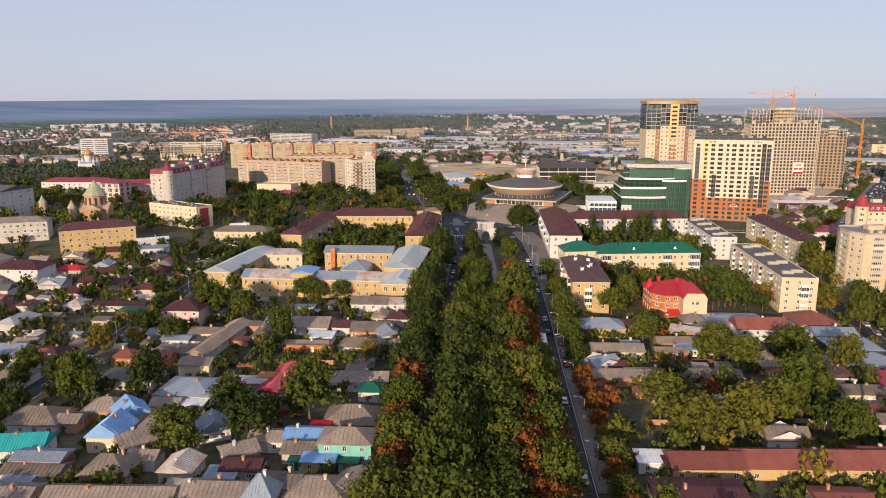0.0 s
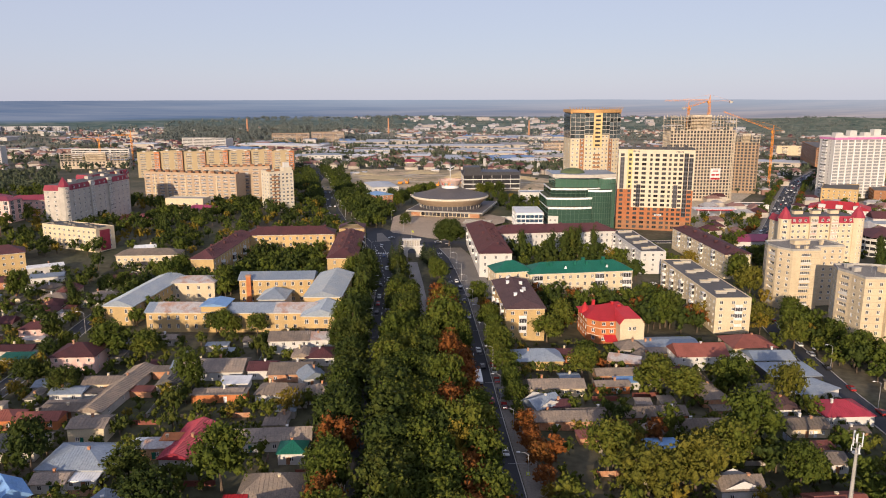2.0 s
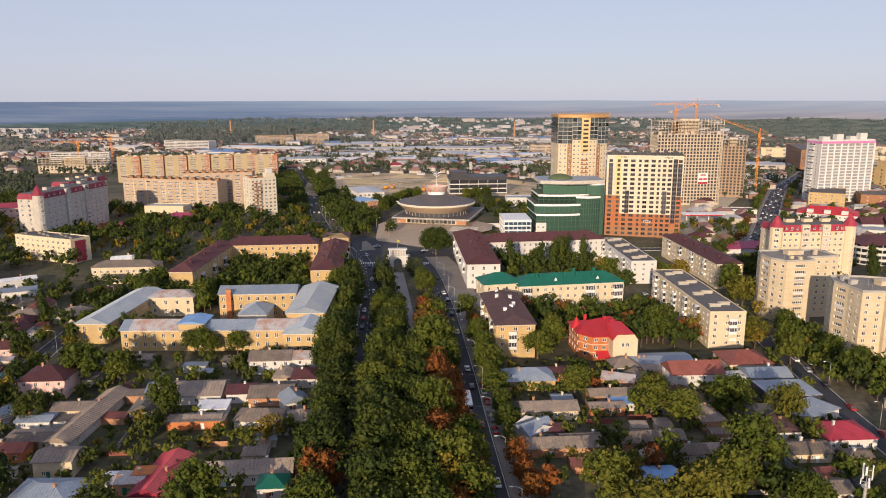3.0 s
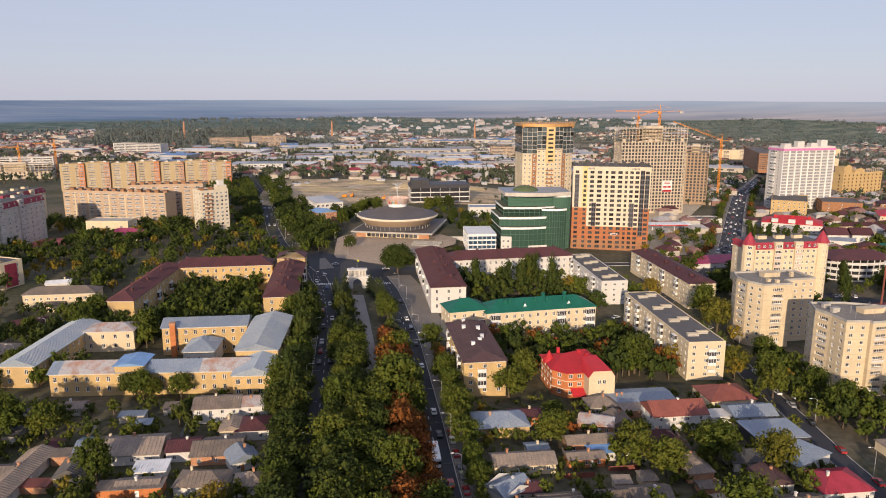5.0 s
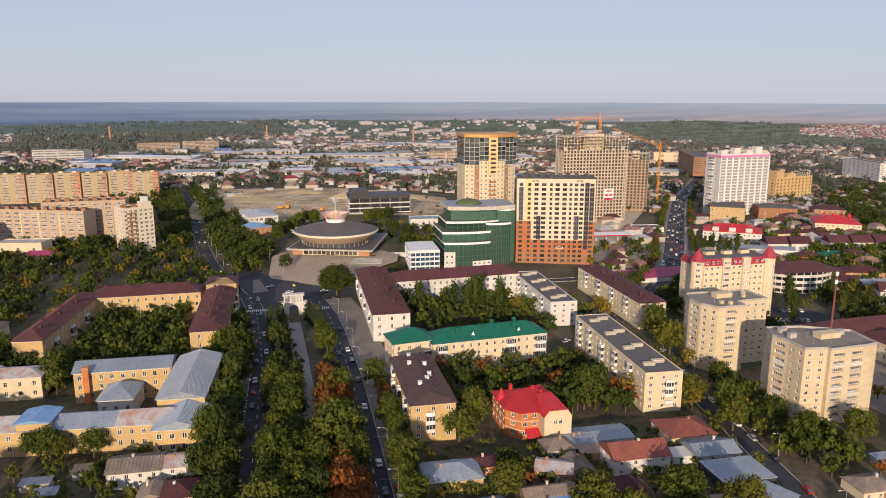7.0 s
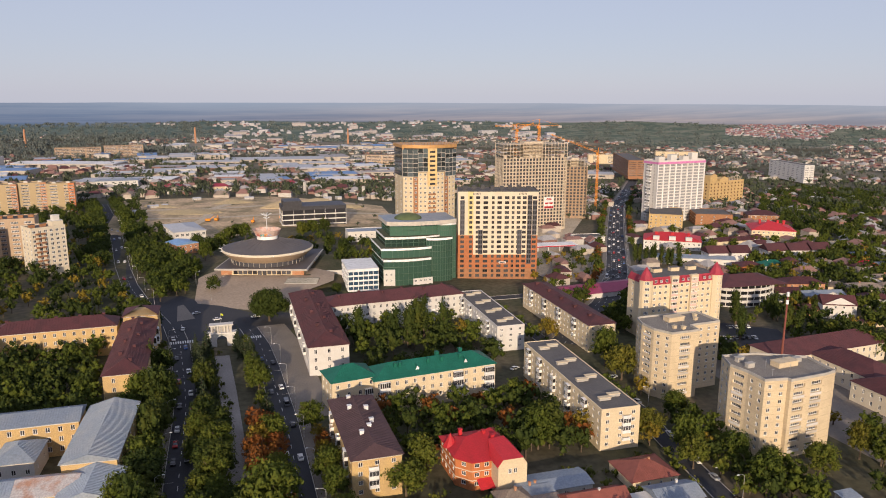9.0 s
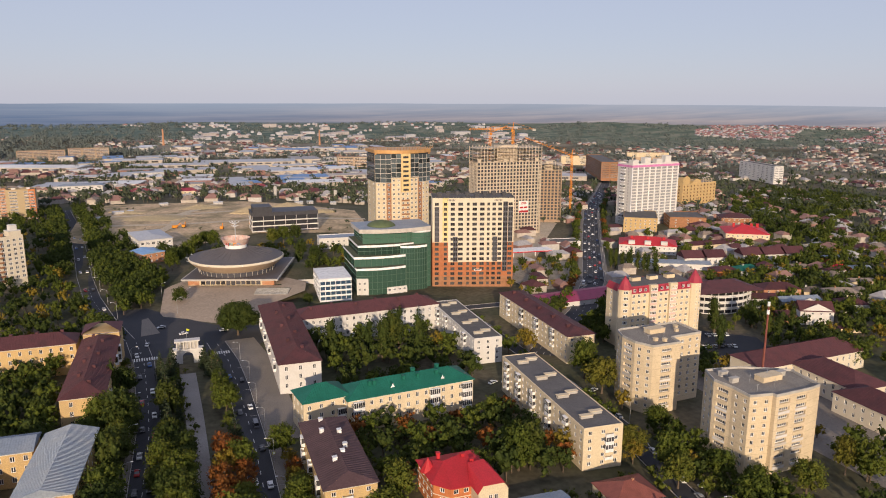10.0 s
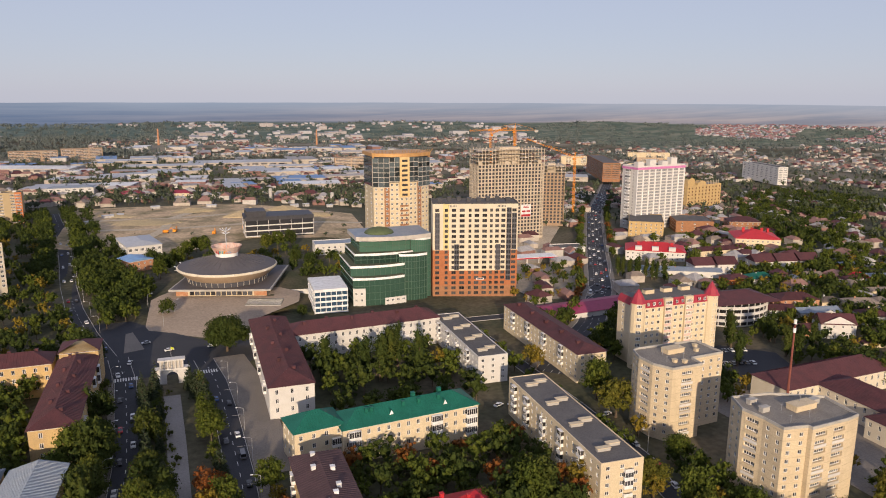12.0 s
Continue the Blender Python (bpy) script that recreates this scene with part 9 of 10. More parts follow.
HOUSE_ROOFS = ("far_grey", "far_red", "slate_roof", "far_red", "far_grey", "maroon_roof")


def wooded(x, y):
    """The open wood that climbs to the ridge straight ahead."""
    b, r = math.degrees(math.atan2(x, y)), math.hypot(x, y)
    return r > 1900 + 120 * noise.noise((b * 0.2, 0.0, 9.0)) and -13.0 < b < 3.0 + 6.0 * noise.noise((r * 0.002, 1.0, 9.0))


def settled(place, cut=0.0):
    """Only spots where houses gather, with woods and fields between."""
    def pick():
        p = place()
        thin = wooded(*p) and far.random() < 0.93
        return p if not thin and noise.noise((p[0] * 0.0042, p[1] * 0.0042, 4.0)) > cut else None
    return pick


far_houses("distant_houses", "small distant houses with grey and red roofs", HOUSE_ROOFS, 420, sector(560, 1250, 27, 52), 9, 17, 3.5, 6.5)
far_houses("distant_houses", "small distant houses on the far slope", HOUSE_ROOFS, 1900, settled(sector(1250, 2600, 20, 58), -0.06), 9, 17, 3.5, 6)
far_houses("distant_houses", "small distant houses beyond the works", HOUSE_ROOFS, 3000, settled(sector(1200, 2600, -42, 20), -0.05), 9, 18, 3.5, 6)
far_houses("distant_houses", "low houses round the building site", HOUSE_ROOFS, 200, sector(1010, 1300, -14, 22), 9, 20, 3.5, 6)
far_houses("distant_works", "long pale sheds and works with flat roofs", ("shed_roof", "far_grey", "shed_roof", "far_white", "far_blue"), 110, settled(sector(1150, 2300, -10, 24), -0.9), 30, 90, 6, 10, False)
far_houses("distant_works", "long pale sheds on the edge of town", ("shed_roof", "far_grey", "far_white"), 70, settled(sector(1100, 2500, -42, -10), -0.2), 30, 80, 6, 10, False)
far_houses("distant_houses", "roofs beside the west street", HOUSE_ROOFS, 90, sector(300, 620, -48, -30), 9, 15, 3.2, 5)
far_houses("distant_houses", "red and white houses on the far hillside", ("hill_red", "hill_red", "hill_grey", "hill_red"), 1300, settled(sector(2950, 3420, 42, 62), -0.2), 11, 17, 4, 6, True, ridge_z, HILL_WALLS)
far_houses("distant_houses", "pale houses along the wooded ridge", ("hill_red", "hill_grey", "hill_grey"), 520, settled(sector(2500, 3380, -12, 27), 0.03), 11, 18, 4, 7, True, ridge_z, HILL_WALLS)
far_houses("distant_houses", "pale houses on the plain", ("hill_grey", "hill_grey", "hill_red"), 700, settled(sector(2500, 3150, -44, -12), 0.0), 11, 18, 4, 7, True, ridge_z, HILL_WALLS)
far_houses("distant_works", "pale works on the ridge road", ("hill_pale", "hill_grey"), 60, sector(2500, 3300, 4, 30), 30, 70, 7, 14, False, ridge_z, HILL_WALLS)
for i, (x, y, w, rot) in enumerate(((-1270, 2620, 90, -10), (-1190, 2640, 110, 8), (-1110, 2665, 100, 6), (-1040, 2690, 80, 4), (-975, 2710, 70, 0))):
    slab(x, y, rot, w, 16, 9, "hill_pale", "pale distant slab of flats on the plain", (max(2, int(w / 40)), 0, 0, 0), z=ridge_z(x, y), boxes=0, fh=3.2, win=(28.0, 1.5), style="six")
# long factory sheds beyond the building site
for x, y, w, d, rot, h, mat in ((-125, 1600, 190, 60, -24, 9, "far_white"), (55, 1718, 95, 44, -8, 9, "shed_roof"), (106, 1619, 150, 46, -8, 8, "shed_roof"), (268, 1719, 210, 70, -10, 9, "shed_roof"), (355, 1626, 90, 30, -8, 9, "shed_roof"),
                                (390, 1410, 130, 26, -8, 7, "far_grey"), (-15, 1384, 100, 28, -6, 6, "shed_roof"), (176, 1322, 150, 18, -8, 5, "far_grey"), (758, 1260, 120, 50, -30, 9, "shed_roof"), (610, 1912, 150, 54, -10, 9, "far_pale")):
    FOOT.append((x, y, rot, w, d))
    f = thing("factory_shed", x, y, rot, "long low factory shed with a pale metal roof", "factory shed", "factory sheds")
    g = Geo()
    g.prism(rect(w, d), -8, h)
    part("wall", g, "far_wall", f)
    part("roof", hip_roof(w, d, h, 2.2, 0.6, 0.0, seams=6.0), mat, f)
    for i in range(int(w / 18)):
        g = Geo()
        u = -w / 2 + 9 + i * 18
        g.box(u - 6, u + 6, -d / 2 - 0.12, -d / 2 + 0.1, h * 0.45, h * 0.75)
        part("window", g, "window_glass", f)
for x, y, w in ((97, 1113, 24), (39, 1109, 30), (199, 1147, 20)):
    block("shop_house", "low house with a bright magenta roof", "house", x, y, -6, w, 13, 1, 3.6, 1.0, "cream_plaster", "hip", "crimson_roof", 3.6, (4, 0, 0, 2), (2.0, 1.6))
block("white_house", "white house with stepped gables beyond the trees", "house", -30, 1146, -2, 52, 16, 3, 3.6, 1.0, "white_plaster", "hip", "zinc_roof", 2.5, (6, 0, 0, 0), (4.0, 1.8), "four")
for x, y, w, d, n, rot, wall in ((-385, 1250, 90, 14, 6, -4, "far_pale"), (-530, 1195, 46, 16, 9, -6, "far_pale"), (-290, 1640, 110, 26, 6, -26, "far_pale"), (-130, 1855, 90, 18, 6, 2, "rough_brick"),
                                 (-40, 1868, 80, 18, 7, 4, "rough_brick"), (490, 1650, 70, 26, 6, -10, "peach_panel"), (560, 1720, 60, 40, 6, -10, "white_plaster")):
    block("works_building", "distant flat-roofed works building", "building", x, y, rot, w, d, n, 3.2, 1.0, wall, "flat", "bitumen", cols=(max(2, int(w / 24)), 0, 0, 0), win=(w / max(2, int(w / 24)) - 3.0, 1.7), style="six")
for x, y, h in ((-278, 2213, 44), (139, 2326, 46), (585, 2304, 46)):
    c = thing("factory_chimney", x, y, 0, "tall distant brick factory chimney", "chimney")
    g = Geo()
    g.lathe([(3.2, -2), (2.0, h)], 12)
    part("shaft", g, "old_brick", c)
spots = []
spots += [("far", *sector(860, 1300, 25, 54)(), far.uniform(0.7, 1.15)) for _ in range(1000)]
spots += [("mass", *sector(420, 900, 36, 52)(), far.uniform(0.6, 1.0)) for _ in range(420)]
def unsettled(n, place, cut, smin, smax):
    """Woods and gardens that keep to the ground between the settlements."""
    out = []
    while len(out) < n:
        x, y = place()
        if noise.noise((x * 0.0042, y * 0.0042, 4.0)) < cut or far.random() < 0.25:
            # beyond 1750 m trees take the more haze-tinted leaves
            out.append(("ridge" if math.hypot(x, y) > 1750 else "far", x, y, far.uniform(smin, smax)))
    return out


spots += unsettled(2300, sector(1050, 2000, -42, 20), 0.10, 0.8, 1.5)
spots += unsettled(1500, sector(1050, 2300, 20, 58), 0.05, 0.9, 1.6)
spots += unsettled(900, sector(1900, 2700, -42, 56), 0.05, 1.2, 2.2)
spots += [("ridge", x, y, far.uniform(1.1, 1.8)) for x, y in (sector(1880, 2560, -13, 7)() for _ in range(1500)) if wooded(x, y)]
spots += [("far", *sector(760, 1080, -44, -20)(), far.uniform(0.8, 1.25)) for _ in range(1000)]
spots += [(far.choice(("mass", "massdark")), *sector(640, 800, -44, -19)(), far.uniform(0.8, 1.2)) for _ in range(260)]
spots += [("far", *sector(1000, 1190, -12, 24)(), far.uniform(0.8, 1.35)) for _ in range(480)]
for _ in range(70):
    x, y = far.uniform(-30, 250), far.uniform(760, 1000)
    if noise.noise((x * 0.02, y * 0.02, 7.0)) > 0.1:
        spots.append(("far", x, y, far.uniform(0.2, 0.5)))
SCRUB = [s for s in spots if -30 < s[1] < 250 and 755 < s[2] < 1005 and s[3] < 0.5]
spots = [s for s in spots if free(s[1], s[2], 4.0)] + SCRUB
thicket("far_woods", "far woods and trees among roofs", spots)


def ridge_woods(n, place, cut):
    """Wood on the far ridge, as low clumps that leave clearings for the houses."""
    V, Q, S, m = [], [], [], 0
    made = 0
    while made < n:
        x, y = place()
        if noise.noise((x * 0.0042, y * 0.0042, 4.0)) > cut and far.random() < 0.8:
            continue
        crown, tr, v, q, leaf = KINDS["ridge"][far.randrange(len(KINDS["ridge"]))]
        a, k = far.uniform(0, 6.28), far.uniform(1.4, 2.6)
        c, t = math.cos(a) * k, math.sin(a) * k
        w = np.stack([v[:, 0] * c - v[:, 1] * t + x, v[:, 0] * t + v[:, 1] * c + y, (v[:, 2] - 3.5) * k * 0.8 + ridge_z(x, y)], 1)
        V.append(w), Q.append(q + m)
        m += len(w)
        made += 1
    me = quads_mesh("ridge_woods", np.concatenate(V), np.concatenate(Q), None, ["leaf_ridge_haze"])
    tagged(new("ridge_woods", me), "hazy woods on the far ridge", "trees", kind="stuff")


ridge_woods(1900, sector(2480, 3420, 2, 60), 0.02)
ridge_woods(1100, sector(2480, 3420, -13, 6), 0.6)
ridge_woods(500, sector(2480, 3100, -44, -11), -0.05)
for x, y, r, h in ((150, 905, 24, 8), (40, 880, 30, 3.2), (95, 950, 20, 4), (190, 930, 18, 6), (20, 930, 16, 3), (215, 880, 14, 4)):
    g, n = Geo(), 18
    for j, (q, z) in enumerate(((1.0, -1.0), (0.82, 0.25), (0.6, 0.6), (0.34, 0.85), (0.1, 1.0))):
        for i in range(n):
            a = 2 * math.pi * i / n
            k = 1 + 0.35 * noise.noise((math.cos(a) * 1.6 + x, math.sin(a) * 1.6, j * 0.4))
            g.v.append((r * q * k * 1.5 * math.cos(a), r * q * k * 0.7 * math.sin(a), h * z * (1 + 0.3 * noise.noise((math.cos(a) * 2, y, j)) if j else 1)))
    for j in range(4):
        for i in range(n):
            b = (i + 1) % n
            g.f.append((j * n + i, j * n + b, (j + 1) * n + b, (j + 1) * n + i))
    g.f.append(tuple(4 * n + i for i in range(n)))
    g.s = [0] * len(g.f)
    hp = thing("earth_heap", x, y, far.uniform(-20, 20), "heap of sandy earth on the building site", "earth heap", "earth heaps")
    part("mound", g, "sand", hp)
for line in ([(-20, 850), (60, 835), (140, 850), (250, 830)], [(-10, 905), (70, 900), (160, 930), (240, 915)], [(30, 760), (60, 835), (70, 900), (120, 990)]):
    ribbon("track", line, -4.5, 4.5, "track", 0.62, "pale sandy track across the building site", "track")
for x, y in ((60, 815), (68, 818), (100, 800), (130, 822)):
    e = thing("digger", x, y, far.uniform(0, 90), "orange digger on the building site", "digger", "diggers")
    g = Geo()
    g.box(-2.4, 2.4, -1.4, 1.4, 0.2, 1.2)
    part("track_base", g, "rubber", e)
    g = Geo()
    g.prism([(-2.6, -1.4), (1.8, -1.4), (2.2, 0), (1.8, 1.4), (-2.6, 1.4)], 1.2, 3.2)
    part("cab", g, "crane_paint", e)
    g = Geo()
    g.beam((1.8, 0, 2.0), (5.0, 0, 5.0), 0.5), g.beam((5.0, 0, 5.0), (7.2, 0, 1.0), 0.4)
    part("arm", g, "crane_paint", e)

for x, y, rot in ((12, 925, 10), (24, 930, -8), (211, 966, 5), (226, 972, 0), (253, 965, -6), (60, 985, 12), (120, 985, -10), (-5, 890, 30), (-8, 870, 30)):
    e = thing("site_hut", x, y, rot, "pale metal hut on the building site", "hut", "site huts")
    w_ = far.uniform(6, 12)
    g = Geo()
    g.prism(rect(w_, 5), -0.5, 2.8)
    part("wall", g, "far_pale", e)
    part("roof", hip_roof(w_, 5, 2.8, 0.9, 0.3, 0.0), "shed_roof", e)
    g = Geo()
    g.box(-0.5, 0.5, -2.58, -2.4, 0.5, 2.4)
    part("door", g, "far_grey", e)
for x, y in ((196, 1030), (262, 985)):
    e = thing("cement_silo", x, y, 0, "white cement silo on steel legs", "silo", "cement silos")
    g = Geo()
    g.lathe([(0.8, 4), (2.2, 6), (2.2, 15), (1.2, 16)], 14)
    part("tank", g, "far_pale", e)
    for sx, sy in ((-1.5, -1.5), (1.5, -1.5), (1.5, 1.5), (-1.5, 1.5)):
        g = Geo()
        g.beam((sx, sy, -1), (sx, sy, 7), 0.3)
        part("leg", g, "steel", e)

# ---- sheds, fences, cars, lamps ----
BUS = (42.6, 245.0, -96.0)
def fence(x0, y0, x1, y1, h=1.8, mat="grey_panel", label="weathered grey board fence between plots"):
    L = math.hypot(x1 - x0, y1 - y0)
    ob = thing("fence", x0, y0, math.degrees(math.atan2(y1 - y0, x1 - x0)), label, "fence", "fences", z=min(ground_z(x0, y0), ground_z(x1, y1)))
    g = Geo()
    g.box(0, L, -0.04, 0.04, 0.1, h)
    part("panel", g, mat, ob)
    for i in range(int(L / 5) + 1):
        p = Geo()
        p.box(min(i * 5.0, L - 0.1), min(i * 5.0, L - 0.1) + 0.12, -0.1, 0.1, -0.8, h + 0.15)
        part("post", p, "rust_roof", ob)


CAR_PAINT = {"white": (0.75, 0.75, 0.74), "silver": (0.45, 0.46, 0.47), "black": (0.02, 0.02, 0.022), "blue": (0.05, 0.10, 0.25), "red": (0.35, 0.03, 0.03), "grey": (0.14, 0.14, 0.15)}
for k_, c_ in CAR_PAINT.items():
    M["car_" + k_] = material("car_" + k_, c_, 0.25, 0.03, spec=0.6)
CARS = {}


def car_model(colour, van, wheels=True):
    ob = new("van" if van else "car")
    tagged(ob, "%s %s on the asphalt" % (colour, "minibus" if van else "passenger car"), "van" if van else "car", "vehicles")
    L, W, H = (5.6, 2.0, 2.3) if van else (4.4, 1.76, 1.45)
    low, waist = 0.32, (1.1 if van else 0.86)
    prof = [(-L / 2, low), (L / 2, low), (L / 2, waist - 0.12), (L / 2 - 0.15, waist), (-L / 2 + 0.1, waist + 0.04), (-L / 2, waist - 0.1)]
    g = Geo()
    n = len(prof)
    for s in (-1, 1):
        q = [(x, s * W / 2, z) for x, z in prof]
        g.face(q if s < 0 else q[::-1])
    for i in range(n):
        (xa, za), (xb, zb) = prof[i], prof[(i + 1) % n]
        g.face([(xa, -W / 2, za), (xa, W / 2, za), (xb, W / 2, zb), (xb, -W / 2, zb)])
    part("body", g, "car_" + colour, ob)
    f, r = (L / 2 - 0.5, -L / 2 + 0.05) if van else (L / 2 - 1.15, -L / 2 + 0.45)
    tf, tr = (f - 0.6, r + 0.1) if van else (f - 0.75, r + 0.6)
    t = W / 2 - 0.22
    c = Geo()
    b4 = [(r, -W / 2 + 0.06), (f, -W / 2 + 0.06), (f, W / 2 - 0.06), (r, W / 2 - 0.06)]
    t4 = [(tr, -t), (tf, -t), (tf, t), (tr, t)]
    for i in range(4):
        j = (i + 1) % 4
        c.face([(*b4[i], waist), (*b4[j], waist), (*t4[j], H - 0.04), (*t4[i], H - 0.04)])
    part("glazing", c, "window_glass", ob)
    c = Geo()
    c.prism([(tr - 0.05, -t - 0.04), (tf + 0.05, -t - 0.04), (tf + 0.05, t + 0.04), (tr - 0.05, t + 0.04)], H - 0.06, H)
    part("roof", c, "car_" + colour, ob)
    for sx in (-1, 1) if wheels else ():
        for sy in (-1, 1):
            w = Geo()
            k, rr = 10, 0.32
            ring = [(rr * math.cos(2 * math.pi * i / k), rr * math.sin(2 * math.pi * i / k)) for i in range(k)]
            y0, y1 = sy * W / 2 - 0.12, sy * W / 2 + 0.02
            for i in range(k):
                (a, b), (c2, d2) = ring[i], ring[(i + 1) % k]
                w.face([(a, y0, b), (c2, y0, d2), (c2, y1, d2), (a, y1, b)])
            w.face([(a, y1, b) for a, b in ring]), w.face([(a, y0, b) for a, b in ring[::-1]])
            part("wheel", w, "rubber", ob, at=pose(sx * L * 0.3, 0, 0.32))
    return ob


def car(x, y, rot, colour="white", van=False, wheels=True):
    """rot: the way that it points, degrees from +x."""
    z = ground_z(x, y) + 0.13
    if (colour, van, wheels) not in CARS:
        CARS[colour, van, wheels] = car_model(colour, van, wheels)
        CARS[colour, van, wheels].matrix_basis = pose(x, y, z, 0, 0, rot)
    else:
        copy_thing(CARS[colour, van, wheels], pose(x, y, z, 0, 0, rot))


def traffic(line, o, y0, y1, step, back, seed, wheels=True):
    d = random.Random(seed)
    pts = strip_points(line, 1.0)
    off, nxt = offset(pts, o), 0.0
    for i in range(len(off) - 1):
        x, y = off[i]
        if y0 <= y <= y1 and i >= nxt:
            a = math.degrees(math.atan2(off[i + 1][1] - y, off[i + 1][0] - x))
            car(x, y, a + (180 if back else 0), d.choice(("white", "white", "silver", "black", "blue", "grey", "white", "red")), d.random() < 0.08, wheels)
            nxt = i + step * d.uniform(0.5, 1.6)


traffic(EAST_ROAD, 2.2, 150, 440, 32, False, 1)
traffic(EAST_ROAD, -2.2, 180, 440, 40, False, 2)
traffic(EAST_ROAD, 5.9, 225, 262, 7, False, 12)
traffic(WEST_ROAD, -2.2, 330, 470, 20, True, 3, False)
traffic(WEST_ROAD, 2.2, 330, 470, 30, True, 4, False)
traffic(NORTH_ROAD, 2.2, 500, 800, 36, False, 5, False)
traffic(NORTH_ROAD, -2.2, 500, 800, 40, True, 6, False)
for o_, s_ in ((-5.6, 7), (-1.9, 8), (1.9, 9), (5.6, 10)):
    traffic(AVENUE, o_, 480, 1000, 34, o_ < 0, s_, False)
traffic(PARK_STREET, 3.0, 210, 330, 13, False, 11)
traffic(WEST_STREET, 1.6, 180, 300, 36, False, 13)
for x, y, a, col in ((40, 488, 15, "white"), (60, 487, 10, "white"), (22, 476, 80, "white"), (30, 503, 190, "silver")):
    car(x, y, a, col)
for i in range(6):
    car(280 + 3.1 * i, 371 - 1.1 * i, 72, ("white", "white", "silver", "black", "grey", "white")[i])
for i in range(4):
    car(296 + 3.2 * i, 384 - 1.0 * i, 70, ("silver", "white", "black", "white")[i])


def bus(x, y, rot):
    ob = thing("bus", x, y, rot, "white city bus with a dark window band", "bus", "vehicles", z=ground_z(x, y) + 0.13)
    g = Geo()
    g.prism([(-5.8, -1.25), (5.6, -1.25), (5.8, -1.0), (5.8, 1.0), (5.6, 1.25), (-5.8, 1.25)], 0.35, 1.35)
    part("body", g, "car_white", ob)
    g = Geo()
    g.prism([(-5.75, -1.22), (5.65, -1.22), (5.7, -1.0), (5.7, 1.0), (5.65, 1.22), (-5.75, 1.22)], 1.35, 2.35)
    part("window_band", g, "window_glass", ob)
    g = Geo()
    g.prism([(-5.8, -1.25), (5.6, -1.25), (5.75, -1.0), (5.75, 1.0), (5.6, 1.25), (-5.8, 1.25)], 2.35, 3.0)
    part("roof", g, "car_white", ob)
    for u in (-2.6, 1.6):
        g = Geo()
        g.box(u - 0.6, u + 0.6, -0.5, 0.5, 3.0, 3.2)
        part("roof_hatch", g, "grey_panel", ob)
    for u in (-3.6, 3.6):
        for v in (-1.2, 1.0):
            g = Geo()
            k = 10
            ring = [(u + 0.48 * math.cos(2 * math.pi * i / k), 0.48 + 0.48 * math.sin(2 * math.pi * i / k)) for i in range(k)]
            for i in range(k):
                (a, b), (c, d) = ring[i], ring[(i + 1) % k]
                g.face([(a, v, b), (c, v, d), (c, v + 0.24, d), (a, v + 0.24, b)])
            g.face([(a, v, b) for a, b in ring]), g.face([(a, v + 0.24, b) for a, b in ring[::-1]])
            part("wheel", g, "rubber", ob)


bus(*BUS)
for x, y in ((129, 505), (132, 504), (160, 372), (166, 371), (148, 376), (196, 347), (183, 268)):
    car(x, y, 20, "white")


def lamp_model(sign, bracket):
    ob = new("street_lamp")
    tagged(ob, "grey street lamp post with a curved arm" + (" and yellow sign" if sign else ""), "street lamp", "street lamps")
    g = Geo()
    g.lathe([(0.11, -0.3), (0.07, 8.6)], 8)
    part("pole", g, "steel", ob)
    g = Geo()
    g.beam((0, 0, 8.5), (-0.9, 0, 9.1), 0.09), g.beam((-0.9, 0, 9.1), (-2.3, 0, 9.3), 0.08)
    part("arm", g, "steel", ob)
    g = Geo()
    g.prism([(-3.0, -0.17), (-2.2, -0.14), (-2.2, 0.14), (-3.0, 0.17)], 9.22, 9.38)
    part("lamp_head", g, "white_paint", ob)
    if bracket:
        g = Geo()
        g.beam((0, 0, 6.2), (-5.0, 0, 6.3), 0.045)
        part("bracket", g, "steel", ob)
    if sign:
        g = Geo()
        g.box(-0.45, 0.45, -0.14, -0.1, 3.0, 3.95, 0)
        g.box(-0.28, 0.28, -0.15, -0.14, 3.17, 3.78, 1)
        part("sign", g, ["sign_yellow", "white_paint"], ob, "fluorescent yellow road sign")
    return ob


LAMP = {}
def lamp(x, y, rot, sign=False, bracket=False):
    m = pose(x, y, ground_z(x, y) + 0.2, 0, 0, rot)
    if (sign, bracket) not in LAMP:
        LAMP[sign, bracket] = lamp_model(sign, bracket)
        LAMP[sign, bracket].matrix_basis = m
    else:
        copy_thing(LAMP[sign, bracket], m)


for i, (x, y) in enumerate(along(EAST_ROAD, 5.4, 26.0, 0.3, 100, 440)):
    lamp(x, y, -5, i in (3, 4, 5, 9), True)
for i, (x, y) in enumerate(along(WEST_ROAD, -5.3, 28.0, 0.3, 250, 450)):
    lamp(x, y, 175, i == 3, True)
for x, y in along(NORTH_ROAD, 6.0, 32.0, 0.5, 530, 860):
    lamp(x, y, 0)
for x, y in along(PARK_STREET, 4.4, 34.0, 0.3, 180, 330):
    lamp(x, y, 0)
for x, y in along(WEST_STREET, 4.4, 34.0, 0.3, 180, 420):
    lamp(x, y, 0)
for x, y in along(AVENUE, 8.5, 60.0, 0.5, 500, 800):
    lamp(x, y, 40)
for x, y in ((40, 527), (47, 548), (70, 508), (34, 566)):
    lamp(x, y, 200)

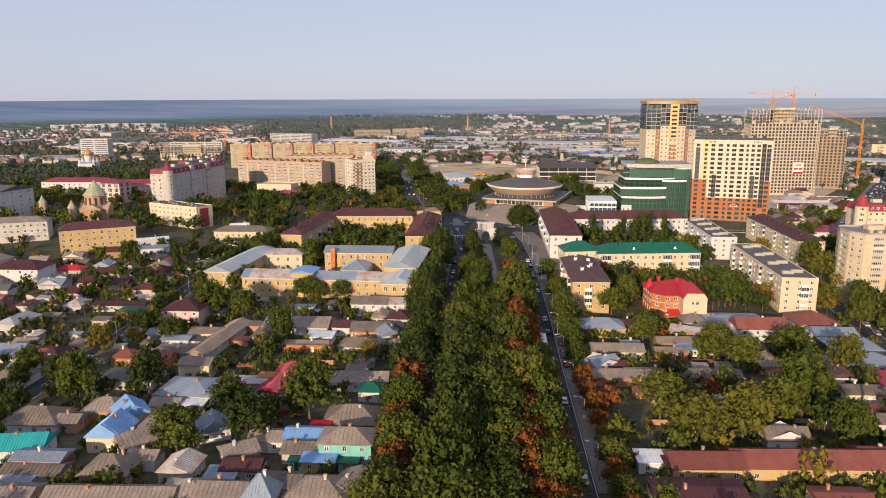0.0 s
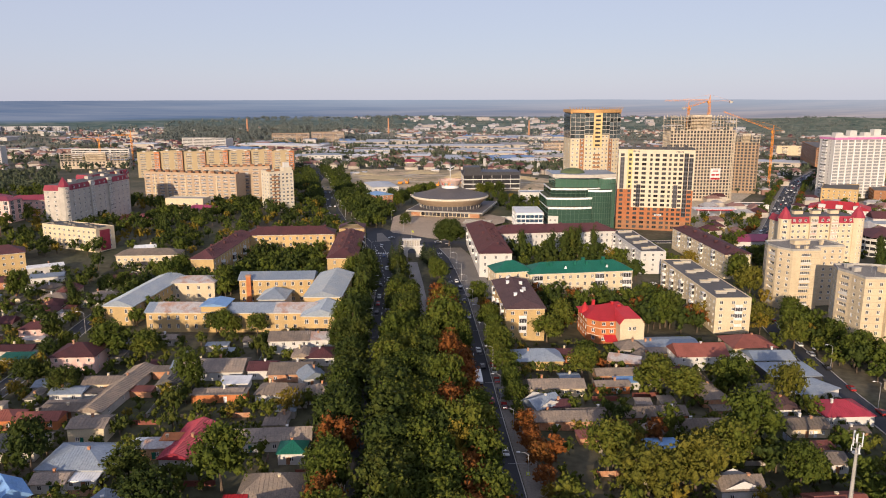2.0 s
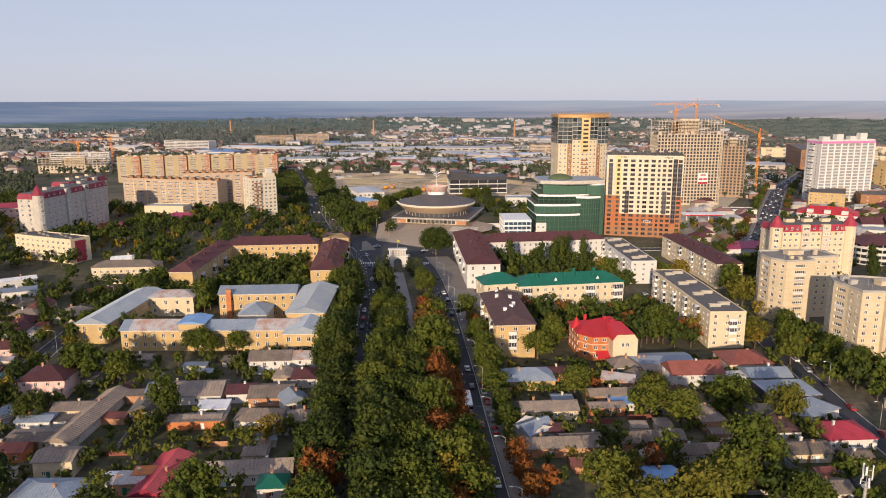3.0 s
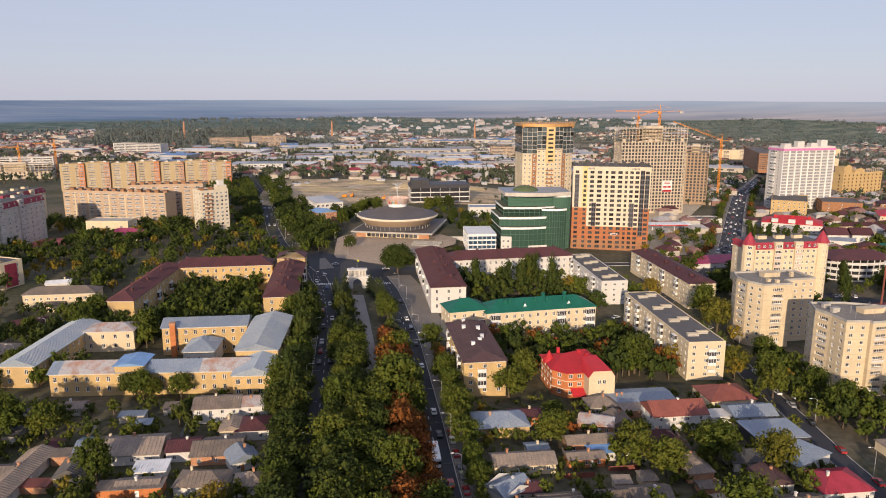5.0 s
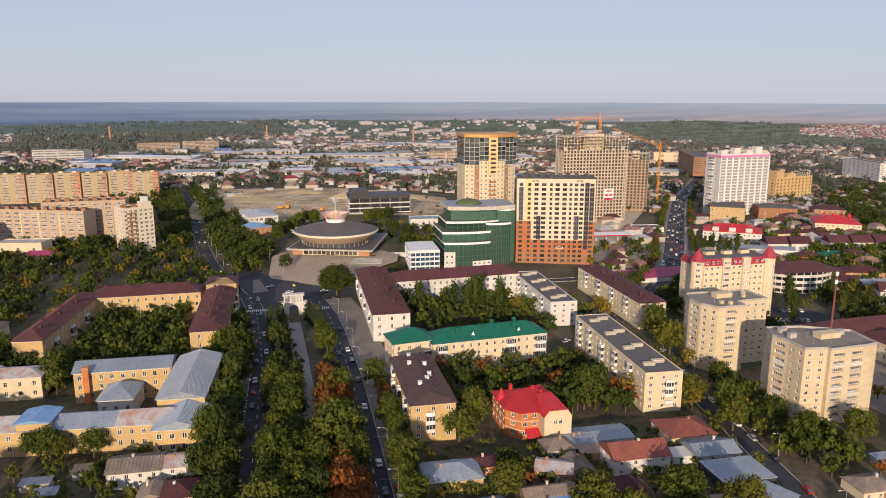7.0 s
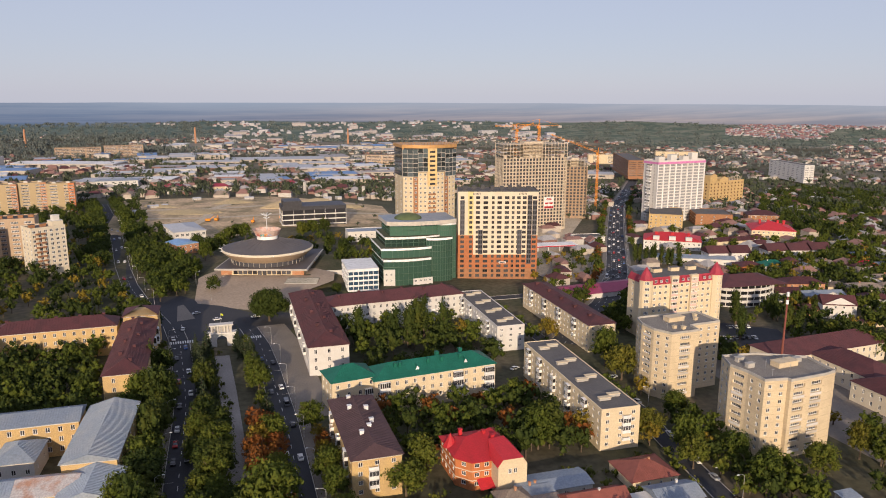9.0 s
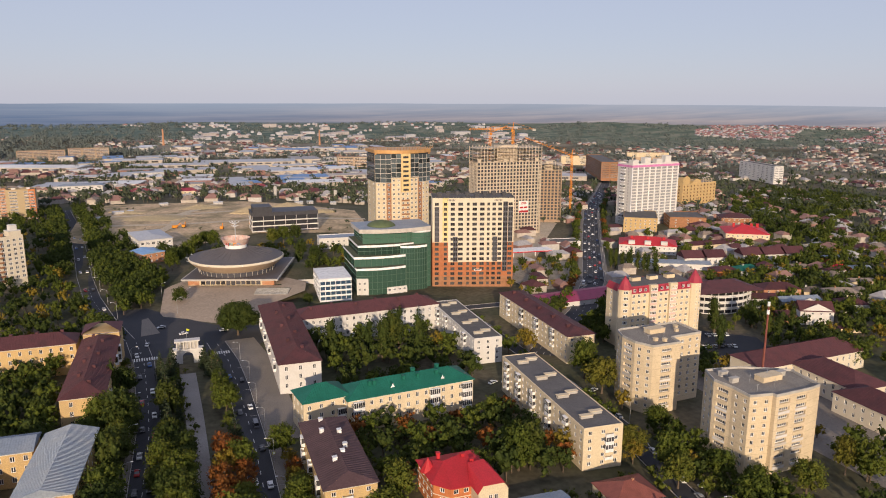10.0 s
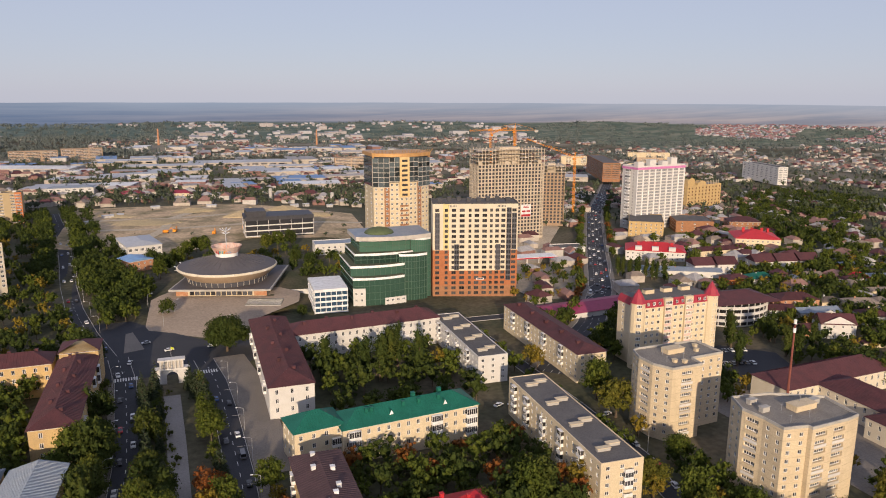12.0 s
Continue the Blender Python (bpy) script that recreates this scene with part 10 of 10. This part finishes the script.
fd = random.Random(31)
for x0, y0, n in ((-112, 150, 8), (-112, 190, 8), (-108, 232, 7), (-92, 270, 6), (62, 178, 6), (64, 232, 7), (-160, 260, 4), (-170, 330, 5)):
    for i in range(n):
        a, b = x0 + 14 * i + fd.uniform(-2, 2), y0 + fd.uniform(-6, 6)
        if free(a, b, 3) and free(a + 9, b, 3):
            fence(a, b, a + 9, b - 0.8, fd.uniform(1.5, 2.0), fd.choice(("grey_panel", "slate_roof", "rust_roof", "old_brick")))
        c, d_ = a + 4, b + 3
        if free(c, d_, 3) and free(c + 1, d_ + 12, 3):
            fence(c, d_, c + 1.0, d_ + 12, fd.uniform(1.5, 2.0), fd.choice(("grey_panel", "slate_roof", "zinc_roof")))


def mobile_mast():
    """A tall tapered concrete pole with aerial panels on brackets round its top."""
    ob = thing("mobile_mast", 114.0, 156.5, 20.0, "tall concrete mast with white aerial panels", "mast")
    g = Geo()
    g.lathe([(0.55, -0.5), (0.30, 18.5)], 14)
    part("pole", g, "concrete", ob)
    g = Geo()
    g.lathe([(0.95, 17.4), (0.95, 17.55)], 14)
    part("platform", g, "steel", ob)
    g = Geo()
    g.beam((0, 0, 18), (0, 0, 22.4), 0.12)
    part("rod", g, "steel", ob)
    for i in range(9):
        a, z = 2 * math.pi * i / 9, (17.8, 19.4, 20.6)[i % 3]
        c, s = math.cos(a), math.sin(a)
        p = part("panel_aerial", panel_geo(1.9 if i % 3 else 1.4), "white_paint", ob, at=pose(1.05 * c, 1.05 * s, z, 0, 0, math.degrees(a)))
        b = Geo()
        b.beam((0.1 * c, 0.1 * s, z + 0.7), (1.0 * c, 1.0 * s, z + 0.7), 0.1)
        part("bracket", b, "steel", ob)
    for i in range(26):
        b = Geo()
        b.beam((-0.35, -0.55 + 0.008 * i, 1.5 + i * 0.6), (0.35, -0.55 + 0.008 * i, 1.5 + i * 0.6), 0.05)
        part("rung", b, "steel", ob)


def panel_geo(h):
    g = Geo()
    g.box(-0.09, 0.09, -0.17, 0.17, 0, h)
    return g


mobile_mast()
